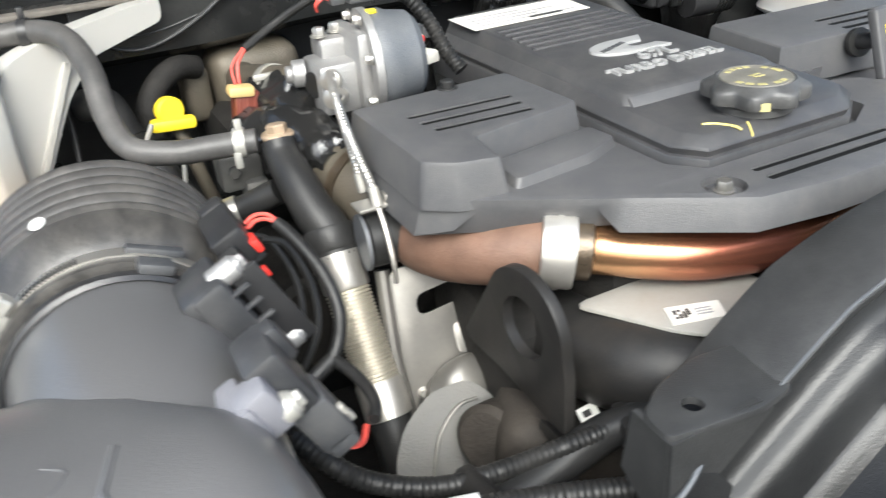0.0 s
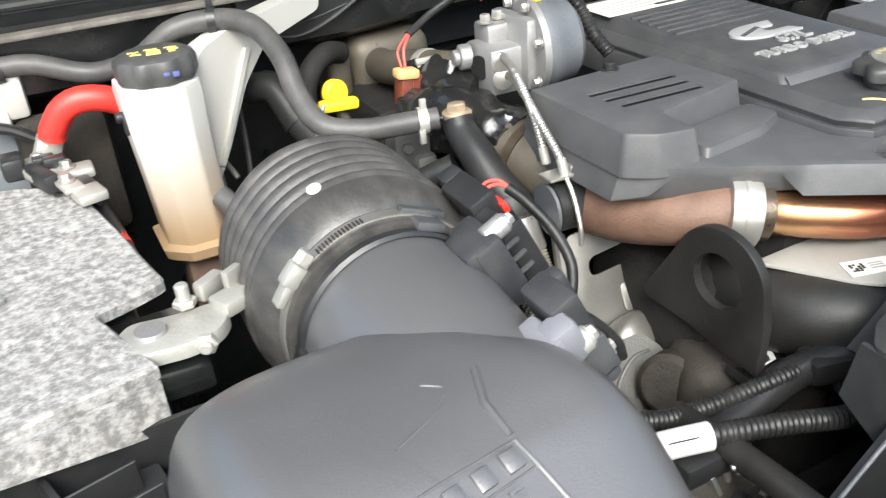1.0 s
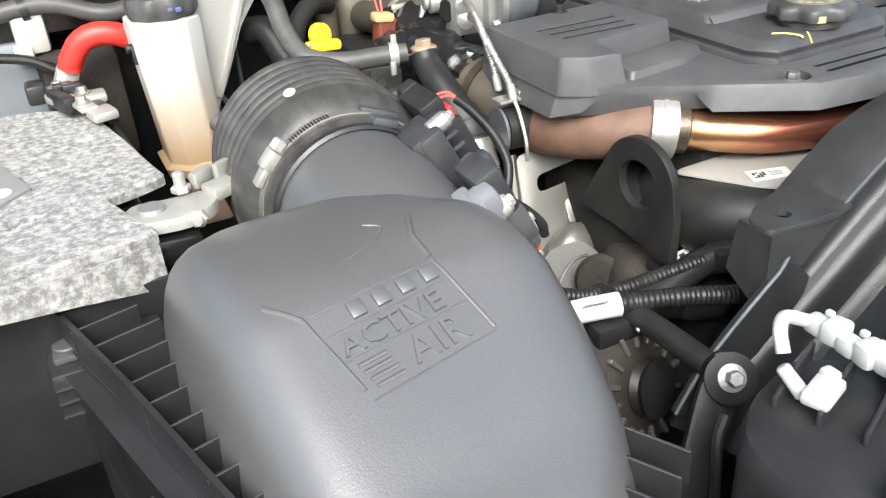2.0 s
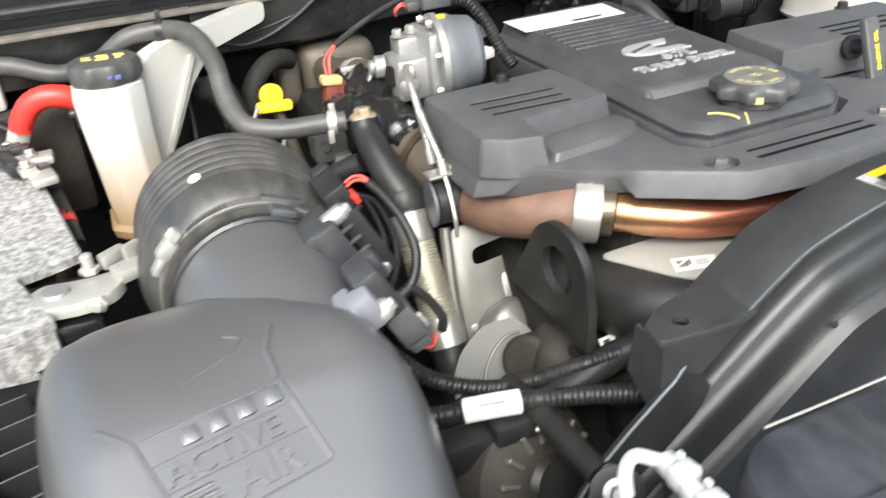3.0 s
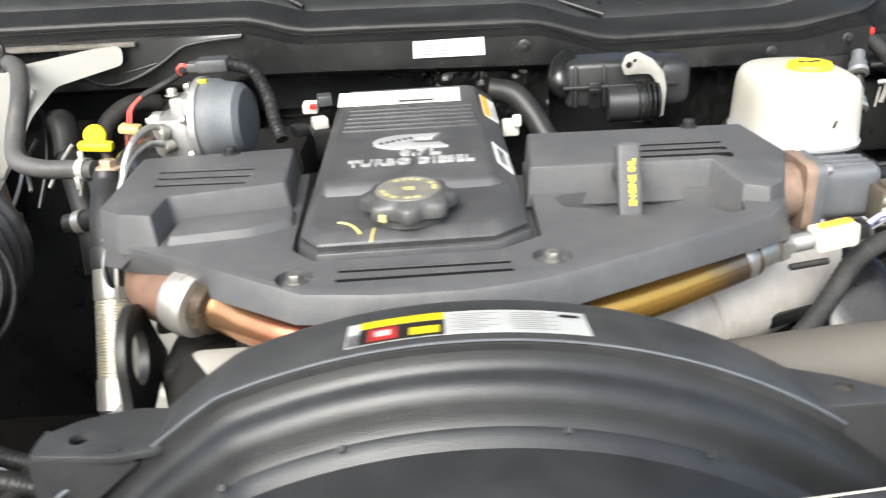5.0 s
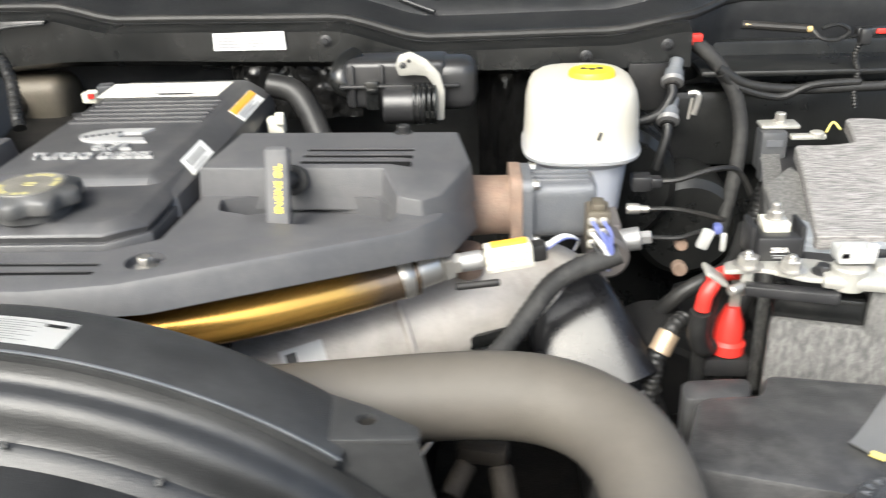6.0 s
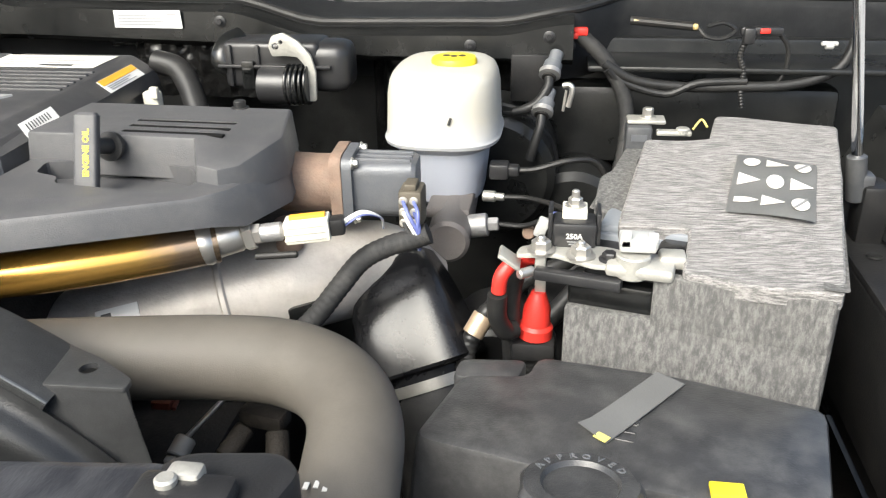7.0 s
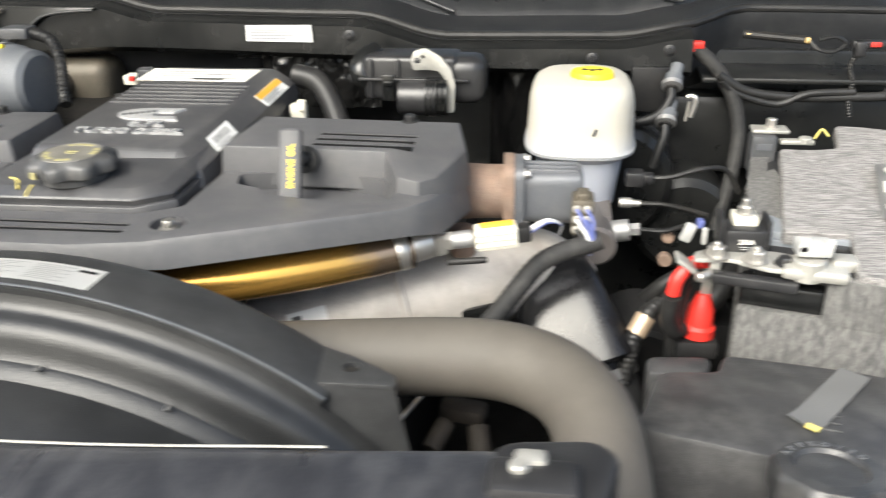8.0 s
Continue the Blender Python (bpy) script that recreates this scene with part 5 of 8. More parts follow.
part("latch", joined(cyl((-0.738, 0.064, 1.19), (-0.738, 0.064, 1.207), 0.0095), rbox((-0.738, 0.064, 1.2), (0.022, 0.026, 0.006), 0.002)), M_GREYCONN, air, "grey latch screw")
for k in range(6):
    for j in range(3):
        part("side_rib", rbox((-0.706 + 0.010 * k, -0.11 - 0.03 * k, 1.175 - 0.03 * j), (0.016, 0.003, 0.022), 0.0006, Matrix.Rotation(radians(-60), 3, "Z"), 1), M_PLASTIC, air)
for k in range(4):
    part("front_rib", rbox((-0.440 - 0.018 * k, -0.232 - 0.013 * k, 1.195), (0.0022, 0.05, 0.026), 0.0006, Matrix.Rotation(radians(28), 3, "Z"), 1), M_PLASTIC, air)

duct = thing("intake_duct", (-0.49, 0.05, 1.2), "ribbed black rubber intake duct held by a worm clamp", "intake duct")
part("neck", tube([V(-0.496, -0.10, 1.206), V(-0.498, -0.04, 1.228), V(-0.500, 0.02, 1.246), V(-0.500, 0.088, 1.250)], 0.0675, 40, 6), M_AIRBOX, duct, "satin grey plastic duct neck")
part("collar", lathe([(0.068, -0.006), (0.0705, -0.004), (0.0705, 0.002), (0.068, 0.004)], frame_at((-0.500, 0.066, 1.250), (0, 1, 0.01)), 48, caps=False), M_PLASTIC, duct)
prof = [(0.0675, 0.0), (0.0735, 0.0005), (0.0745, 0.006), (0.0745, 0.020), (0.079, 0.024), (0.084, 0.034), (0.088, 0.044)]
for k in range(6):
    z = 0.050 + 0.017 * k
    prof += [(0.0880, z), (0.0902, z + 0.003), (0.0905, z + 0.006), (0.0885, z + 0.010), (0.0855, z + 0.0125), (0.0852, z + 0.0145)]
prof += [(0.085, 0.155), (0.076, 0.168), (0.068, 0.172), (0.04, 0.172)]
part("bellows", lathe(prof, frame_at((-0.500, 0.070, 1.2505), (0.045, 1, -0.02)), 64), M_BELLOW, duct, "dusty corrugated rubber sleeve")
part("worm_clamp", band((-0.4995, 0.0815, 1.2502), (0.045, 1, -0.02), 0.0745, 0.0105, 0.0013, 64), M_STEEL, duct, "steel worm-drive clamp")
cs = part("clamp_screw", joined(rbox((-0.560, 0.084, 1.301), (0.018, 0.013, 0.012), 0.003, Matrix.Rotation(radians(-48), 3, "Y")), cyl((-0.556, 0.080, 1.309), (-0.549, 0.080, 1.316), 0.0062, seg=6), rbox((-0.568, 0.0845, 1.290), (0.02, 0.012, 0.006), 0.0015, Matrix.Rotation(radians(-55), 3, "Y"))), M_LEAD, duct, "bright clamp screw housing")
for k in range(14):
    a = radians(-34 + 2.0 * k)
    part("clamp_slot", rbox((-0.4995 + 0.0761 * math.sin(a), 0.0815, 1.2502 + 0.0761 * math.cos(a)), (0.0011, 0.006, 0.0012), 0, Matrix.Rotation(a, 3, "Y"), 1), M_DARK, duct)
part("bridge", joined(rbox((-0.4665, 0.083, 1.319), (0.034, 0.008, 0.005), 0.0015, Matrix.Rotation(radians(22), 3, "Y")), rbox((-0.469, 0.068, 1.3165), (0.021, 0.014, 0.007), 0.002, Matrix.Rotation(radians(22), 3, "Y"))), M_GREYCONN, duct, "grey clamp locating tab")
part("white_dot", cyl((-0.5248, 0.1265, 1.3352), (-0.5252, 0.1262, 1.3364), 0.0052), M_WHITE, duct, "white moulded date dot")
part("strap_tab", rbox((-0.573, 0.062, 1.235), (0.006, 0.016, 0.05), 0.002, Matrix.Rotation(radians(12), 3, "Y")), M_PLASTIC, duct)

# flow and pressure sensors on the duct
fs = thing("air_flow_sensor", (-0.425, 0.05, 1.28), "grey-black air flow sensor with red-locked plug", "sensor")
fd = V(0.45, 0, -0.89)
fu_ = Matrix(((fd.x, 0, 0.89), (0, 1, 0), (fd.z, 0, 0.45)))   # long way round the neck, along it, outward


def at_u(c, x, y, z):
    return V(*c) + fu_ @ V(x, y, z)


UC, LC = (-0.420, 0.045, 1.290), (-0.430, -0.030, 1.283)
part("body", joined(rbox(at_u(UC, -0.006, -0.002, -0.016), (0.058, 0.042, 0.022), 0.004, fu_), rbox(at_u(UC, -0.024, -0.004, -0.022), (0.024, 0.034, 0.024), 0.005, fu_)), M_SLATE, fs)
for k in range(3):
    part("moulded_rib", rbox(at_u(UC, -0.022 + 0.012 * k, -0.020, -0.006), (0.003, 0.004, 0.022), 0.0012, fu_), M_SLATE, fs)
part("flat_cap", joined(rbox(at_u(UC, 0.006, 0.008, 0.003), (0.062, 0.036, 0.014), 0.003, fu_), rbox(at_u(UC, 0.006, -0.011, 0.006), (0.066, 0.003, 0.018), 0.001, fu_)), M_PLASTIC, fs)
for x in (-0.030, 0.033):
    part("screw", joined(hexbolt(at_u(UC, x, -0.008, 0.006), (0.89, 0, 0.45), 0.0046, 0.004, 1.3), cyl(at_u(UC, x, -0.008, -0.012), at_u(UC, x, -0.008, 0.006), 0.0075)), M_ALU, fs)
pl = part("plug", joined(rbox(at_u(UC, -0.018, 0.048, 0.008), (0.026, 0.044, 0.022), 0.003, fu_), rbox(at_u(UC, -0.022, 0.076, 0.010), (0.020, 0.016, 0.018), 0.004, fu_)), M_PLASTIC, fs)
for k in range(3):
    part("grip_rib", rbox(at_u(UC, -0.003, 0.030 + 0.008 * k, 0.014), (0.004, 0.003, 0.012), 0.0008, fu_), M_PLASTIC, pl)
part("lock", rbox(at_u(UC, -0.013, 0.030, 0.0195), (0.010, 0.014, 0.005), 0.0015, fu_), M_RED, pl, "red plug lock")
part("lock", rbox(at_u(UC, 0.008, 0.031, 0.0125), (0.008, 0.005, 0.004), 0.001, fu_), M_RED, pl, "red plug lock")
part("wire", joined(tube([V(-0.406, 0.110, 1.308), V(-0.399, 0.110, 1.312), V(-0.391, 0.105, 1.312), V(-0.384, 0.097, 1.304)], 0.0014, 8), tube([V(-0.406, 0.106, 1.306), V(-0.399, 0.106, 1.310), V(-0.391, 0.101, 1.310), V(-0.384, 0.095, 1.302)], 0.0014, 8)), M_REDWIRE, fs, "red wires")
part("wire_sleeve", tube([V(-0.388, 0.100, 1.308), V(-0.381, 0.086, 1.300), V(-0.373, 0.064, 1.284), V(-0.371, 0.045, 1.266), V(-0.376, 0.036, 1.250), V(-0.384, 0.030, 1.240)], 0.0042, 12), M_LOOM, fs)
part("wire_sleeve", tube([V(-0.384, 0.030, 1.240), V(-0.376, 0.010, 1.236), V(-0.374, -0.012, 1.232), V(-0.380, -0.026, 1.230)], 0.0040, 12), M_LOOM, fs)
part("wire_sleeve", tube([V(-0.384, 0.030, 1.240), V(-0.398, 0.026, 1.234), V(-0.412, 0.022, 1.226), V(-0.425, 0.015, 1.21)], 0.0052, 12), M_LOOM, fs)
for r_, dx, dz in ((0.0022, 0.0, 0.0), (0.0026, 0.010, -0.006)):
    part("wire_loop", tube([V(-0.408 + dx, 0.110, 1.300 + dz), V(-0.392 + dx, 0.112, 1.290 + dz), V(-0.382 + dx, 0.100, 1.262 + dz), V(-0.386 + dx, 0.085, 1.236 + dz), V(-0.402 + dx, 0.075, 1.216 + dz), V(-0.42 + dx, 0.07, 1.20 + dz)], r_, 8), M_LOOM, fs)
ps = thing("pressure_sensor", (-0.43, -0.03, 1.25), "grey pressure sensor with a grey plug and red wires", "sensor")
part("body", joined(rbox(at_u(LC, -0.004, 0.0, 0.0), (0.044, 0.036, 0.022), 0.004, fu_), rbox(at_u(LC, -0.012, 0.010, 0.006), (0.026, 0.014, 0.022), 0.004, fu_)), M_SLATE, ps)
part("foot", joined(rbox(at_u(LC, -0.008, -0.022, -0.012), (0.030, 0.020, 0.020), 0.004, fu_), rbox(at_u(LC, -0.010, -0.018, -0.022), (0.024, 0.034, 0.016), 0.004, fu_)), M_LAV, ps, "pale grey sensor foot")
part("screw", joined(hexbolt(at_u(LC, 0.000, -0.024, 0.001), (0.89, 0, 0.45), 0.0052, 0.004, 1.35), cyl(at_u(LC, 0.0, -0.024, -0.008), at_u(LC, 0.0, -0.024, 0.001), 0.0085)), M_LEAD, ps)
pp = part("plug", joined(rbox(at_u(LC, 0.033, -0.004, 0.002), (0.034, 0.028, 0.022), 0.003, fu_), rbox(at_u(LC, 0.050, -0.006, 0.002), (0.014, 0.024, 0.018), 0.003, fu_)), M_GREYCONN, ps)
for k in range(2):
    part("clip", rbox(at_u(LC, 0.034 + 0.012 * k, -0.012 + 0.006 * k, 0.014), (0.007, 0.005, 0.004), 0.001, fu_), M_LEAD, pp)
part("wire", joined(tube([V(-0.406, -0.040, 1.238), V(-0.400, -0.041, 1.230), V(-0.391, -0.034, 1.224), V(-0.384, -0.023, 1.225)], 0.0014, 8), tube([V(-0.406, -0.037, 1.236), V(-0.400, -0.038, 1.228), V(-0.391, -0.031, 1.222), V(-0.384, -0.021, 1.224)], 0.0014, 8)), M_REDWIRE, ps, "red wires")

# ---- front wiring, hoses and brackets between airbox and shroud ----
loom = thing("engine_loom", (-0.3, -0.07, 1.12), "black corrugated wiring loom with a white barcode tag", "wiring harness")
part("conduit", tube([V(-0.47, 0.0, 1.13), V(-0.425, -0.03, 1.155), V(-0.378, -0.052, 1.167), V(-0.335, -0.066, 1.170), V(-0.28, -0.081, 1.166), V(-0.235, -0.091, 1.158), V(-0.205, -0.088, 1.152), V(-0.188, -0.075, 1.150)], 0.0085, 14, ribs=0.0011, pitch=0.0045), M_LOOM, loom)
part("elbow_end", joined(tube([V(-0.205, -0.088, 1.152), V(-0.188, -0.075, 1.152), V(-0.182, -0.055, 1.148)], 0.0125, 14), cyl((-0.184, -0.062, 1.150), (-0.183, -0.054, 1.148), 0.015)), M_LOOM, loom)
tg = part("tag", tube([V(-0.378, -0.0522, 1.167), V(-0.357, -0.059, 1.169), V(-0.335, -0.066, 1.170)], 0.0102, 18), M_WHITE, loom, "white barcode tag")
for k in range(6):
    c = V(-0.366 + 0.0032 * k, -0.0562 - 0.001 * k, 1.1685 + 0.00015 * k)
    part("bar", rbox(c + V(-0.002, -0.0088, 0.0096), (0.0014, 0.0008, 0.010), 0, Matrix.Rotation(radians(42), 3, "X"), 1), M_INK, tg)
part("branch", tube([V(-0.42, 0.02, 1.20), V(-0.39, -0.01, 1.175), V(-0.345, -0.025, 1.158), V(-0.30, -0.030, 1.154), V(-0.25, -0.04, 1.162), V(-0.205, -0.045, 1.165)], 0.0075, 14, ribs=0.001, pitch=0.0042), M_LOOM, loom)
part("hose", tube([V(-0.32, -0.045, 1.135), V(-0.27, -0.04, 1.145), V(-0.22, -0.04, 1.160), V(-0.17, -0.06, 1.165), V(-0.13, -0.09, 1.15)], 0.0135, 14), M_RUBBER, loom)
part("strut", tube([V(-0.322, -0.02, 1.150), V(-0.3225, -0.06, 1.157), V(-0.320, -0.10, 1.158), V(-0.315, -0.15, 1.155)], 0.0105, 12), M_EYE, loom)
part("joint_block", joined(rbox((-0.195, -0.048, 1.163), (0.05, 0.03, 0.022), 0.006, Matrix.Rotation(radians(-15), 3, "Z")), cyl((-0.178, -0.056, 1.168), (-0.178, -0.056, 1.186), 0.004)), M_EYE, loom)

alt = thing("alternator", (-0.31, -0.05, 1.0), "dark cast alternator with slotted vents", "alternator")
an = V(0.35, -0.9, 0.3).normalized()
ab = V(-0.332, -0.055, 1.082)
am2 = frame_at(ab, an)
part("case", lathe([(0.05, -0.06), (0.066, -0.05), (0.068, 0.0), (0.066, 0.02), (0.055, 0.03), (0.03, 0.034), (0.018, 0.034)], am2, 36), M_CASTDUST, alt)
for k in range(16):
    a = 2 * math.pi * k / 16
    part("vent_fin", rbox(am2 @ V(0.046 * math.cos(a), 0.046 * math.sin(a), 0.033), (0.020, 0.0045, 0.006), 0.001, am2.to_3x3() @ Matrix.Rotation(a, 3, "Z"), 1), M_EAR, alt)
part("pulley", lathe([(0.02, 0.034), (0.026, 0.036), (0.022, 0.042), (0.026, 0.048), (0.010, 0.05)], am2, 28), M_EYE, alt)
part("terminal_cover", joined(rbox(ab + V(-0.045, 0.0, 0.05), (0.05, 0.03, 0.03), 0.006), rbox(ab + V(0.0, -0.01, 0.066), (0.06, 0.025, 0.02), 0.005)), M_DARK, alt)
part("stud", cyl(ab + V(0.0, -0.03, 0.072), ab + V(0.018, -0.036, 0.080), 0.0025), M_STEEL, alt)

eye = thing("lifting_eye", (-0.255, 0.015, 1.16), "black steel engine lifting eye bracket", "lifting eye")
em = frame_at((-0.247, 0.022, 1.219), (-0.997, -0.08, 0.0), (0.08, -0.997, 0))   # z across the plate


def eye_plate():
    o = []
    for i in range(17):
        a = radians(158 - 160 * i / 16)
        o.append((0.0445 * math.cos(a), 0.0445 * math.sin(a)))
    o = o[::-1]
    o += [(-0.077, -0.041), (-0.073, -0.049), (-0.030, -0.052), (0.010, -0.060), (0.046, -0.066), (0.0475, -0.02)]
    return o


ep = part("plate", prism(eye_plate(), -0.0042, 0.0042, 0.0015, 0.003, m=em), M_EYE, eye)
carve(ep, cyl(em @ V(0, 0, -0.02), em @ V(0, 0, 0.02), 0.0235, seg=36, bevel=0))
part("foot", loft([[V(x, y, z + d) for y, d in ((-0.030, 0.0), (0.004, 0.0), (0.004, 0.009), (-0.030, 0.009))] for x, z in ((-0.250, 1.142), (-0.240, 1.134), (-0.222, 1.129), (-0.195, 1.128), (-0.168, 1.130))]), M_EYE, eye)
part("bolt", hexbolt((-0.200, -0.014, 1.1375), (0, 0, 1), 0.006, 0.007), M_EYE, eye)

wp = thing("water_outlet_pipe", (-0.15, -0.04, 1.12), "dusty black cast coolant pipe bend", "pipe")
part("pipe", tube([V(-0.190, 0.075, 1.160), V(-0.192, 0.030, 1.174), V(-0.165, -0.026, 1.178), V(-0.115, -0.05, 1.168), V(-0.06, -0.055, 1.15), V(0.0, -0.05, 1.12)], 0.037, 28, 6), M_EYE, wp)
part("lug", joined(cyl((-0.148, -0.070, 1.165), (-0.145, -0.078, 1.166), 0.004), cyl((-0.175, -0.052, 1.162), (-0.172, -0.062, 1.163), 0.004)), M_STEEL, wp)
sh = thing("heat_shield", (-0.14, -0.03, 1.21), "dusty grey pressed heat shield with a small data label", "heat shield")
so = [(-0.205, 0.030), (-0.188, 0.004), (-0.168, -0.030), (-0.150, -0.050), (-0.118, -0.060), (-0.088, -0.052), (-0.070, -0.030), (-0.072, 0.0), (-0.14, 0.032)]
part("plate", prism(so, 1.2145, 1.2175, 0.001, 0.012), M_SHIELD, sh)
q = [V(-0.163, -0.030, 1.2178), V(-0.125, -0.040, 1.2178), V(-0.117, -0.022, 1.2178), V(-0.155, -0.010, 1.2178)]
lb = part("data_label", patch(q), M_PAPER, sh, "cream data label")
for k in range(4):
    for j in range(4):
        if (k * 3 + j * 5) % 4 != 1:
            part("print_block", on_quad(q, 0.1 + 0.08 * k, 0.25 + 0.13 * j, 0.16 + 0.08 * k, 0.35 + 0.13 * j), M_INK, lb)
for k in range(3):
    part("print_line", on_quad(q, 0.5, 0.3 + 0.16 * k, 0.8, 0.36 + 0.16 * k), M_GREYINK, lb)
part("tag", rbox((-0.105, -0.068, 1.206), (0.022, 0.012, 0.004), 0.001, Matrix.Rotation(radians(20), 3, "Z")), M_PAPER, sh)

pb = thing("coolant_pump_body", (-0.24, 0.03, 1.08), "dusty black pump casting with a data sticker", "pump")
part("body", joined(rbox((-0.226, 0.030, 1.108), (0.085, 0.080, 0.062), 0.022, Matrix.Rotation(radians(-24), 3, "Z") @ Matrix.Rotation(radians(12), 3, "Y"), 4), rbox((-0.186, 0.000, 1.098), (0.06, 0.06, 0.05), 0.016, Matrix.Rotation(radians(-24), 3, "Z"), 3), lathe([(0.020, -0.02), (0.026, -0.012), (0.027, 0.012), (0.022, 0.017)], frame_at((-0.262, 0.050, 1.108), (-0.8, -0.5, 0.35)), 28)), M_CASTDUST, pb)
q = [V(-0.221, 0.000, 1.1405), V(-0.204, 0.002, 1.1405), V(-0.205, 0.008, 1.148), V(-0.222, 0.006, 1.148)]
lb = part("data_sticker", patch([p + V(0, -0.006, 0.001) for p in q], 0.001), M_WHITE, pb, "small white data sticker")
part("print_block", on_quad([p + V(0, -0.006, 0.001) for p in q], 0.2, 0.2, 0.6, 0.7, 0.0015), M_INK, lb)
part("stud", joined(cyl((-0.197, -0.012, 1.135), (-0.194, -0.016, 1.150), 0.0035), cyl((-0.198, -0.011, 1.134), (-0.1972, -0.0118, 1.138), 0.007, seg=6)), M_STEEL, pb)

hb = thing("steel_heat_bracket", (-0.26, 0.14, 1.06), "bright pressed steel bracket with an oval slot", "bracket")
hm = frame_at((-0.262, 0.143, 1.155), (-0.2, -0.9, 0.36), (1, -0.15, 0))
ho = [(-0.032, 0.054), (-0.034, -0.02), (-0.030, -0.075), (-0.004, -0.066), (0.014, -0.044), (0.034, -0.015), (0.040, 0.012), (0.036, 0.045), (0.026, 0.068), (0.010, 0.072), (-0.006, 0.058)]
hp = part("plate", prism(ho, -0.0015, 0.0015, 0.0006, 0.008, m=hm), M_SHEET, hb)
carve(hp, prism([(-0.014, 0.012), (0.02, 0.019), (0.07, 0.026), (0.07, 0.046), (0.02, 0.037), (-0.014, 0.030)], -0.02, 0.02, 0, 0.0085, m=hm))
part("edge_roll", tube([hm @ V(-0.036, 0.056, -0.004), hm @ V(-0.039, -0.02, -0.003), hm @ V(-0.036, -0.08, -0.003)], 0.0065, 10), M_SHEET, hb)
part("bolt", hexbolt(hm @ V(0.013, 0.054, 0.0015), (-0.2, -0.9, 0.36), 0.006, 0.006, 1.5), M_STEEL, hb)
part("bolt", hexbolt(hm @ V(-0.022, -0.052, 0.0015), (-0.2, -0.9, 0.36), 0.004, 0.005, 1.3), M_STEEL, hb)
bw = thing("steel_heat_bowl", (-0.235, 0.11, 1.07), "bright pressed steel heat shield bowl", "heat shield")
BWD = V(0.15, -0.62, 0.77).normalized()
bwf = frame_at((-0.252, 0.112, 1.112), BWD, (1, 0.1, 0))
part("bowl", loft([[bwf @ V(r * 1.25 * math.cos(a), r * (1.0 if math.sin(a) < 0 else 0.85) * math.sin(a) + dy, z) for a in (2 * math.pi * i / 36 for i in range(36))] for r, z, dy in
                   ((0.030, -0.030, 0.0), (0.0285, -0.012, 0.0), (0.0275, -0.004, 0.0), (0.030, 0.0, -0.002), (0.0305, 0.0015, -0.002), (0.0265, 0.004, 0.001), (0.022, 0.012, 0.004), (0.016, 0.019, 0.006), (0.008, 0.022, 0.008))]), M_SHEET, bw)
part("tab", joined(prism([(-0.014, 0.0), (0.022, -0.006), (0.026, 0.016), (0.004, 0.034), (-0.012, 0.024)], -0.0012, 0.0012, 0.0005, 0.004, m=frame_at((-0.238, 0.125, 1.135), (-0.15, -0.8, 0.5), (1, 0, 0))), hexbolt((-0.236, 0.121, 1.149), (-0.15, -0.8, 0.5), 0.004, 0.005, 1.4)), M_SHEET, bw)
er = thing("cast_pump_ear", (-0.285, 0.06, 1.08), "grey cast aluminium mounting ear", "bracket")
earf = frame_at((-0.287, 0.072, 1.085), (-0.12, -0.82, 0.55), (1, -0.08, 0))
eo = [(-0.044, -0.055), (-0.043, 0.002), (-0.030, 0.026), (-0.006, 0.044), (0.022, 0.046), (0.036, 0.030), (0.026, 0.010), (0.018, -0.055)]
part("ear", prism(eo, -0.022, 0.004, 0.005, 0.010, 0.002, m=earf), M_EAR, er)
part("lip", tube([earf @ V(-0.022, -0.012, 0.005), earf @ V(-0.010, 0.016, 0.006), earf @ V(0.010, 0.034, 0.006), earf @ V(0.028, 0.036, 0.004)], 0.0016, 8), M_SHEET, er)
part("hole_boss", joined(*[cyl(earf @ V(-0.020 + 0.011 * k, -0.036 + 0.002 * k, 0.003), earf @ V(-0.020 + 0.011 * k, -0.036 + 0.002 * k, 0.0052), 0.0032) for k in range(3)]), M_DARK, er)

# ---- braided line, hose tee and actuator ----
fl = thing("braided_flex_pipe", (-0.33, 0.1, 1.06), "braided stainless flex pipe with plain steel ends", "pipe")
f0, f1 = V(-0.323, 0.199, 1.219), V(-0.320, 0.125, 1.097)
fdir = (f1 - f0).normalized()
part("braid", lathe([(r, 0.03 + 0.00305 * k + dz) for k in range(27) for r, dz in ((0.0176, 0.0), (0.0190, 0.0007), (0.0190, 0.0018), (0.0176, 0.0025))], frame_at(f0, fdir), 30), M_BRAID, fl, "ribbed braided steel sleeve")
part("end_sleeve", joined(lathe([(0.0180, 0.0), (0.0200, 0.001), (0.0200, 0.030), (0.0190, 0.032)], frame_at(f0, fdir), 28)), M_STEEL, fl)
part("end_sleeve", joined(lathe([(0.0190, -0.032), (0.0200, -0.030), (0.0200, -0.001), (0.0180, 0.0)], frame_at(f1, fdir), 28)), M_STEEL, fl)
part("lower_hose", tube([f1, f1 + fdir * 0.03, f1 + fdir * 0.07 + V(0, 0.0, -0.02), V(-0.318, 0.085, 0.99)], 0.0185, 18), M_RUBBER, fl)
th = thing("coolant_tee_hose", (-0.34, 0.26, 1.2), "black moulded coolant hose tee", "hose")
part("hose", tube([f0 + fdir * 0.004, f0 - fdir * 0.02, V(-0.329, 0.222, 1.250), V(-0.334, 0.246, 1.272), V(-0.3365, 0.266, 1.287), V(-0.3365, 0.273, 1.298)], 0.0200, 20, end=0.0145), M_RUBBER, th)
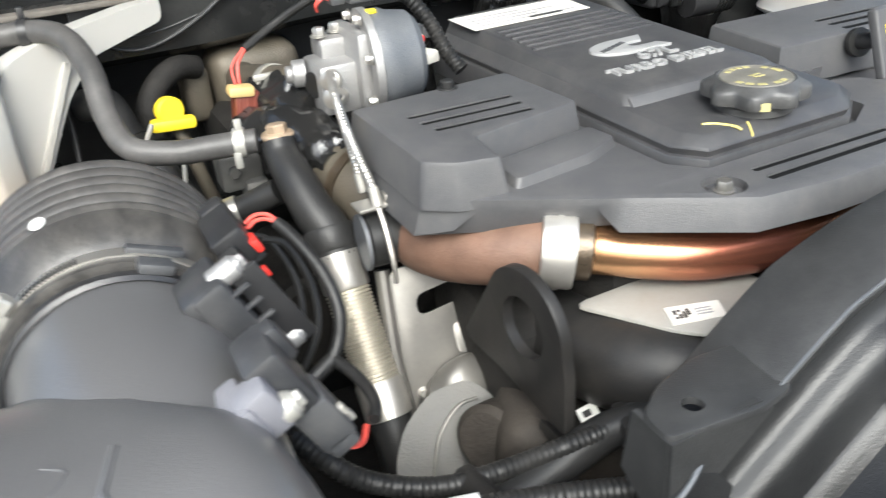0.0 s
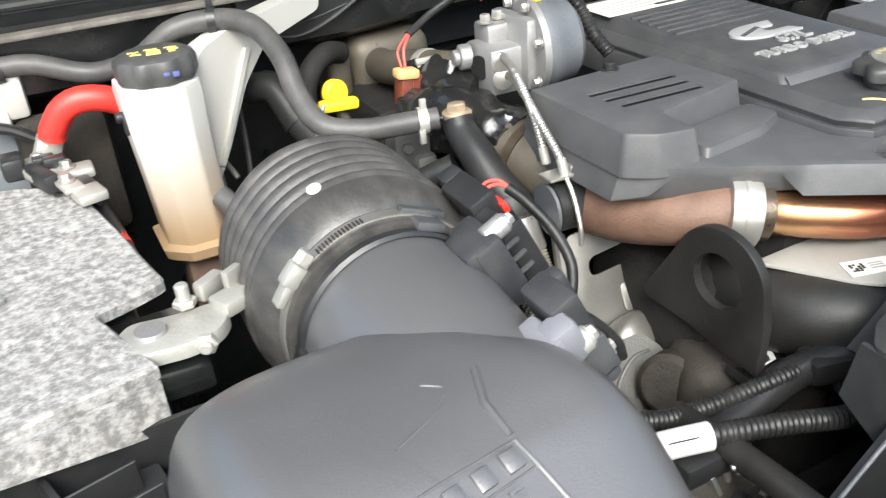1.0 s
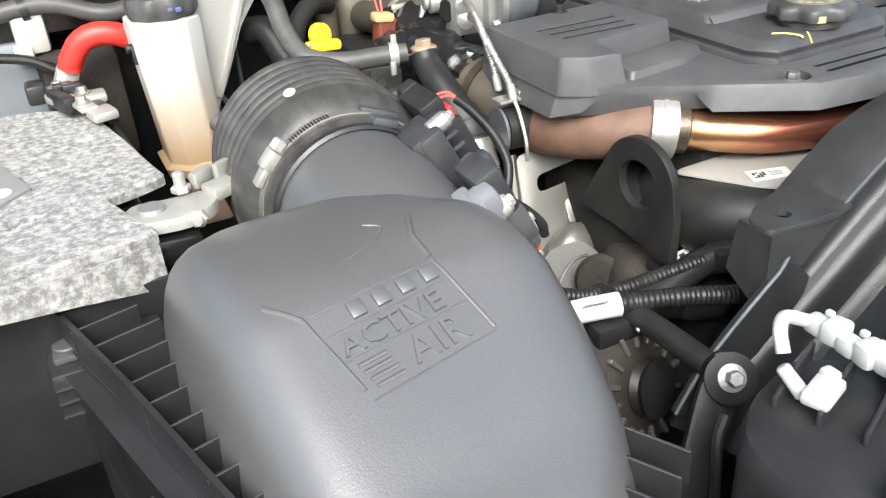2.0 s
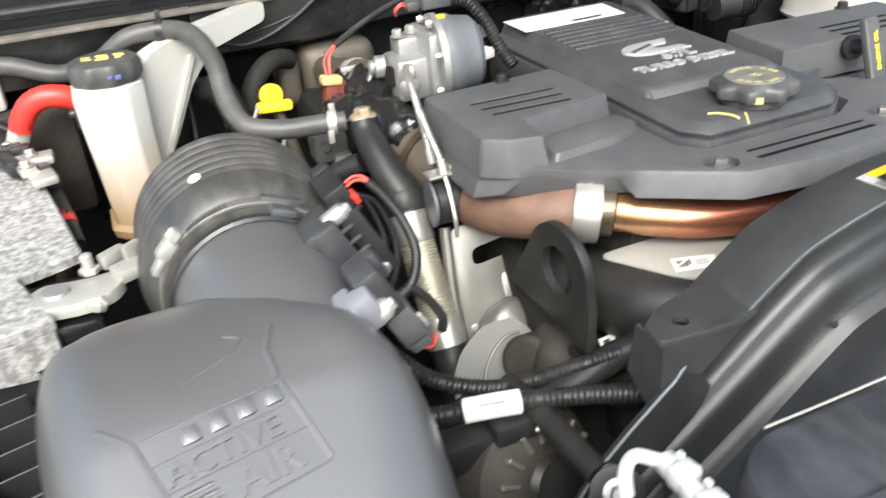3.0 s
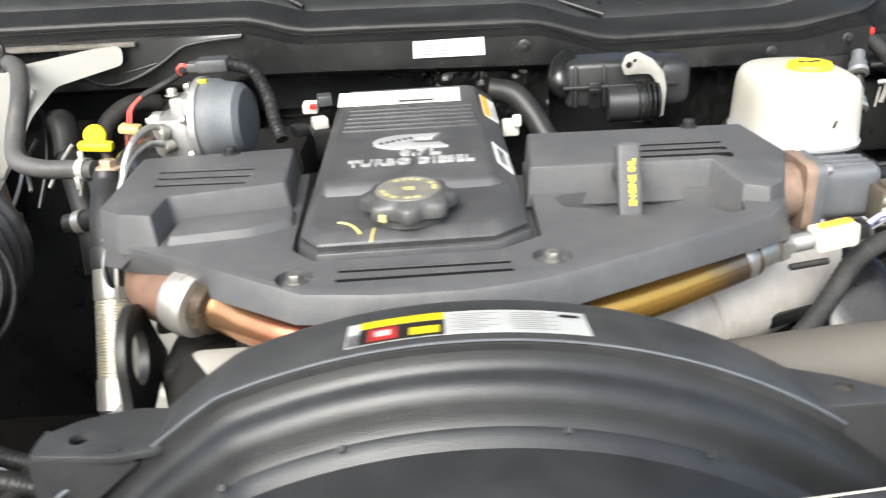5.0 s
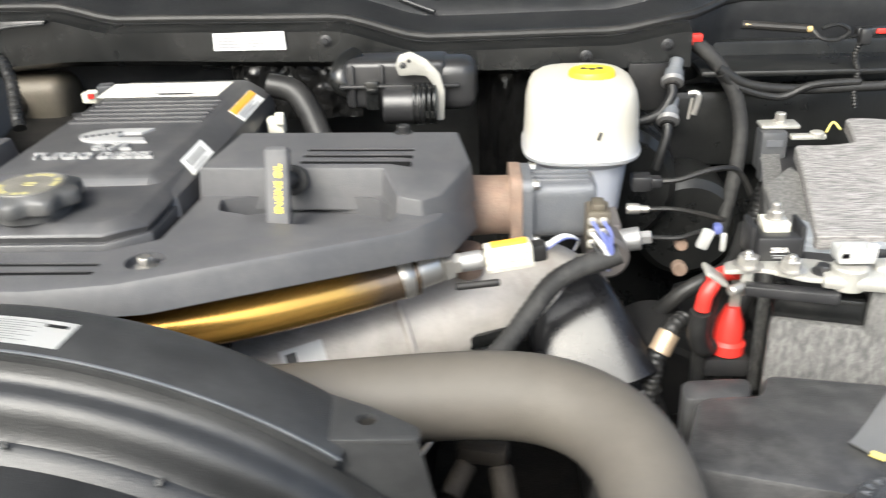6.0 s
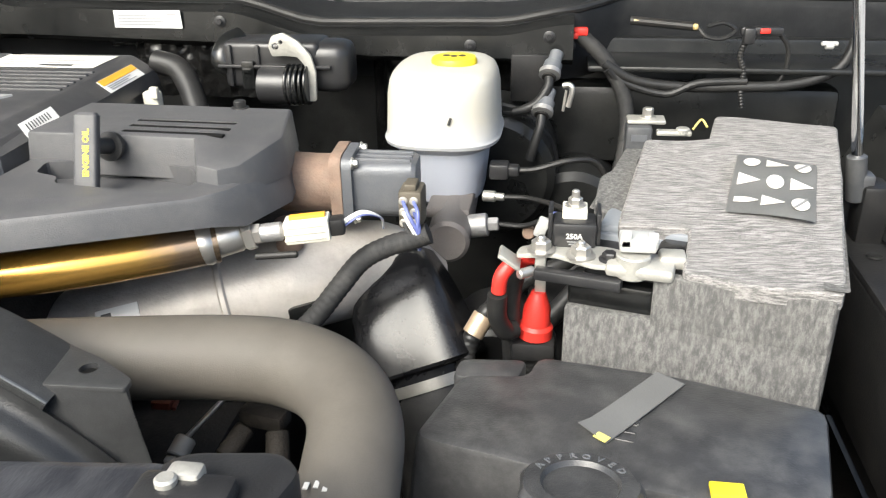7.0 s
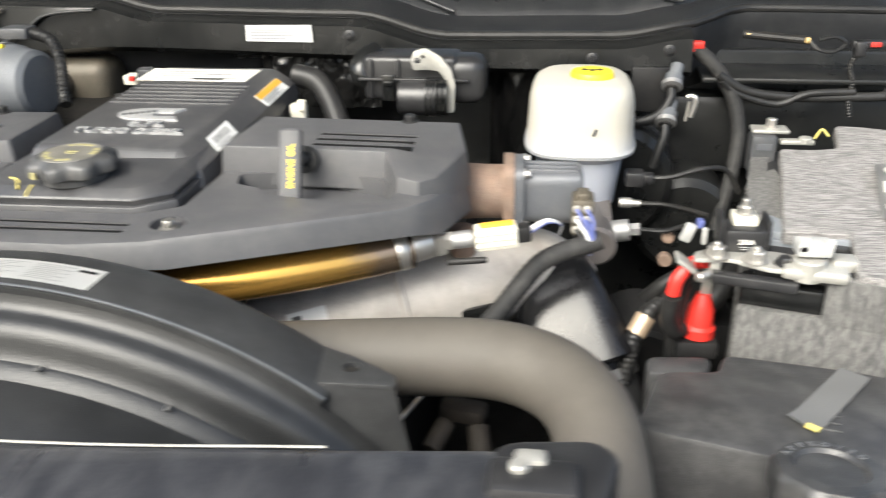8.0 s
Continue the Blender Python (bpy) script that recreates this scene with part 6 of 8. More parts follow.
part("sleeve", lathe([(0.0205, 0), (0.0215, 0.002), (0.0215, 0.018), (0.0205, 0.02)], frame_at(f0 - fdir * 0.022, fdir), 24), M_RUBBER, th)
part("side_stub", joined(tube([V(-0.345, 0.268, 1.255), V(-0.375, 0.285, 1.240), V(-0.40, 0.29, 1.235)], 0.0115, 14)), M_RUBBER, th)
part("spring_clip", band((-0.382, 0.287, 1.238), (-0.03, 0.008, -0.008), 0.0122, 0.010, 0.0014), M_STEEL, th, "steel spring clip")
part("fitting", joined(cyl((-0.3365, 0.273, 1.284), (-0.3350, 0.276, 1.304), 0.0125), cyl((-0.3350, 0.276, 1.303), (-0.3350, 0.277, 1.3115), 0.0092, seg=6), cyl((-0.3350, 0.276, 1.3), (-0.3350, 0.276, 1.304), 0.014)), M_BRASS, th, "dull brass fitting with hex bolt")

hh = thing("heater_hose", (-0.46, 0.4, 1.28), "dusty grey-black heater hose on plastic clips", "hose")
part("hose", tube([V(-0.86, 0.52, 1.325), V(-0.76, 0.52, 1.352), V(-0.68, 0.515, 1.362), V(-0.62, 0.50, 1.345), V(-0.575, 0.478, 1.356), V(-0.540, 0.466, 1.379), V(-0.502, 0.457, 1.384), V(-0.474, 0.425, 1.381), V(-0.461, 0.385, 1.358), V(-0.460, 0.350, 1.325), V(-0.450, 0.318, 1.304), V(-0.418, 0.300, 1.298), V(-0.385, 0.292, 1.298), V(-0.352, 0.282, 1.299)], 0.0105, 16), M_HOSE, hh)
part("strap", joined(band((-0.502, 0.457, 1.384), (0.9, -0.3, 0.0), 0.0106, 0.008, 0.002), rbox((-0.502, 0.457, 1.4), (0.006, 0.006, 0.012), 0.001)), M_PLASTIC, hh)
part("strap", joined(band((-0.70, 0.517, 1.36), (0.9, 0, 0.1), 0.0106, 0.008, 0.002), rbox((-0.70, 0.517, 1.376), (0.008, 0.008, 0.012), 0.001)), M_PLASTIC, hh)
part("spring_clip", joined(band((-0.365, 0.287, 1.2985), (0.9, -0.28, 0.02), 0.0112, 0.009, 0.0016), rbox((-0.365, 0.285, 1.314), (0.006, 0.004, 0.012), 0.001), rbox((-0.371, 0.277, 1.287), (0.006, 0.004, 0.014), 0.001)), M_LEAD, hh, "pale steel spring clip")
h2 = thing("coolant_hose", (-0.43, 0.4, 1.2), "dark rubber coolant hose dropping beside the engine", "hose")
part("hose", tube([V(-0.470, 0.485, 1.300), V(-0.452, 0.46, 1.303), V(-0.441, 0.432, 1.275), V(-0.422, 0.392, 1.243), V(-0.405, 0.36, 1.20), V(-0.40, 0.34, 1.15)], 0.0165, 16), M_RUBBER, h2)
part("arched_hose", tube([V(-0.415, 0.475, 1.255), V(-0.412, 0.485, 1.285), V(-0.395, 0.50, 1.304), V(-0.372, 0.515, 1.312), V(-0.350, 0.53, 1.305)], 0.0125, 14), M_BLOCK, h2)
part("band", band((-0.4405, 0.431, 1.274), (0.3, -0.6, -0.65), 0.0168, 0.009, 0.0014), M_DARK, h2)

sl = thing("engine_side_lines", (-0.36, 0.34, 1.2), "thin steel lines on a grey cast lug beside the engine", "line")
part("steel_line", tube([V(-0.4211, 0.4000, 1.2939), V(-0.4364, 0.3850, 1.2728), V(-0.4470, 0.3700, 1.2510)], 0.0024, 8), M_SHIELD, sl)
part("steel_line", tube([V(-0.4022, 0.3700, 1.2739), V(-0.4085, 0.3600, 1.2426)], 0.0022, 8), M_SHIELD, sl)
part("cast_lug", joined(rbox((-0.362, 0.335, 1.258), (0.040, 0.030, 0.036), 0.006), cyl((-0.370, 0.318, 1.262), (-0.370, 0.312, 1.262), 0.006, seg=6), rbox((-0.352, 0.325, 1.236), (0.022, 0.03, 0.03), 0.005)), M_EAR, sl, "grey cast lug with a bolt")

rs = thing("rail_pressure_sensor", (-0.35, 0.36, 1.27), "red-brown sensor plug with a tan lock", "sensor")
part("body", joined(rbox((-0.348, 0.362, 1.298), (0.024, 0.020, 0.034), 0.003, Matrix.Rotation(radians(8), 3, "Y")), *[rbox((-0.348 + 0.007 * k, 0.3515, 1.297), (0.002, 0.002, 0.028), 0.0006, Matrix.Rotation(radians(8), 3, "Y")) for k in (-1, 0, 1)]), M_REDBROWN, rs)
part("base", joined(cyl((-0.345, 0.362, 1.245), (-0.346, 0.362, 1.283), 0.010), cyl((-0.345, 0.362, 1.255), (-0.345, 0.362, 1.262), 0.014, seg=6)), M_SHIELD, rs, "dull steel sensor base")
part("lock", rbox((-0.351, 0.357, 1.3165), (0.024, 0.018, 0.010), 0.003, Matrix.Rotation(radians(8), 3, "Y")), M_TANC, rs, "tan lock tab")
part("wire", joined(tube([V(-0.350, 0.360, 1.322), V(-0.347, 0.366, 1.338), V(-0.335, 0.375, 1.350)], 0.0016, 8), tube([V(-0.354, 0.360, 1.322), V(-0.352, 0.37, 1.336), V(-0.337, 0.376, 1.350)], 0.0013, 8)), M_REDWIRE, rs)
part("wire_sleeve", tube([V(-0.337, 0.375, 1.349), V(-0.30, 0.385, 1.365), V(-0.265, 0.37, 1.385), V(-0.245, 0.355, 1.392)], 0.004, 10), M_RUBBER, rs)

tn = thing("intake_manifold_tank", (-0.27, 0.56, 1.22), "dusty olive-tan cast intake housing", "manifold")
part("tank", rbox((-0.282, 0.568, 1.274), (0.104, 0.075, 0.080), 0.022, seg=4), M_TAN, tn)
part("crease", tube([V(-0.306, 0.531, 1.240), V(-0.306, 0.5295, 1.275), V(-0.302, 0.535, 1.306)], 0.0016, 8), M_TAN, tn)
part("end_block", rbox((-0.352, 0.555, 1.272), (0.030, 0.05, 0.062), 0.010, seg=3), M_TAN, tn)
part("neck", tube([V(-0.300, 0.54, 1.280), V(-0.308, 0.49, 1.288), V(-0.306, 0.44, 1.300), V(-0.297, 0.396, 1.307), V(-0.275, 0.355, 1.310)], 0.0195, 18), M_TAN, tn)
part("spring_clip", joined(band((-0.300, 0.406, 1.305), (0.25, -0.95, 0.15), 0.0200, 0.009, 0.0016), rbox((-0.312, 0.384, 1.322), (0.022, 0.004, 0.006), 0.001), rbox((-0.318, 0.386, 1.306), (0.005, 0.004, 0.036), 0.001), rbox((-0.305, 0.384, 1.306), (0.005, 0.004, 0.036), 0.001)), M_LEAD, tn, "pale squared spring clip")
yc = thing("yellow_dipstick_cap", (-0.41, 0.44, 1.27), "bright yellow plastic dipstick pull", "dipstick")
part("pull", joined(lathe([(0.005, 0.0), (0.012, 0.001), (0.0136, 0.003), (0.0136, 0.011), (0.0115, 0.0135), (0.005, 0.0135)], frame_at((-0.411, 0.446, 1.2875), (0.25, -1, 0.12)), 26), rbox((-0.409, 0.434, 1.2765), (0.043, 0.015, 0.0120), 0.004, Matrix.Rotation(radians(4), 3, "Y"))), M_YELLOW, yc)
part("tube", tube([V(-0.405, 0.448, 1.278), V(-0.398, 0.44, 1.24), V(-0.385, 0.43, 1.18)], 0.007, 12), M_TAN, yc)

yc.location += V(0.009, -0.018, 0.009)
rs.location += V(0.012, 0.017, 0.0)
act = thing("turbo_actuator", (-0.23, 0.31, 1.27), "grey cast turbo actuator with silver valve block", "actuator")
ax = V(1, -0.12, 0.02).normalized()
part("housing", lathe([(0.030, -0.002), (0.044, 0.0), (0.046, 0.004), (0.046, 0.016), (0.043, 0.022), (0.040, 0.040), (0.034, 0.046), (0.012, 0.047)], frame_at((-0.232, 0.315, 1.336), ax), 40), M_ACT, act)
part("flange_ring", lathe([(0.044, -0.005), (0.0485, -0.004), (0.0485, 0.003), (0.046, 0.004)], frame_at((-0.232, 0.315, 1.336), ax), 40), M_ALU, act)
part("valve_block", joined(rbox((-0.262, 0.322, 1.322), (0.045, 0.052, 0.046), 0.005), rbox((-0.258, 0.335, 1.352), (0.03, 0.03, 0.02), 0.004), rbox((-0.243, 0.32, 1.335), (0.016, 0.07, 0.07), 0.006)), M_ALU, act, "silver cast valve block")
for k in range(7):
    a = 2 * math.pi * k / 7 + 0.3
    fm2 = frame_at((-0.232, 0.315, 1.336), ax)
    part("bolt", hexbolt(fm2 @ V(0.0455 * math.cos(a), 0.0455 * math.sin(a), -0.006), -ax, 0.0042, 0.005, 1.3), M_STEEL, act)
for p in ((-0.270, 0.330, 1.363), (-0.252, 0.338, 1.363)):
    part("bolt", hexbolt(p, (0, 0, 1), 0.0055, 0.007, 1.4), M_STEEL, act)
part("plug", joined(rbox((-0.222, 0.338, 1.393), (0.034, 0.026, 0.014), 0.003), rbox((-0.245, 0.345, 1.390), (0.014, 0.016, 0.010), 0.002)), M_GREYCONN, act)
part("lead_wire", joined(*[tube([V(-0.250, 0.345, 1.391 - 0.002 * k), V(-0.258, 0.342, 1.394 - 0.002 * k), V(-0.264, 0.345, 1.388 - 0.002 * k), V(-0.262, 0.35, 1.380)], 0.0013, 6) for k in (0, 1)]), M_REDWIRE, act, "red wires")
part("yellow_dot", rbox((-0.228, 0.305, 1.3825), (0.009, 0.007, 0.004), 0.001), M_YELLOW, act, "yellow inspection mark")
part("corrugated_lead", tube([V(-0.208, 0.34, 1.392), V(-0.182, 0.335, 1.385), V(-0.166, 0.322, 1.362), V(-0.158, 0.305, 1.335), V(-0.150, 0.290, 1.318)], 0.0074, 12, ribs=0.0012, pitch=0.0048), M_LOOM, act)
part("banjo", joined(*[lathe([(0.0075, -0.004), (0.0095, -0.003), (0.0095, 0.003), (0.0075, 0.004)], frame_at((-0.277, 0.290 - 0.002 * k, 1.334 - 0.0155 * k), (-0.6, -0.75, 0.1)), 20) for k in (0, 1)]), M_STEEL, act)
part("side_port", joined(cyl((-0.285, 0.335, 1.332), (-0.297, 0.338, 1.332), 0.0125), cyl((-0.297, 0.338, 1.332), (-0.303, 0.339, 1.332), 0.008)), M_ALU, act)
# raised dark disc paints the shade of a hole in the block
part("hole_shade_disc", cyl((-0.2855, 0.316, 1.325), (-0.287, 0.3155, 1.325), 0.012), M_DARK, act)
part("union", joined(cyl((-0.272, 0.296, 1.333), (-0.280, 0.286, 1.333), 0.007), cyl((-0.268, 0.294, 1.318), (-0.276, 0.284, 1.318), 0.007)), M_STEEL, act)
ln = thing("actuator_oil_line", (-0.29, 0.2, 1.25), "pair of thin braided steel oil lines", "oil line")
part("line", tube([V(-0.274, 0.292, 1.338), V(-0.284, 0.272, 1.344), V(-0.292, 0.240, 1.338), V(-0.296, 0.212, 1.318), V(-0.296, 0.198, 1.296), V(-0.2955, 0.192, 1.280)], 0.0038, 10, ribs=0.0005, pitch=0.0028), M_STEEL, ln)
part("line", tube([V(-0.272, 0.287, 1.320), V(-0.284, 0.262, 1.330), V(-0.293, 0.225, 1.324), V(-0.296, 0.192, 1.304), V(-0.2955, 0.172, 1.288), V(-0.2950, 0.164, 1.278)], 0.0038, 10, ribs=0.0005, pitch=0.0028), M_STEEL, ln)
part("ferrule", joined(cyl((-0.2958, 0.194, 1.286), (-0.2950, 0.189, 1.270), 0.0043), cyl((-0.2952, 0.167, 1.284), (-0.2948, 0.160, 1.268), 0.0043)), M_LEAD, ln)
part("rod", tube([V(-0.2948, 0.161, 1.270), V(-0.2955, 0.148, 1.256), V(-0.2965, 0.136, 1.232), V(-0.297, 0.134, 1.214)], 0.0022, 8), M_STEEL, ln)
SPR = [V(-0.284 + 0.0005 * k, 0.182 + 0.0085 * math.cos(k * 0.7), 1.281 + 0.0085 * math.sin(k * 0.7)) for k in range(64)]
pk = thing("actuator_pivot", (-0.29, 0.165, 1.22), "dark grey pivot bush with a steel lever plate", "pivot")
part("bush", lathe([(0.018, 0), (0.0215, 0.002), (0.0215, 0.03), (0.018, 0.034)], frame_at((-0.306, 0.168, 1.238), (1, -0.1, 0)), 28), M_RUBBER, pk)
part("lever", lathe([(0.0, 0), (0.023, 0.0), (0.023, 0.003), (0.0, 0.003)][1:3], frame_at((-0.3095, 0.168, 1.238), (1, -0.1, 0)), 28), M_MOTOR, pk)
part("return_spring", tube(SPR, 0.0013, 6, 2), M_EYE, pk, "dark coil return spring")
part("bracket", joined(rbox((-0.293, 0.168, 1.2685), (0.036, 0.02, 0.003), 0.001), rbox((-0.279, 0.168, 1.272), (0.018, 0.012, 0.008), 0.002), tube([V(-0.286, 0.185, 1.270), V(-0.27, 0.19, 1.276), V(-0.262, 0.182, 1.280)], 0.003, 8, ribs=0.0012, pitch=0.004)), M_STEEL, pk)
th2 = thing("turbo_inlet", (-0.28, 0.26, 1.2), "dull bronze turbo inlet in a crinkled black wrap", "turbocharger")
part("housing", tube([V(-0.285, 0.29, 1.258), V(-0.27, 0.24, 1.245), V(-0.26, 0.2, 1.23)], 0.034, 22), M_TAN, th2, "dull bronze turbo inlet")
part("foil_wrap", crumple(tube([V(-0.335, 0.37, 1.262), V(-0.315, 0.335, 1.272), V(-0.292, 0.302, 1.268), V(-0.276, 0.272, 1.257)], 0.035, 34, 9), 0.008, 50, 3), M_WRAP, th2, "crinkled shiny black wrap")
part("foil_wrap", crumple(tube([V(-0.31, 0.41, 1.288), V(-0.298, 0.37, 1.295), V(-0.283, 0.325, 1.29)], 0.028, 30, 10), 0.007, 55, 8), M_WRAP, th2, "crinkled shiny black wrap")
part("steel_band", band((-0.275, 0.255, 1.250), (0.015, -0.05, -0.012), 0.0345, 0.009, 0.0015), M_COLLAR, th2, "dark steel band")

# ---- coolant bottle ----
tank = thing("coolant_bottle", (-0.592, 0.395, 1.20), "milky white coolant bottle stained amber below", "coolant bottle")


def bottle_ring(z, hx, hy, cx, cy):
    return [(p.x + cx, p.y + cy, z) for p in rounded([(-hx, -hy * 0.5), (-hx * 0.45, -hy), (hx * 0.45, -hy), (hx, -hy * 0.5), (hx, hy), (-hx, hy)], 0.004)]


part("bottle", loft([bottle_ring(1.176, 0.034, 0.036, -0.582, 0.392), bottle_ring(1.180, 0.039, 0.041, -0.582, 0.392), bottle_ring(1.190, 0.040, 0.042, -0.583, 0.392), bottle_ring(1.194, 0.0335, 0.036, -0.583, 0.393), bottle_ring(1.25, 0.034, 0.0365, -0.586, 0.394),
                     bottle_ring(1.30, 0.0355, 0.0375, -0.588, 0.396), bottle_ring(1.338, 0.037, 0.0385, -0.588, 0.397), bottle_ring(1.347, 0.0355, 0.037, -0.588, 0.397), bottle_ring(1.351, 0.028, 0.03, -0.587, 0.397)]), M_TANK, tank)
cp = part("cap", lathe([(0.030, 0), (0.035, 0.0005, 0.5), (0.0365, 0.004, 1), (0.0365, 0.016, 1), (0.0345, 0.0215, 0.6), (0.031, 0.0235), (0.008, 0.0238)], Matrix.Translation((-0.586, 0.397, 1.350)), 72, 0.045, 9), M_CAP, tank, "black ribbed pressure cap")
for k, (x, y, sx_, sy_) in enumerate(((-0.016, 0.008, 0.010, 0.003), (-0.015, -0.002, 0.010, 0.003), (-0.016, 0.003, 0.003, 0.009), (0.000, 0.008, 0.012, 0.003), (0.001, 0.001, 0.012, 0.003), (0.0, -0.008, 0.013, 0.007), (0.017, 0.004, 0.011, 0.003), (0.018, -0.003, 0.010, 0.003), (0.016, -0.010, 0.006, 0.004))):
    part("print_bar", rbox((-0.586 + x, 0.397 + y, 1.3741), (sx_, sy_, 0.0007), 0, Matrix.Rotation(radians(-12), 3, "Z"), 1), M_YPAINT, cp)
part("blue_mark", joined(rbox((-0.575, 0.3595, 1.360), (0.006, 0.002, 0.005), 0.0008), rbox((-0.583, 0.3592, 1.361), (0.005, 0.002, 0.004), 0.0008)), M_BLUEWIRE, cp)
part("nipple", joined(cyl((-0.632, 0.392, 1.322), (-0.622, 0.392, 1.322), 0.005), rbox((-0.624, 0.39, 1.316), (0.006, 0.012, 0.02), 0.001)), M_PLASTIC, tank)
part("foot", rbox((-0.582, 0.398, 1.145), (0.044, 0.05, 0.07), 0.006), M_FOOT, tank)
tank.location += V(0.016, 0.016, 0.002)
arm = thing("coolant_bottle_bracket", (-0.53, 0.45, 1.22), "milky white plastic support arm", "bracket")
ad = V(0.171, 0.09, 0).normalized()
amm = Matrix(((ad.x, 0, -ad.y, -0.556), (ad.y, 0, ad.x, 0.425), (0, 1, 0, 0), (0, 0, 0, 1)))
part("arm", prism([(-0.012, 1.235), (0.014, 1.228), (0.040, 1.262), (0.075, 1.318), (0.110, 1.350), (0.195, 1.365), (0.197, 1.388), (0.150, 1.384), (0.07, 1.377), (0.03, 1.366), (0.0, 1.335), (-0.012, 1.30)], -0.014, 0.014, 0.004, 0.008, m=amm), M_ARM, arm)
part("rib", prism([(0.02, 1.25), (0.026, 1.25), (0.085, 1.352), (0.079, 1.354)], -0.0185, -0.012, 0.001, 0.001, m=amm), M_ARM, arm)

# ---- passenger battery ----
bat = thing("insulated_battery", (-0.76, 0.26, 1.07), "car battery under a pale mottled felt heat cover", "battery")
part("case", rbox((-0.755, 0.268, 1.155), (0.205, 0.35, 0.18), 0.008), M_PLASTIC, bat, "black battery case")


def felt_sheet(o, zf, t, m=None):
    """A felt sheet over an outline; zf gives its height, t its thickness."""
    oo = rounded(o, 0.006, 2)
    fine = []
    for a, b in zip(oo, oo[1:] + oo[:1]):
        n = max(1, int((b - a).length / 0.012))
        fine += [a.lerp(b, k / n) for k in range(n)]
    oo = fine
    rings = [[V(p.x, p.y, zf(p.x, p.y) - t) for p in oo], [V(p.x, p.y, zf(p.x, p.y) - 0.002) for p in oo], [V(p.x, p.y, zf(p.x, p.y)) for p in inset(oo, 0.002)]]
    bm = loft(rings)
    return moved(bm, m) if m is not None else bm


part("felt_top", felt_sheet([(-0.87, 0.06), (-0.765, 0.062), (-0.652, 0.090), (-0.681, 0.172), (-0.628, 0.194), (-0.664, 0.418), (-0.745, 0.462), (-0.87, 0.48)], lambda x, y: 1.2655 + 0.0012 * math.sin(60 * x) + 0.001 * math.sin(47 * y), 0.010), M_FELTL, bat, "pale mottled felt top sheet")
part("felt_side", loft([[V(x, y, z0), V(x, y + 0.012, z0 + 0.002), V(x, y + 0.014, z1), V(x, y + 0.003, z1 + 0.001)] for x, y, z0, z1 in ((-0.872, 0.046, 1.250, 1.264), (-0.80, 0.049, 1.246, 1.262), (-0.765, 0.052, 1.242, 1.260), (-0.72, 0.060, 1.235, 1.257), (-0.685, 0.071, 1.226, 1.2545), (-0.660, 0.080, 1.2195, 1.2525), (-0.655, 0.082, 1.2205, 1.2515))]), M_FELTL, bat, "pale felt front flap")
qb = [V(-0.82, 0.198, 1.2690), V(-0.762, 0.203, 1.2690), V(-0.735, 0.228, 1.2690), V(-0.772, 0.352, 1.2690), V(-0.84, 0.36, 1.2690)]
part("print_patch", prism([(p.x, p.y) for p in qb], 1.2655, 1.2685, 0.0004, 0.001), M_PATCH, bat, "dark patch with white symbols")
for x, y, kind_ in ((-0.760, 0.228, 0), (-0.788, 0.222, 1), (-0.775, 0.275, 1), (-0.806, 0.27, 0), (-0.792, 0.318, 0)):
    if kind_ == 0:
        part("symbol", lathe([(0.0105, 0), (0.0105, 0.0006)], Matrix.Translation((x, y, 1.2686)), 20), M_WHITE, bat)
    else:
        part("symbol", prism([(x - 0.012, y - 0.009), (x + 0.012, y - 0.006), (x + 0.002, y + 0.014)], 1.2686, 1.2692, 0, 0), M_WHITE, bat)
part("terminal_well", rbox((-0.650, 0.140, 1.238), (0.06, 0.09, 0.02), 0.004), M_GLOSS, bat)
ng = thing("negative_clamp", (-0.645, 0.13, 1.245), "pale tinned battery clamp with a stud bolt", "battery clamp")
part("clamp", joined(prism([(-0.690, 0.128), (-0.672, 0.108), (-0.640, 0.104), (-0.618, 0.110), (-0.606, 0.128), (-0.612, 0.148), (-0.640, 0.146), (-0.672, 0.152)], 1.250, 1.261, 0.002, 0.008),
                     rbox((-0.600, 0.140, 1.262), (0.030, 0.022, 0.012), 0.003, Matrix.Rotation(radians(25), 3, "Z"))), M_LEAD, ng)
part("post", lathe([(0.0115, 0), (0.011, 0.006), (0.0105, 0.0068)], Matrix.Translation((-0.660, 0.131, 1.2575)), 24), M_ALU, ng)
part("stud", joined(cyl((-0.632, 0.150, 1.262), (-0.632, 0.150, 1.280), 0.0048), cyl((-0.632, 0.150, 1.262), (-0.632, 0.150, 1.268), 0.0085, seg=6)), M_LEAD, ng)
part("stud", joined(cyl((-0.626, 0.112, 1.256), (-0.632, 0.098, 1.256), 0.0048), cyl((-0.628, 0.108, 1.256), (-0.6305, 0.102, 1.256), 0.008, seg=6)), M_LEAD, ng)
part("wing", joined(rbox((-0.612, 0.158, 1.268), (0.024, 0.010, 0.014), 0.002, Matrix.Rotation(radians(35), 3, "Z")), rbox((-0.596, 0.152, 1.272), (0.016, 0.006, 0.016), 0.001, Matrix.Rotation(radians(35), 3, "Z"))), M_LEAD, ng)
ng.location += V(0.009, -0.002, 0.003)
pc = thing("positive_clamp", (-0.69, 0.45, 1.26), "pale tinned battery clamp with black fuse body", "battery clamp")
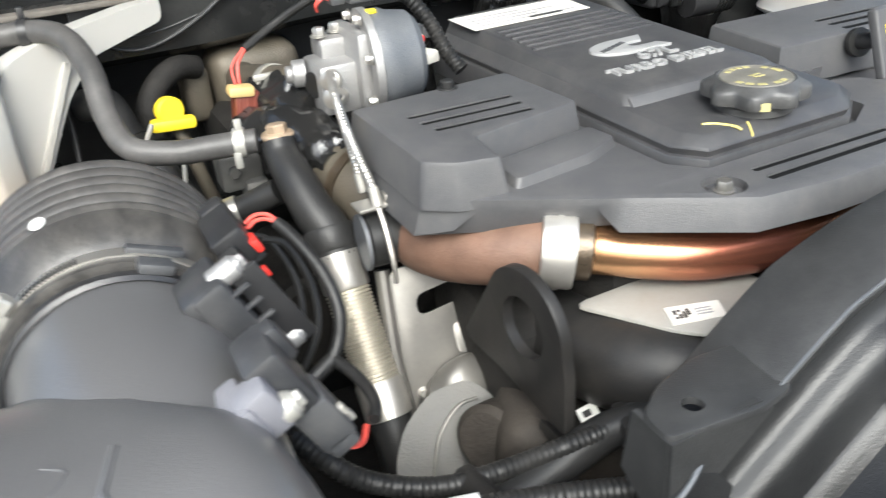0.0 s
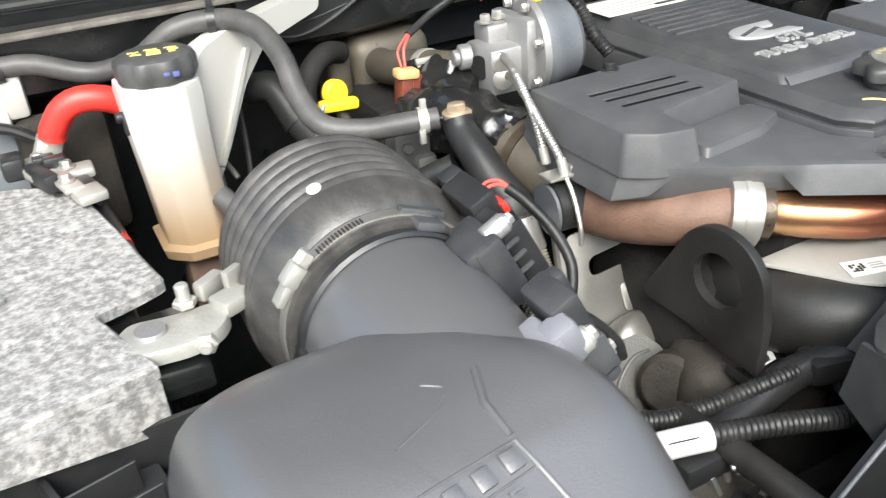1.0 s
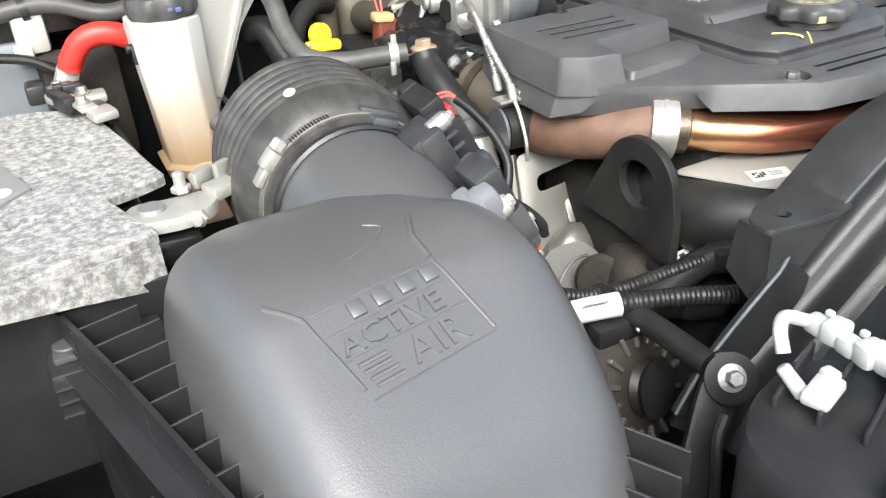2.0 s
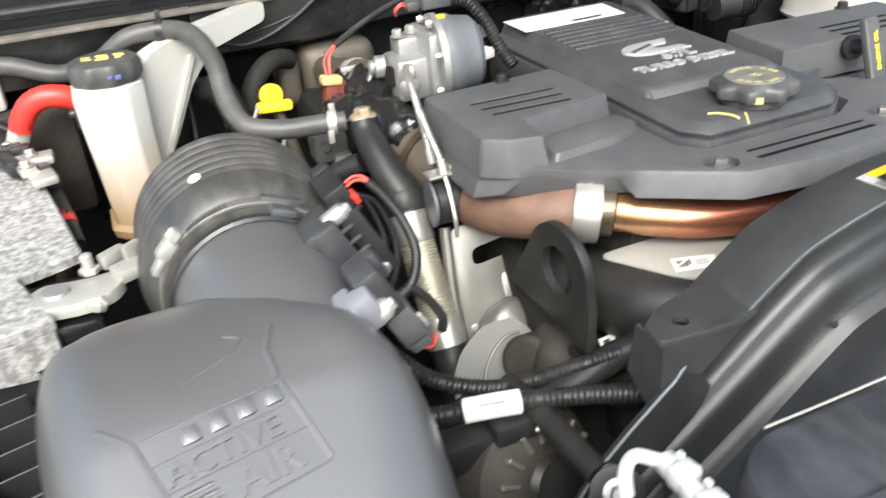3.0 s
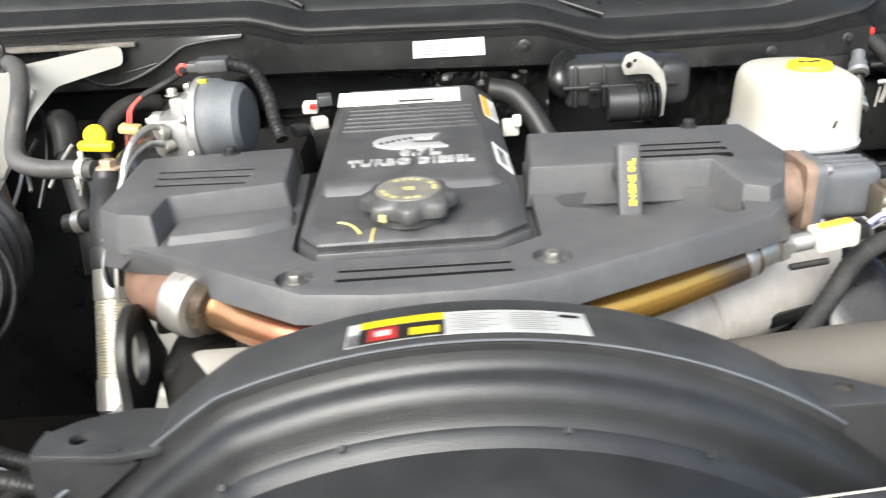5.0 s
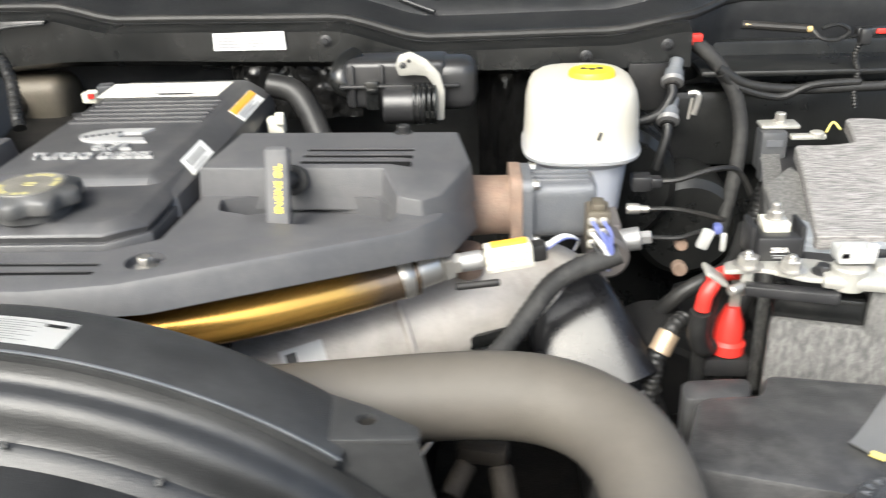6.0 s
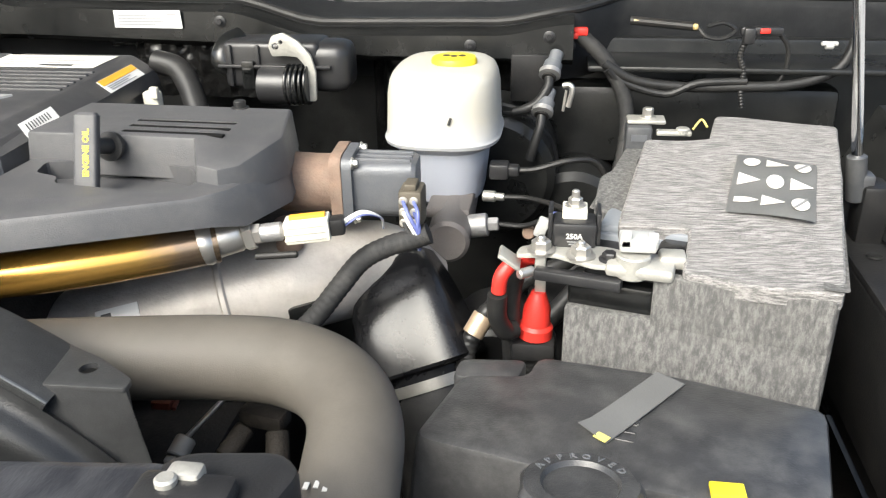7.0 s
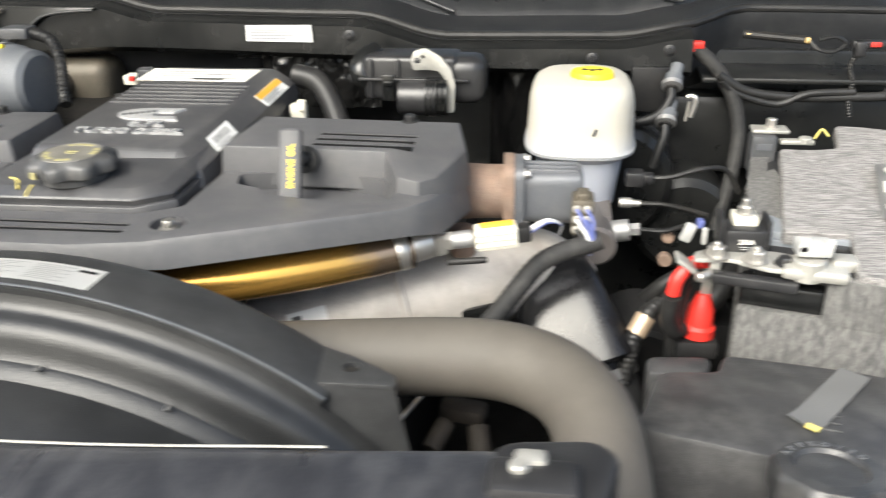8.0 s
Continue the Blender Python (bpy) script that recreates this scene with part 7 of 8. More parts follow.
part("clamp", joined(rbox((-0.690, 0.455, 1.278), (0.034, 0.05, 0.012), 0.003, Matrix.Rotation(radians(20), 3, "Z")), rbox((-0.665, 0.430, 1.276), (0.04, 0.026, 0.010), 0.003), rbox((-0.678, 0.474, 1.289), (0.024, 0.02, 0.026), 0.004, Matrix.Rotation(radians(25), 3, "Y"))), M_LEAD, pc)
part("link_plate", joined(rbox((-0.672, 0.400, 1.279), (0.018, 0.05, 0.005), 0.0015, Matrix.Rotation(radians(12), 3, "Z")), rbox((-0.657, 0.372, 1.274), (0.026, 0.03, 0.010), 0.003, Matrix.Rotation(radians(12), 3, "Z"))), M_LEAD, pc)
part("insulator", joined(rbox((-0.690, 0.425, 1.279), (0.014, 0.05, 0.018), 0.003, Matrix.Rotation(radians(18), 3, "Z")), rbox((-0.655, 0.405, 1.268), (0.012, 0.07, 0.016), 0.003, Matrix.Rotation(radians(14), 3, "Z")), rbox((-0.676, 0.437, 1.288), (0.020, 0.012, 0.010), 0.002)), M_PLASTIC, pc)
part("fuse_body", joined(rbox((-0.712, 0.462, 1.283), (0.02, 0.03, 0.022), 0.004), rbox((-0.685, 0.448, 1.288), (0.02, 0.012, 0.008), 0.002)), M_PLASTIC, pc)
for p in ((-0.69, 0.458, 1.285), (-0.668, 0.43, 1.282), (-0.672, 0.395, 1.282)):
    part("bolt", hexbolt(p, (0, 0, 1), 0.0055, 0.006, 1.5), M_STEEL, pc)
rc = thing("red_battery_cable", (-0.66, 0.45, 1.3), "bright red corrugated battery cable sleeve", "cable")
part("sleeve", tube([V(-0.672, 0.468, 1.300), V(-0.668, 0.466, 1.310), V(-0.655, 0.461, 1.327), V(-0.638, 0.457, 1.334), V(-0.618, 0.455, 1.331), V(-0.60, 0.46, 1.32)], 0.013, 16, ribs=0.0004, pitch=0.009), M_RED, rc)
part("lower_cable", tube([V(-0.668, 0.415, 1.270), V(-0.652, 0.385, 1.250), V(-0.645, 0.345, 1.236), V(-0.640, 0.31, 1.22)], 0.0085, 12), M_LOOM, rc, "black corrugated cable")
part("red_end", tube([V(-0.647, 0.355, 1.2385), V(-0.6435, 0.335, 1.232)], 0.0092, 12), M_RED, rc)
wb = thing("washer_bottle_neck", (-0.71, 0.53, 1.25), "blue-grey plastic box behind the battery", "bottle")
part("box", rbox((-0.735, 0.545, 1.275), (0.08, 0.04, 0.10), 0.008), M_BLUEGREY, wb)
part("post", joined(rbox((-0.70, 0.522, 1.335), (0.035, 0.02, 0.05), 0.006), rbox((-0.712, 0.518, 1.312), (0.02, 0.018, 0.02), 0.004)), M_ARM, wb, "milky clip post")
part("dark_wire", tube([V(-0.80, 0.5, 1.315), V(-0.75, 0.498, 1.318), V(-0.71, 0.495, 1.31), V(-0.685, 0.49, 1.295)], 0.0055, 10), M_LOOM, wb)
part("dusty_side", rbox((-0.66, 0.52, 1.24), (0.09, 0.03, 0.14), 0.02), M_CASTDUST, wb)
tr = thing("thin_metal_lines", (-0.48, 0.45, 1.2), "thin bent metal lines behind the hoses", "line")
for k, pts in enumerate(([V(-0.51, 0.50, 1.30), V(-0.50, 0.495, 1.315), V(-0.488, 0.49, 1.305), V(-0.49, 0.47, 1.25), V(-0.50, 0.44, 1.20)], [V(-0.53, 0.47, 1.30), V(-0.52, 0.48, 1.27), V(-0.525, 0.46, 1.23), V(-0.53, 0.42, 1.20)], [V(-0.50, 0.48, 1.28), V(-0.52, 0.48, 1.25), V(-0.51, 0.45, 1.22)])):
    part("line", tube(pts, 0.003, 8), M_STEEL if k else M_EYE, tr)
part("hose_end", tube([V(-0.545, 0.37, 1.24), V(-0.53, 0.34, 1.225), V(-0.51, 0.32, 1.215)], 0.011, 12), M_HOSE, tr)
part("clamp", band((-0.522, 0.33, 1.22), (0.02, -0.02, -0.01), 0.0115, 0.008), M_STEEL, tr)

# ---- brake fluid reservoir and master cylinder ----
res = thing("brake_fluid_reservoir", (0.462, 0.36, 1.185), "milky translucent brake fluid reservoir", "fluid reservoir")


def res_ring(z, hx, hy, cx=0.455, cy=0.404, e=3.2):
    """A plump rounded outline at height z."""
    out = []
    for i in range(48):
        a = 2 * math.pi * i / 48
        c, s = math.cos(a), math.sin(a)
        k = (abs(c) ** e + abs(s) ** e) ** (-1 / e)
        out.append((cx + hx * k * c, cy + hy * k * s * (1.0 if s < 0 else 1.08), z))
    return out


part("body", loft([res_ring(1.1820, 0.040, 0.056), res_ring(1.1870, 0.046, 0.062), res_ring(1.2450, 0.053, 0.067), res_ring(1.2500, 0.061, 0.072), res_ring(1.2535, 0.0665, 0.077), res_ring(1.2575, 0.0675, 0.078), res_ring(1.2615, 0.065, 0.076),
                   res_ring(1.2890, 0.0635, 0.075), res_ring(1.3090, 0.0625, 0.075), res_ring(1.3215, 0.060, 0.0735), res_ring(1.3285, 0.0565, 0.071), res_ring(1.3325, 0.050, 0.066), res_ring(1.3345, 0.040, 0.056), res_ring(1.3355, 0.02, 0.03)]), M_RES, res)
part("neck", lathe([(0.022, 0), (0.021, 0.012)], Matrix.Translation((0.466, 0.402, 1.317)), 28), M_RES, res)
yc2 = part("cap", lathe([(0.022, 0), (0.0255, 0.001), (0.0262, 0.004), (0.0262, 0.013), (0.0245, 0.0165), (0.008, 0.0172)], Matrix.Translation((0.466, 0.402, 1.325)), 40), M_YELLOW, res, "bright yellow screw cap")
for k in range(3):
    part("print_mark", lathe([(0.0042, 0), (0.0042, 0.0005)], Matrix.Translation((0.457 + 0.009 * k, 0.404 - 0.003 * (k % 2), 1.3423)), 12), M_INK, yc2)
part("float_mark", rbox((0.470, 0.3272, 1.287), (0.003, 0.001, 0.009), 0.0004, Matrix.Rotation(radians(20), 3, "Y")), M_INK, res)
mc = thing("master_cylinder", (0.48, 0.3, 1.14), "grey cast master cylinder with line fittings", "master cylinder")
part("bore", joined(cyl((0.476, 0.255, 1.176), (0.468, 0.45, 1.170), 0.0235, seg=32, bevel=0.004), rbox((0.470, 0.34, 1.190), (0.05, 0.08, 0.012), 0.004)), M_MASTER, mc)
part("port", joined(cyl((0.49, 0.30, 1.176), (0.515, 0.300, 1.180), 0.013), cyl((0.515, 0.300, 1.180), (0.527, 0.300, 1.181), 0.008, seg=6)), M_ALU, mc)
part("level_switch", joined(rbox((0.522, 0.362, 1.222), (0.022, 0.022, 0.018), 0.003), rbox((0.538, 0.362, 1.222), (0.014, 0.016, 0.012), 0.003)), M_PLASTIC, mc)
part("fitting", joined(cyl((0.505, 0.345, 1.196), (0.520, 0.344, 1.196), 0.0065), cyl((0.518, 0.344, 1.196), (0.530, 0.343, 1.196), 0.0045)), M_STEEL, mc)
part("line", tube([V(0.526, 0.300, 1.181), V(0.555, 0.296, 1.182), V(0.58, 0.285, 1.195), V(0.592, 0.26, 1.2)], 0.003, 8), M_DARK, mc)
part("line", tube([V(0.528, 0.343, 1.196), V(0.555, 0.338, 1.198), V(0.580, 0.320, 1.200), V(0.60, 0.29, 1.205)], 0.003, 8), M_EYE, mc)
part("switch_wire", tube([V(0.545, 0.362, 1.222), V(0.565, 0.36, 1.225), V(0.60, 0.365, 1.234), V(0.63, 0.375, 1.23), V(0.65, 0.38, 1.20)], 0.0035, 8), M_LOOM, mc)
part("blue_tie", rbox((0.588, 0.268, 1.205), (0.008, 0.012, 0.010), 0.002), M_BLUEWIRE, mc)
part("clip", joined(rbox((0.575, 0.262, 1.196), (0.012, 0.008, 0.022), 0.002, Matrix.Rotation(radians(20), 3, "Y")), rbox((0.592, 0.256, 1.195), (0.006, 0.006, 0.02), 0.002)), M_WHITEPL, mc, "white plastic line clip")

lines = thing("brake_line_fittings", (0.57, 0.48, 1.2), "grey metal brake line couplings on the firewall", "brake line")
for c in (V(0.573, 0.492, 1.303), V(0.566, 0.466, 1.262)):
    part("coupling", joined(cyl(c, c + V(0.004, 0.012, 0.010), 0.0115), cyl(c + V(0.004, 0.012, 0.010), c + V(0.008, 0.022, 0.022), 0.0085)), M_ACT, lines)
    part("ring", lathe([(0.0085, -0.004), (0.0135, -0.003), (0.0135, 0.003), (0.0085, 0.004)], frame_at(c, (-0.1, -0.75, -0.65)), 28), M_ALU, lines, "pale coupling ring")
    part("inner_sleeve", cyl(c + V(-0.0005, -0.003, -0.003), c + V(-0.001, -0.0055, -0.005), 0.009), M_EYE, lines)
part("hose", tube([V(0.5725, 0.488, 1.299), V(0.571, 0.480, 1.288), V(0.560, 0.472, 1.272), V(0.545, 0.468, 1.264), V(0.53, 0.468, 1.26)], 0.006, 12), M_RUBBER, lines)
part("hose", tube([V(0.5655, 0.462, 1.258), V(0.564, 0.455, 1.245), V(0.558, 0.45, 1.225), V(0.553, 0.45, 1.205)], 0.006, 12), M_RUBBER, lines)
part("spring_clip", joined(tube([V(0.590, 0.470, 1.294), V(0.598, 0.468, 1.295), V(0.601, 0.467, 1.288), V(0.597, 0.468, 1.268)], 0.0034, 8), tube([V(0.594, 0.470, 1.288), V(0.591, 0.470, 1.262)], 0.0018, 8)), M_STEEL, lines)
part("bracket", rbox((0.548, 0.52, 1.29), (0.05, 0.006, 0.06), 0.002), M_DARK, lines)
part("support_arm", rbox((0.53, 0.47, 1.258), (0.04, 0.004, 0.006), 0.001), M_DARK, lines)

# ---- driver battery ----
BR = Matrix(((-0.9723, 0.2337, 0, 0.813), (0.2337, 0.9723, 0, 0.078), (0, 0, 1, 0), (0, 0, 0, 1)))   # a to the inside, b back
BT = BR @ Matrix(((-1, 0, 0, 0), (0, 1, 0, 0), (0, 0, 1, 0), (0, 0, 0, 1)))


def bp(a, b, z):
    return BR @ V(a, b, z)


BROT = BR.to_3x3() @ Matrix(((-1, 0, 0), (0, 1, 0), (0, 0, 1)))
b2 = thing("wrapped_battery", (0.75, 0.25, 1.05), "car battery in a streaked grey felt heat wrap", "battery")
part("case", rbox(bp(0.105, 0.175, 1.145), (0.20, 0.345, 0.17), 0.008, BROT), M_PLASTIC, b2, "black battery case")


def pts_of(l):
    return [(bp(a, b, 0).x, bp(a, b, 0).y) for a, b in l]


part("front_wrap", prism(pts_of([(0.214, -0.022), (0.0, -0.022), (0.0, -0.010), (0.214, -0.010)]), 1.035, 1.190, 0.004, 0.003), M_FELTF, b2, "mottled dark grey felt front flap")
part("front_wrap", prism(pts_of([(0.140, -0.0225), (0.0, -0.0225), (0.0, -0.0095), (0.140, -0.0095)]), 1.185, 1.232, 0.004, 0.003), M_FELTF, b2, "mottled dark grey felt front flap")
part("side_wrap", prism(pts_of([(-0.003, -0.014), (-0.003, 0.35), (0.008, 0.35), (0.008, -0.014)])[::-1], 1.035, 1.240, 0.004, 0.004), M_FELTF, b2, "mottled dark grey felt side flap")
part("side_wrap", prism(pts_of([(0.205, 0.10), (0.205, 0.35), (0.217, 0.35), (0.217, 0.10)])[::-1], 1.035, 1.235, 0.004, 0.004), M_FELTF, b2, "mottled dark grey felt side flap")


def sag(x, y):
    r = V(x, y, 0) - V(0.813, 0.078, 0)
    b = r.x * 0.2337 + r.y * 0.9723
    return 1.2375 + 0.028 * min(1, max(0, (b + 0.02) / 0.2)) ** 0.8 + 0.0015 * math.sin(50 * x) + 0.001 * math.sin(80 * y)


top = pts_of([(-0.004, -0.018), (0.05, -0.024), (0.118, -0.020), (0.121, 0.048), (0.182, 0.034), (0.184, 0.075), (0.188, 0.17), (0.192, 0.235), (0.128, 0.265), (0.130, 0.352), (0.055, 0.362), (-0.002, 0.345)])
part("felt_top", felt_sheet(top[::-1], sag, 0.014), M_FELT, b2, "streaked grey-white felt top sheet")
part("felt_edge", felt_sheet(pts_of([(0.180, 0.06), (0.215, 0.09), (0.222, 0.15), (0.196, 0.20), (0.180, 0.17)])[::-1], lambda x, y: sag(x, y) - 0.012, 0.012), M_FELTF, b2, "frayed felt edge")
part("grey_lid", joined(rbox(bp(0.158, 0.066, 1.236), (0.085, 0.045, 0.014), 0.004, BROT), rbox(bp(0.158, 0.042, 1.226), (0.085, 0.006, 0.02), 0.002, BROT)), M_BLUEGREY, b2, "blue-grey battery lid showing under the felt")
part("terminal_block", joined(rbox(bp(0.176, 0.0, 1.2), (0.075, 0.03, 0.026), 0.004, BROT), rbox(bp(0.13, 0.035, 1.222), (0.03, 0.06, 0.03), 0.005, BROT)), M_GLOSS, b2)


def on_top(a, b, lift=0.0012):
    p = bp(a, b, 0)
    return V(p.x, p.y, sag(p.x, p.y) + lift)


def top_poly(l, lift, t=0.0006):
    low_ = [on_top(a, b, lift) for a, b in l]
    return loft([low_, [p + V(0, 0, t) for p in low_]])


def top_grid(a0, a1, b0, b1, n, lift):
    """A thin sheet that follows the felt."""
    bm = bmesh.new()
    vs = [[bm.verts.new(on_top(a0 + (a1 - a0) * i / n, b0 + (b1 - b0) * j / n, lift)) for j in range(n + 1)] for i in range(n + 1)]
    for i in range(n):
        for j in range(n):
            bm.faces.new((vs[i][j], vs[i + 1][j], vs[i + 1][j + 1], vs[i][j + 1]))
    bmesh.ops.solidify(bm, geom=list(bm.faces), thickness=-0.0008)
    return bm


pt = part("print_patch", top_grid(0.020, 0.095, 0.080, 0.211, 10, 0.0014), M_PATCH, b2, "dark patch with white hazard symbols")
for r in range(3):
    for c in range(3):
        a, b = 0.080 - 0.0235 * c, 0.185 - 0.040 * r
        shape = "owo wow swo".replace(" ", "")[3 * r + c]
        if shape == "o":
            part("symbol", top_poly([(a + 0.0078 * math.cos(s), b + 0.0125 * math.sin(s)) for s in [2 * math.pi * k / 20 for k in range(20)]], 0.0026), M_PAPER, b2)
        elif shape == "w":
            part("symbol", top_poly([(a + 0.010, b + 0.011), (a - 0.010, b), (a + 0.010, b - 0.011)], 0.0026), M_PAPER, b2)
        else:
            part("symbol", top_poly([(a + 0.010, b + 0.005), (a - 0.002, b + 0.005), (a - 0.011, b), (a - 0.002, b - 0.005), (a + 0.010, b - 0.005)], 0.0026), M_PAPER, b2)
        if c == 2 and shape == "o":
            part("symbol_bar", top_poly([(a + 0.006, b - 0.010), (a + 0.004, b - 0.011), (a - 0.006, b + 0.010), (a - 0.004, b + 0.011)], 0.0036), M_PATCH, b2)

pos = thing("positive_fuse_terminal", (0.63, 0.12, 1.21), "bright positive terminal bar with a black 250 amp fuse", "battery terminal")
part("bar", joined(prism([(0.560, 0.128), (0.556, 0.110), (0.590, 0.114), (0.622, 0.095), (0.665, 0.092), (0.672, 0.112), (0.640, 0.132), (0.600, 0.140)], 1.232, 1.236, 0.001, 0.006), rbox((0.551, 0.118, 1.228), (0.022, 0.022, 0.004), 0.001, Matrix.Rotation(radians(35), 3, "Y")), rbox((0.578, 0.117, 1.222), (0.010, 0.006, 0.026), 0.002)), M_LEAD, pos, "tinned copper bus bar")
part("lead_clamp", joined(rbox((0.662, 0.102, 1.234), (0.056, 0.034, 0.012), 0.004, Matrix.Rotation(radians(-10), 3, "Z")), cyl((0.655, 0.100, 1.226), (0.655, 0.100, 1.246), 0.0145), rbox((0.688, 0.110, 1.238), (0.022, 0.02, 0.012), 0.003)), M_LEAD, pos, "pale lead clamp")
part("white_clip", joined(rbox((0.658, 0.106, 1.2545), (0.030, 0.022, 0.012), 0.002), rbox((0.648, 0.098, 1.260), (0.008, 0.006, 0.014), 0.001), rbox((0.670, 0.100, 1.258), (0.008, 0.006, 0.014), 0.001)), M_WHITEPL, pos, "white plastic clip")
fu = part("fuse_holder", joined(rbox((0.606, 0.143, 1.246), (0.038, 0.030, 0.024), 0.003), rbox((0.585, 0.150, 1.25), (0.004, 0.03, 0.03), 0.001), rbox((0.627, 0.150, 1.25), (0.004, 0.03, 0.03), 0.001)), M_PLASTIC, pos, "black fuse holder")
part("lettering", lettering("250A", 0.0066, 0.0003, frame_at((0.606, 0.1276, 1.2445), (0, -1, 0), (1, 0, 0)), bold=0.0002), M_PAPER, fu, "pale lettering reading 250A")
for k in range(2):
    part("print_line", rbox((0.606, 0.1277, 1.2415 - 0.0022 * k), (0.012 - 0.003 * k, 0.0005, 0.0008), 0), M_GREYINK, fu)
part("fuse_top", rbox((0.606, 0.152, 1.261), (0.022, 0.024, 0.010), 0.002), M_CREAM, pos, "cream fuse body")
part("fuse_bolt", joined(hexbolt((0.606, 0.152, 1.266), (0, 0, 1), 0.0065, 0.007, 1.4), cyl((0.606, 0.152, 1.27), (0.606, 0.152, 1.281), 0.0035)), M_STEEL, pos)
for p in ((0.578, 0.120, 1.236), (0.612, 0.112, 1.236)):
    part("nut", joined(hexbolt(p, (0, 0, 1), 0.0085, 0.009, 1.5), cyl(V(*p), V(*p) + V(0, 0, 0.014), 0.0036)), M_STEEL, pos)
part("black_nut", hexbolt((0.636, 0.106, 1.2365), (0, 0, 1), 0.0065, 0.006, 1.4), M_PLASTIC, pos)
part("under_rail", rbox((0.610, 0.098, 1.221), (0.075, 0.012, 0.010), 0.002, Matrix.Rotation(radians(-13), 3, "Z")), M_PLASTIC, pos)
part("side_stud", cyl((0.572, 0.108, 1.222), (0.560, 0.098, 1.222), 0.0045), M_STEEL, pos)
bo = thing("red_terminal_boot", (0.575, 0.145, 1.12), "red rubber terminal boot on a battery cable", "terminal boot")
part("boot", lathe([(0.0165, 0.0), (0.0165, 0.010), (0.0135, 0.013), (0.0125, 0.030), (0.008, 0.042), (0.0065, 0.046)], frame_at((0.5745, 0.143, 1.137), (0.05, 0.02, 1)), 26), M_RED, bo)
part("blade", rbox((0.578, 0.144, 1.198), (0.010, 0.003, 0.045), 0.001), M_LEAD, bo)
part("cable", tube([V(0.5742, 0.143, 1.139), V(0.572, 0.145, 1.11), V(0.575, 0.16, 1.05), V(0.58, 0.18, 0.98)], 0.0125, 14, ribs=0.001, pitch=0.006), M_LOOM, bo)
part("base", rbox((0.5735, 0.143, 1.126), (0.042, 0.034, 0.02), 0.005), M_DARK, bo)
rc2 = thing("red_taped_cable", (0.55, 0.12, 1.2), "black cables with red taped ends", "cable")
part("red_tape", tube([V(0.551, 0.116, 1.222), V(0.544, 0.112, 1.212), V(0.542, 0.113, 1.197)], 0.0068, 12), M_RED, rc2, "red tape wrap")
part("red_tape", tube([V(0.572, 0.128, 1.226), V(0.562, 0.140, 1.217), V(0.556, 0.142, 1.208)], 0.0072, 12), M_RED, rc2, "red tape wrap")
part("cable", tube([V(0.541, 0.113, 1.194), V(0.541, 0.116, 1.17), V(0.548, 0.122, 1.152), V(0.556, 0.13, 1.15)], 0.009, 12), M_LOOM, rc2)
part("cable", tube([V(0.557, 0.142, 1.210), V(0.552, 0.140, 1.18), V(0.552, 0.14, 1.14), V(0.555, 0.15, 1.08)], 0.009, 12), M_LOOM, rc2)
ct2 = thing("cable_tag", (0.515, 0.13, 1.13), "pale paper tag round a black cable", "cable tag")
part("cable", tube([V(0.503, 0.13, 1.07), V(0.513, 0.146, 1.125), V(0.526, 0.158, 1.148), V(0.54, 0.17, 1.155)], 0.009, 14, ribs=0.001, pitch=0.006), M_LOOM, ct2)
part("tag", tube([V(0.515, 0.148, 1.130), V(0.525, 0.157, 1.1465)], 0.0105, 16), M_BRASS, ct2, "printed tan paper wrap")
ns = thing("negative_sensor_clamp", (0.70, 0.43, 1.24), "grey battery sensor with a zinc bolt", "battery sensor")
part("body", joined(rbox((0.680, 0.428, 1.236), (0.030, 0.03, 0.050), 0.004), rbox((0.674, 0.408, 1.218), (0.020, 0.02, 0.026), 0.003)), M_GREYCONN, ns)
part("plug_lock", rbox((0.674, 0.3975, 1.212), (0.010, 0.003, 0.006), 0.001), M_RED, ns)
part("print_line", rbox((0.680, 0.4125, 1.248), (0.018, 0.0008, 0.008), 0), M_MOTOR, ns)
part("strap", joined(rbox((0.688, 0.435, 1.264), (0.044, 0.026, 0.005), 0.002), rbox((0.720, 0.425, 1.252), (0.04, 0.012, 0.006), 0.002), cyl((0.730, 0.425, 1.25), (0.730, 0.425, 1.258), 0.008)), M_LEAD, ns)
part("bolt", hexbolt((0.690, 0.437, 1.2665), (0, 0, 1), 0.0065, 0.010, 1.4), M_STEEL, ns)
part("green_wire", tube([V(0.742, 0.43, 1.255), V(0.752, 0.44, 1.264), V(0.758, 0.43, 1.258)], 0.0013, 8), M_YPAINT, ns)
part("cable", tube([V(0.69, 0.42, 1.22), V(0.675, 0.41, 1.19), V(0.66, 0.39, 1.14), V(0.65, 0.36, 1.06)], 0.012, 14, ribs=0.0014, pitch=0.006), M_LOOM, ns)

# ---- power distribution box, cap and tape ----
pd = thing("power_distribution_box", (0.65, -0.06, 1.0), "satin black fuse box lid with a rounded edge", "fuse box")
lo = [(0.487, -0.072), (0.62, -0.105), (0.745, -0.125), (0.778, -0.11), (0.803, 0.004), (0.69, 0.040), (0.575, 0.057), (0.568, 0.026), (0.516, 0.022)]
part("lid", prism(lo, 1.10, 1.1735, 0.006, 0.012, 0.006), M_FUSE, pd)
part("latch_ear", prism([(0.512, 0.022), (0.566, 0.024), (0.572, 0.055), (0.515, 0.050)], 1.12, 1.166, 0.004, 0.008), M_FUSE, pd)
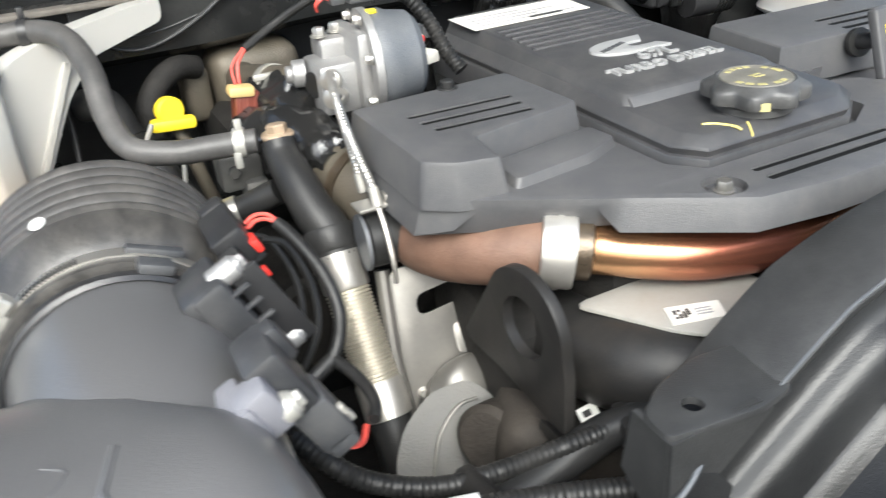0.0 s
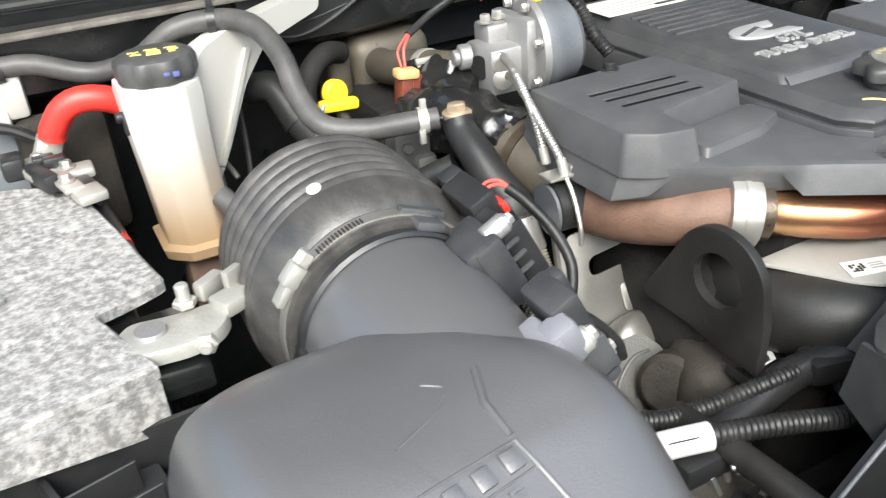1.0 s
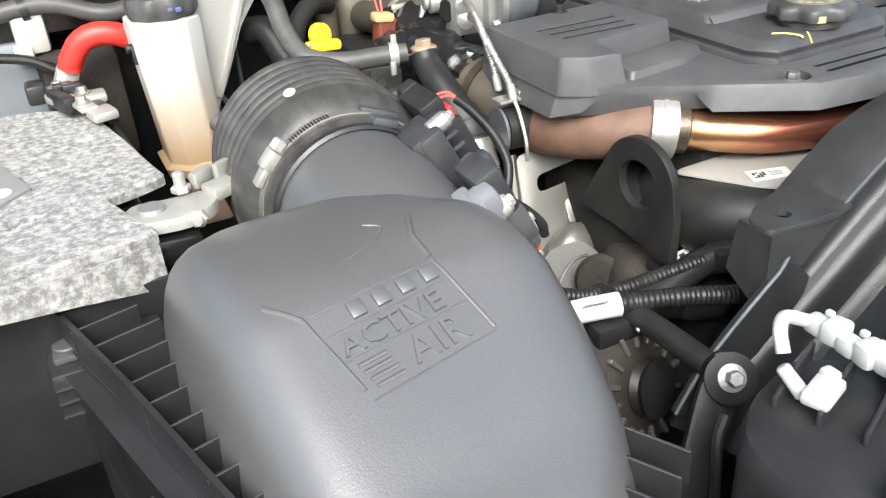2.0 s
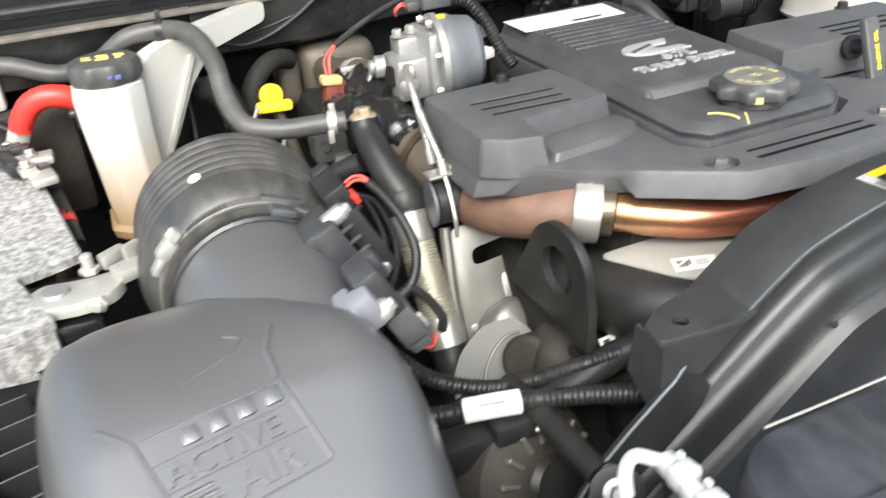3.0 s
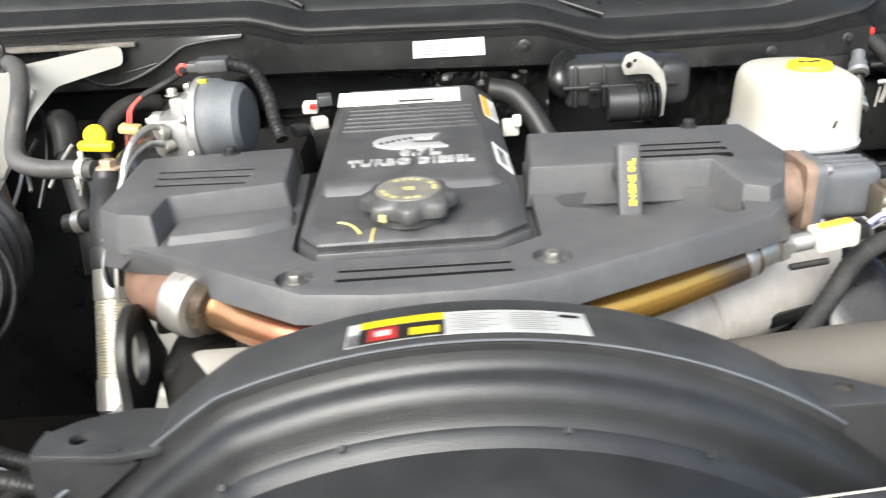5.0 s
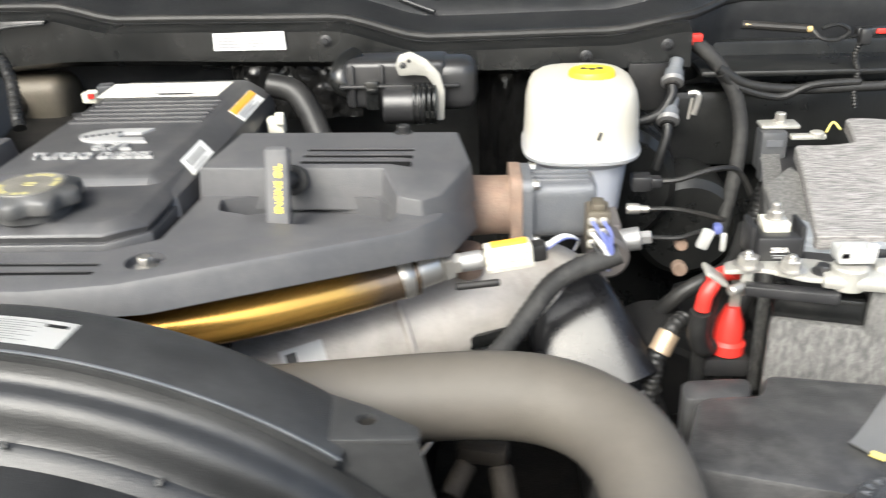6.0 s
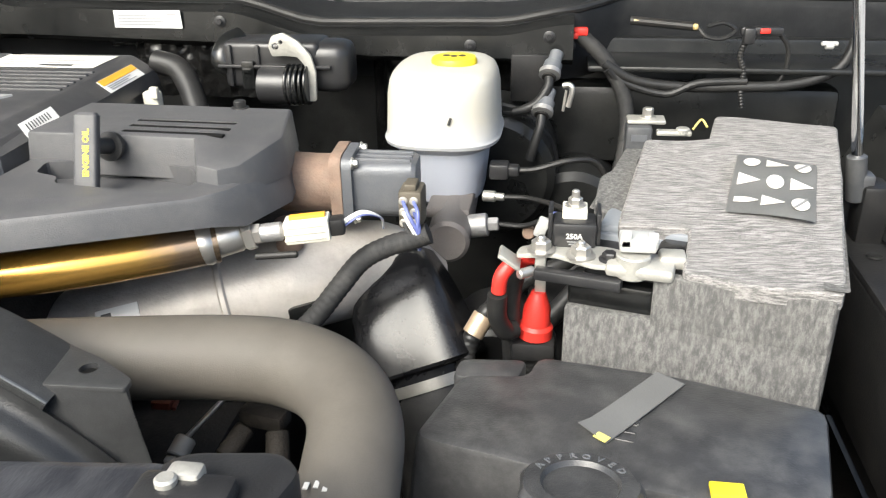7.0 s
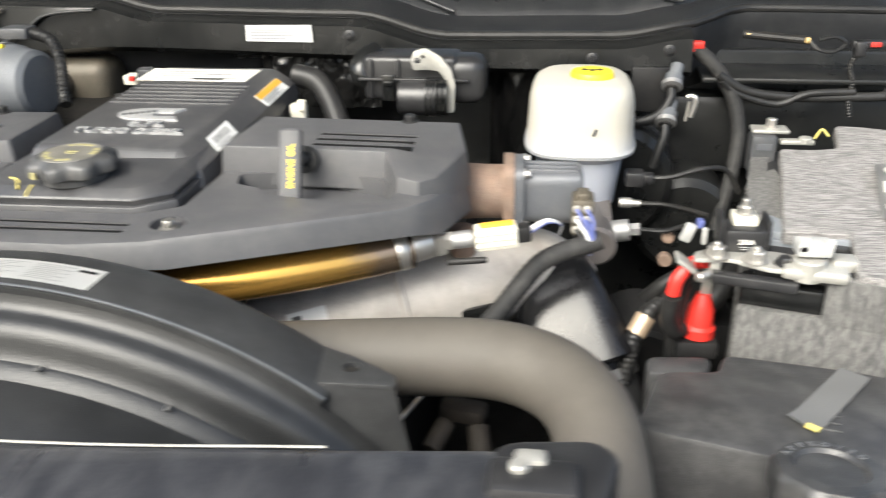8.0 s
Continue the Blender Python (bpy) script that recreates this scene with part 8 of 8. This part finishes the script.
part("base", prism([(0.495, -0.10), (0.80, -0.14), (0.80, 0.0), (0.57, 0.045), (0.51, 0.02)], 0.98, 1.10, 0.003, 0.012), M_PLASTIC, pd)
part("lid_rim", tube([V(0.486, -0.074, 1.108), V(0.62, -0.107, 1.112), V(0.745, -0.127, 1.115), V(0.78, -0.11, 1.115)], 0.0035, 8), M_FUSE, pd)
em2 = frame_at((0.642, -0.045, 1.1738), (0, 0, 1), (0.97, -0.2, 0))
part("embossed_mark", joined(*[rbox(em2 @ V(x, y, 0), (a, b, 0.0012), 0.0003, em2.to_3x3(), 1) for x, y, a, b in ((0, 0, 0.022, 0.002), (0, 0.010, 0.022, 0.002), (0, -0.010, 0.022, 0.002), (-0.010, 0, 0.002, 0.022), (0.011, 0.018, 0.002, 0.016), (0.002, 0.005, 0.002, 0.010))]), M_FUSE, pd, "plain embossed mark")
tp = thing("tape_strip", (0.645, -0.01, 1.174), "strip of dull grey tape with a yellow end", "tape")
tdir = V(0.066, 0.085, 0).normalized()
tsid = V(tdir.y, -tdir.x, 0)


def tape_pt(s, w, z):
    return V(0.626, -0.051, 0) + tdir * s + tsid * w + V(0, 0, z)


part("strip", loft([[tape_pt(s, -0.0125, z), tape_pt(s, 0.0125, z2), tape_pt(s, 0.0125, z2 + 0.0008), tape_pt(s, -0.0125, z + 0.0008)] for s, z, z2 in ((-0.006, 1.180, 1.1755), (0.008, 1.1765, 1.1752), (0.03, 1.1752, 1.1752), (0.06, 1.1752, 1.1752), (0.095, 1.1752, 1.1756))]), M_GREYTAPE, tp)
part("yellow_end", loft([[tape_pt(s, 0.002, 1.1772), tape_pt(s, 0.0122, 1.1772), tape_pt(s, 0.0122, 1.1778), tape_pt(s, 0.002, 1.1778)] for s in (-0.008, -0.001)]), M_YPAINT, tp, "yellow adhesive end")
pcap = thing("fluid_filler_cap", (0.622, -0.16, 1.15), "black ribbed filler cap with raised lettering", "filler cap")
pcm = Matrix.Translation((0.612, -0.152, 1.188)) @ Matrix.Rotation(radians(-8), 4, "X")
part("cap", lathe([(0.030, -0.05), (0.034, 0.0, 0), (0.0365, 0.004, 1), (0.0365, 0.020, 1), (0.034, 0.024, 0.4), (0.024, 0.0245), (0.022, 0.0215), (0.006, 0.0215)], pcm, 72, 0.035, 9), M_FUSE, pcap)
for i, ch in enumerate("APPROVED"):
    a = radians(150 - 17 * i)
    part("letter", lettering(ch, 0.0072, 0.0004, pcm @ Matrix.Translation((0.0262 * math.cos(a), 0.0262 * math.sin(a), 0.0248)) @ Matrix.Rotation(a - math.pi / 2, 4, "Z"), bold=0.0001), M_MOTOR, pcap)
yt = thing("yellow_tag", (0.70, -0.135, 1.16), "small bright yellow tag", "tag")
part("tag", rbox((0.707, -0.104, 1.1765), (0.022, 0.014, 0.004), 0.001), M_YELLOW, yt)

# ---- firewall fittings ----
wm = thing("wiper_motor", (0.26, 0.45, 1.25), "black wiper motor housing with a pale steel strap", "wiper motor")
part("housing", joined(rbox((0.24, 0.455, 1.322), (0.12, 0.06, 0.056), 0.007, seg=3), rbox((0.305, 0.455, 1.318), (0.06, 0.06, 0.06), 0.016, seg=3), cyl((0.228, 0.42, 1.30), (0.275, 0.418, 1.30), 0.022)), M_PLASTIC, wm)
part("ribbed_collar", joined(*[cyl((0.262 + 0.006 * k, 0.418, 1.302), (0.2655 + 0.006 * k, 0.418, 1.302), 0.0245) for k in range(5)]), M_GLOSS, wm)
sm_ = frame_at((0, 0.414, 0), (0, -1, 0), (1, 0, 0))
strap = part("strap", prism([(0.284, 1.283), (0.297, 1.283), (0.299, 1.318), (0.294, 1.338), (0.280, 1.354), (0.262, 1.364), (0.248, 1.360), (0.243, 1.348), (0.247, 1.336), (0.262, 1.337), (0.278, 1.336), (0.286, 1.326), (0.288, 1.310)], -0.002, 0.002, 0.0006, 0.003, m=sm_), M_LEAD, wm, "pale steel strap")
carve(strap, cyl((0.252, 0.43, 1.348), (0.252, 0.40, 1.348), 0.004), cyl((0.259, 0.43, 1.353), (0.259, 0.40, 1.353), 0.0025))
part("strap_foot", joined(rbox((0.278, 0.415, 1.289), (0.026, 0.006, 0.008), 0.002), rbox((0.268, 0.418, 1.284), (0.012, 0.006, 0.016), 0.002)), M_LEAD, wm)
for x in (0.19, 0.225):
    part("housing_rib", rbox((x, 0.4235, 1.322), (0.005, 0.006, 0.05), 0.0015), M_PLASTIC, wm)
part("housing_ledge", rbox((0.245, 0.421, 1.322), (0.14, 0.006, 0.004), 0.0012), M_PLASTIC, wm)
part("clip_box", joined(rbox((0.213, 0.420, 1.312), (0.016, 0.008, 0.034), 0.002), rbox((0.213, 0.416, 1.318), (0.011, 0.006, 0.006), 0.001)), M_GLOSS, wm)
part("side_hose", tube([V(0.188, 0.47, 1.345), V(0.178, 0.455, 1.340), V(0.174, 0.44, 1.325), V(0.19, 0.445, 1.31)], 0.015, 16), M_GLOSS, wm)
dh = thing("breather_hose", (0.14, 0.40, 1.25), "black rubber breather hose behind the lid", "hose")
part("hose", tube([V(0.085, 0.44, 1.322), V(0.115, 0.435, 1.315), V(0.135, 0.42, 1.295), V(0.15, 0.40, 1.270), V(0.165, 0.385, 1.25)], 0.0145, 16), M_RUBBER, dh)
part("clip", joined(rbox((0.105, 0.38, 1.29), (0.02, 0.014, 0.02), 0.003), rbox((0.112, 0.372, 1.30), (0.01, 0.008, 0.014), 0.002)), M_CREAM, dh, "cream wiring clip")


def foil(cx, cz, w, h, seed, y):
    bm = bmesh.new()
    nx, nz = 34, 26
    g_ = [[bm.verts.new((cx + w * (i / nx - 0.5), y - 0.006 * noise.noise(V(i * 0.45 + seed, j * 0.45, 0)) - 0.01 * noise.noise(V(i * 0.23, j * 0.2 + seed, 3)), cz + h * (j / nz - 0.5) * (1 + 0.15 * noise.noise(V(i * 0.3, seed, 1))))) for j in range(nz + 1)] for i in range(nx + 1)]
    for i in range(nx):
        for j in range(nz):
            bm.faces.new((g_[i][j], g_[i + 1][j], g_[i + 1][j + 1], g_[i][j + 1]))
    bmesh.ops.solidify(bm, geom=list(bm.faces), thickness=0.002)
    return bm


for cx, cz, w, h, seed in ((0.015, 1.322, 0.12, 0.018, 7), (0.115, 1.318, 0.05, 0.022, 11)):
    solid("foil_heat_blanket", foil(cx, cz, w, h, seed, 0.575), M_FOIL, (cx, 0.57, cz), "crumpled silver foil heat insulation on the firewall", "insulation", "foil insulation")


def drape(x0, x1, z0, z1, y):
    """Hanging insulation with upright folds and creases."""
    bm = bmesh.new()
    nx, nz = 48, 24
    g_ = [[bm.verts.new((x0 + (x1 - x0) * i / nx, y - 0.012 * noise.noise(V(i * 0.16, j * 0.035, 2)) - 0.004 * noise.noise(V(i * 0.5, j * 0.3, 5)), z0 + (z1 - z0) * j / nz)) for j in range(nz + 1)] for i in range(nx + 1)]
    for i in range(nx):
        for j in range(nz):
            bm.faces.new((g_[i][j], g_[i + 1][j], g_[i + 1][j + 1], g_[i][j + 1]))
    bmesh.ops.solidify(bm, geom=list(bm.faces), thickness=0.002)
    return bm


solid("firewall_insulation", drape(0.33, 0.53, 1.14, 1.318, 0.578), M_WRAP, (0.40, 0.576, 1.23), "crinkled shiny black insulation behind the reservoir", "insulation")
solid("firewall_insulation", drape(0.003, 0.176, 1.250, 1.330, 0.545), M_WRAP, (0.075, 0.545, 1.29), "crinkled shiny black insulation hanging under the cowl face", "insulation")
fw = thing("rear_wiring_plugs", (-0.12, 0.45, 1.25), "cluster of pale wiring plugs behind the cover", "connector")
for k, (x, y, z) in enumerate(((-0.135, 0.43, 1.315), (-0.118, 0.435, 1.322), (-0.125, 0.42, 1.298), (-0.15, 0.42, 1.29))):
    part("plug", rbox((x, y, z), (0.018, 0.02, 0.013), 0.002, Matrix.Rotation(radians(10 * k), 3, "Z")), (M_CREAM, M_GREYCONN, M_PAPER, M_PLASTIC)[k], fw)
part("plug_lock", rbox((-0.131, 0.42, 1.318), (0.008, 0.006, 0.006), 0.001), M_RED, fw)
part("lead", tube([V(-0.12, 0.44, 1.31), V(-0.11, 0.46, 1.28), V(-0.1, 0.47, 1.22)], 0.008, 10), M_LOOM, fw)

rl = thing("cross_loom", (0.75, 0.57, 1.25), "black loom crossing the firewall", "wiring harness")
part("trunk", tube([V(0.607, 0.56, 1.338), V(0.632, 0.555, 1.318), V(0.650, 0.555, 1.295), V(0.668, 0.55, 1.262), V(0.675, 0.54, 1.22), V(0.668, 0.52, 1.17), V(0.65, 0.49, 1.1)], 0.0100, 14, ribs=0.0006, pitch=0.012), M_TAPE, rl)
part("branch", tube([V(0.640, 0.548, 1.305), V(0.68, 0.552, 1.282), V(0.74, 0.555, 1.274), V(0.81, 0.555, 1.275), V(0.88, 0.555, 1.28), V(0.93, 0.56, 1.30), V(0.95, 0.57, 1.34)], 0.0065, 12), M_RUBBER, rl)
part("branch", tube([V(0.645, 0.545, 1.298), V(0.665, 0.55, 1.28), V(0.72, 0.55, 1.265), V(0.76, 0.55, 1.28), V(0.82, 0.553, 1.283)], 0.005, 10), M_RUBBER, rl)
part("red_clip", joined(rbox((0.609, 0.555, 1.343), (0.018, 0.012, 0.010), 0.002), rbox((0.602, 0.552, 1.338), (0.008, 0.01, 0.008), 0.002)), M_RED, rl, "red connector lock")
part("plug", rbox((0.59, 0.55, 1.325), (0.024, 0.02, 0.016), 0.003, Matrix.Rotation(radians(-30), 3, "Y")), M_PLASTIC, rl)
uw = thing("hood_sensor_wiring", (0.82, 0.55, 1.33), "looped thin wiring with a red plug", "wiring")
part("rod", tube([V(0.672, 0.58, 1.353), V(0.72, 0.572, 1.350), V(0.755, 0.565, 1.348)], 0.0055, 10), M_EYE, uw)
part("loop", tube([V(0.755, 0.562, 1.348), V(0.765, 0.555, 1.338), V(0.785, 0.555, 1.336), V(0.80, 0.56, 1.345), V(0.785, 0.56, 1.354), V(0.765, 0.558, 1.35)], 0.0028, 8), M_RUBBER, uw)
part("plug", joined(rbox((0.83, 0.555, 1.346), (0.05, 0.014, 0.010), 0.002), rbox((0.815, 0.55, 1.341), (0.014, 0.016, 0.02), 0.003)), M_PLASTIC, uw)
part("red_lock", rbox((0.833, 0.547, 1.347), (0.012, 0.006, 0.006), 0.001), M_RED, uw)
part("lead", tube([V(0.812, 0.55, 1.335), V(0.808, 0.552, 1.315), V(0.815, 0.553, 1.295), V(0.814, 0.553, 1.272), V(0.818, 0.55, 1.25)], 0.0042, 10, ribs=0.0008, pitch=0.004), M_LOOM, uw)
part("lead", tube([V(0.853, 0.555, 1.343), V(0.865, 0.556, 1.325), V(0.866, 0.556, 1.30), V(0.858, 0.556, 1.28)], 0.0032, 8), M_LOOM, uw)
part("tan_tip", cyl((0.675, 0.578, 1.353), (0.684, 0.577, 1.353), 0.004), M_TANC, uw)
part("tan_tip", cyl((0.748, 0.560, 1.349), (0.754, 0.560, 1.349), 0.004), M_TANC, uw)
st2 = thing("hood_strut", (0.93, 0.4, 1.2), "polished gas strut rod on the fender", "gas strut")
part("rod", cyl((0.903, 0.35, 1.24), (0.848, 0.352, 1.56), 0.0058), M_CHROME, st2)
part("socket", joined(cyl((0.908, 0.350, 1.205), (0.9, 0.350, 1.255), 0.0105), rbox((0.911, 0.352, 1.225), (0.022, 0.022, 0.022), 0.004)), M_GREYCONN, st2)
part("cylinder", cyl((0.85, 0.352, 1.545), (0.79, 0.355, 1.90), 0.011), M_DARK, st2)
part("mount", rbox((0.925, 0.355, 1.19), (0.03, 0.04, 0.07), 0.006), M_DARK, st2)
fb = thing("fender_apron", (0.96, 0.2, 1.1), "black stamped fender apron with drilled holes", "fender apron")
pl2 = part("panel", joined(rbox((0.945, 0.26, 1.155), (0.10, 0.5, 0.012), 0.004), rbox((0.90, 0.24, 1.08), (0.012, 0.45, 0.15), 0.004)), M_DARK, fb)
for y in (0.19, 0.30):
    part("hole_plug", lathe([(0.006, 0), (0.0085, 0.001), (0.008, 0.003), (0.004, 0.002)], Matrix.Translation((0.92, y, 1.161)), 18), M_FIRE, fb)
part("upper_wall", loft([[V(0.955, 0.10, 1.15), V(0.985, 0.10, 1.24), V(1.0, 0.10, 1.24), V(0.97, 0.10, 1.15)], [V(0.925, 0.50, 1.18), V(0.965, 0.50, 1.27), V(1.0, 0.50, 1.27), V(0.95, 0.50, 1.18)]]), M_FIRE, fb)
part("white_stub", joined(cyl((0.90, 0.545, 1.333), (0.92, 0.545, 1.333), 0.003), cyl((0.905, 0.545, 1.331), (0.915, 0.545, 1.331), 0.005)), M_WHITEPL, fb)
bo2 = thing("brake_booster", (0.56, 0.56, 1.15), "black round brake booster body in shade", "brake booster")
part("drum", cyl((0.50, 0.47, 1.17), (0.50, 0.58, 1.18), 0.085, seg=40, bevel=0.01), M_FIRE, bo2)
part("seam_ring", lathe([(0.085, 0), (0.089, 0.002), (0.089, 0.008), (0.085, 0.010)], frame_at((0.50, 0.51, 1.173), (0, 1, 0.05)), 40, caps=False), M_DARK, bo2)
part("bracket_can", cyl((0.61, 0.50, 1.10), (0.61, 0.62, 1.10), 0.07, seg=32, bevel=0.01), M_FIRE, bo2)
part("stud", cyl((0.45, 0.468, 1.13), (0.45, 0.455, 1.13), 0.004), M_STEEL, bo2)
dk = thing("steering_pump", (0.56, 0.24, 1.0), "sooty dark pump and hoses beside the booster", "pump")
part("body", joined(cyl((0.53, 0.21, 1.05), (0.53, 0.30, 1.06), 0.05, seg=28, bevel=0.005), rbox((0.6, 0.3, 1.05), (0.08, 0.14, 0.1), 0.02)), M_DARK, dk)
part("hose", tube([V(0.60, 0.34, 1.10), V(0.64, 0.33, 1.13), V(0.62, 0.25, 1.14), V(0.58, 0.22, 1.10)], 0.011, 14), M_RUBBER, dk)
part("hose", tube([V(0.52, 0.28, 1.08), V(0.56, 0.27, 1.13), V(0.61, 0.29, 1.15), V(0.64, 0.35, 1.17)], 0.009, 12), M_RUBBER, dk)
part("brass_plug", joined(cyl((0.556, 0.292, 1.150), (0.556, 0.278, 1.152), 0.008), cyl((0.56, 0.31, 1.17), (0.56, 0.298, 1.172), 0.007)), M_RUST, dk)
lf = thing("left_cowl_corner", (-0.55, 0.56, 1.35), "dusty dark sheet corner under the cowl", "panel")
part("plate", joined(rbox((-0.55, 0.60, 1.36), (0.5, 0.06, 0.01), 0.003), rbox((-0.62, 0.524, 1.3875), (0.52, 0.026, 0.006), 0.002)), M_DUSTY, lf)
ARCH = [(-0.225, 1.389), (-0.269, 1.3863), (-0.3027, 1.380), (-0.332, 1.3617), (-0.3677, 1.3444), (-0.4016, 1.3365), (-0.429, 1.343), (-0.445, 1.356), (-0.462, 1.372)]
part("arched_flange", loft([[V(x, 0.519, z), V(x, 0.521, 1.392), V(x, 0.529, 1.392), V(x, 0.529, z + 0.001)] for x, z in ((q_.x, q_.z) for q_ in smooth_path([V(x, 0, z) for x, z in ARCH], 6))]), M_FIRE, lf)
part("flange_edge", tube([V(x, 0.518, z) for x, z in ARCH], 0.0022, 10), M_SHROUD, lf)
part("flange_fold", tube([V(x * 0.9 - 0.04, 0.5185, 1.350 + (z - 1.3365) * 0.45) for x, z in ARCH[3:7]], 0.0012, 8), M_SHROUD, lf)
part("black_bar", joined(tube([V(-0.86, 0.545, 1.36), V(-0.75, 0.548, 1.385), V(-0.66, 0.548, 1.385), V(-0.55, 0.54, 1.36)], 0.005, 10), rbox((-0.64, 0.545, 1.36), (0.05, 0.02, 0.04), 0.004)), M_PLASTIC, lf)
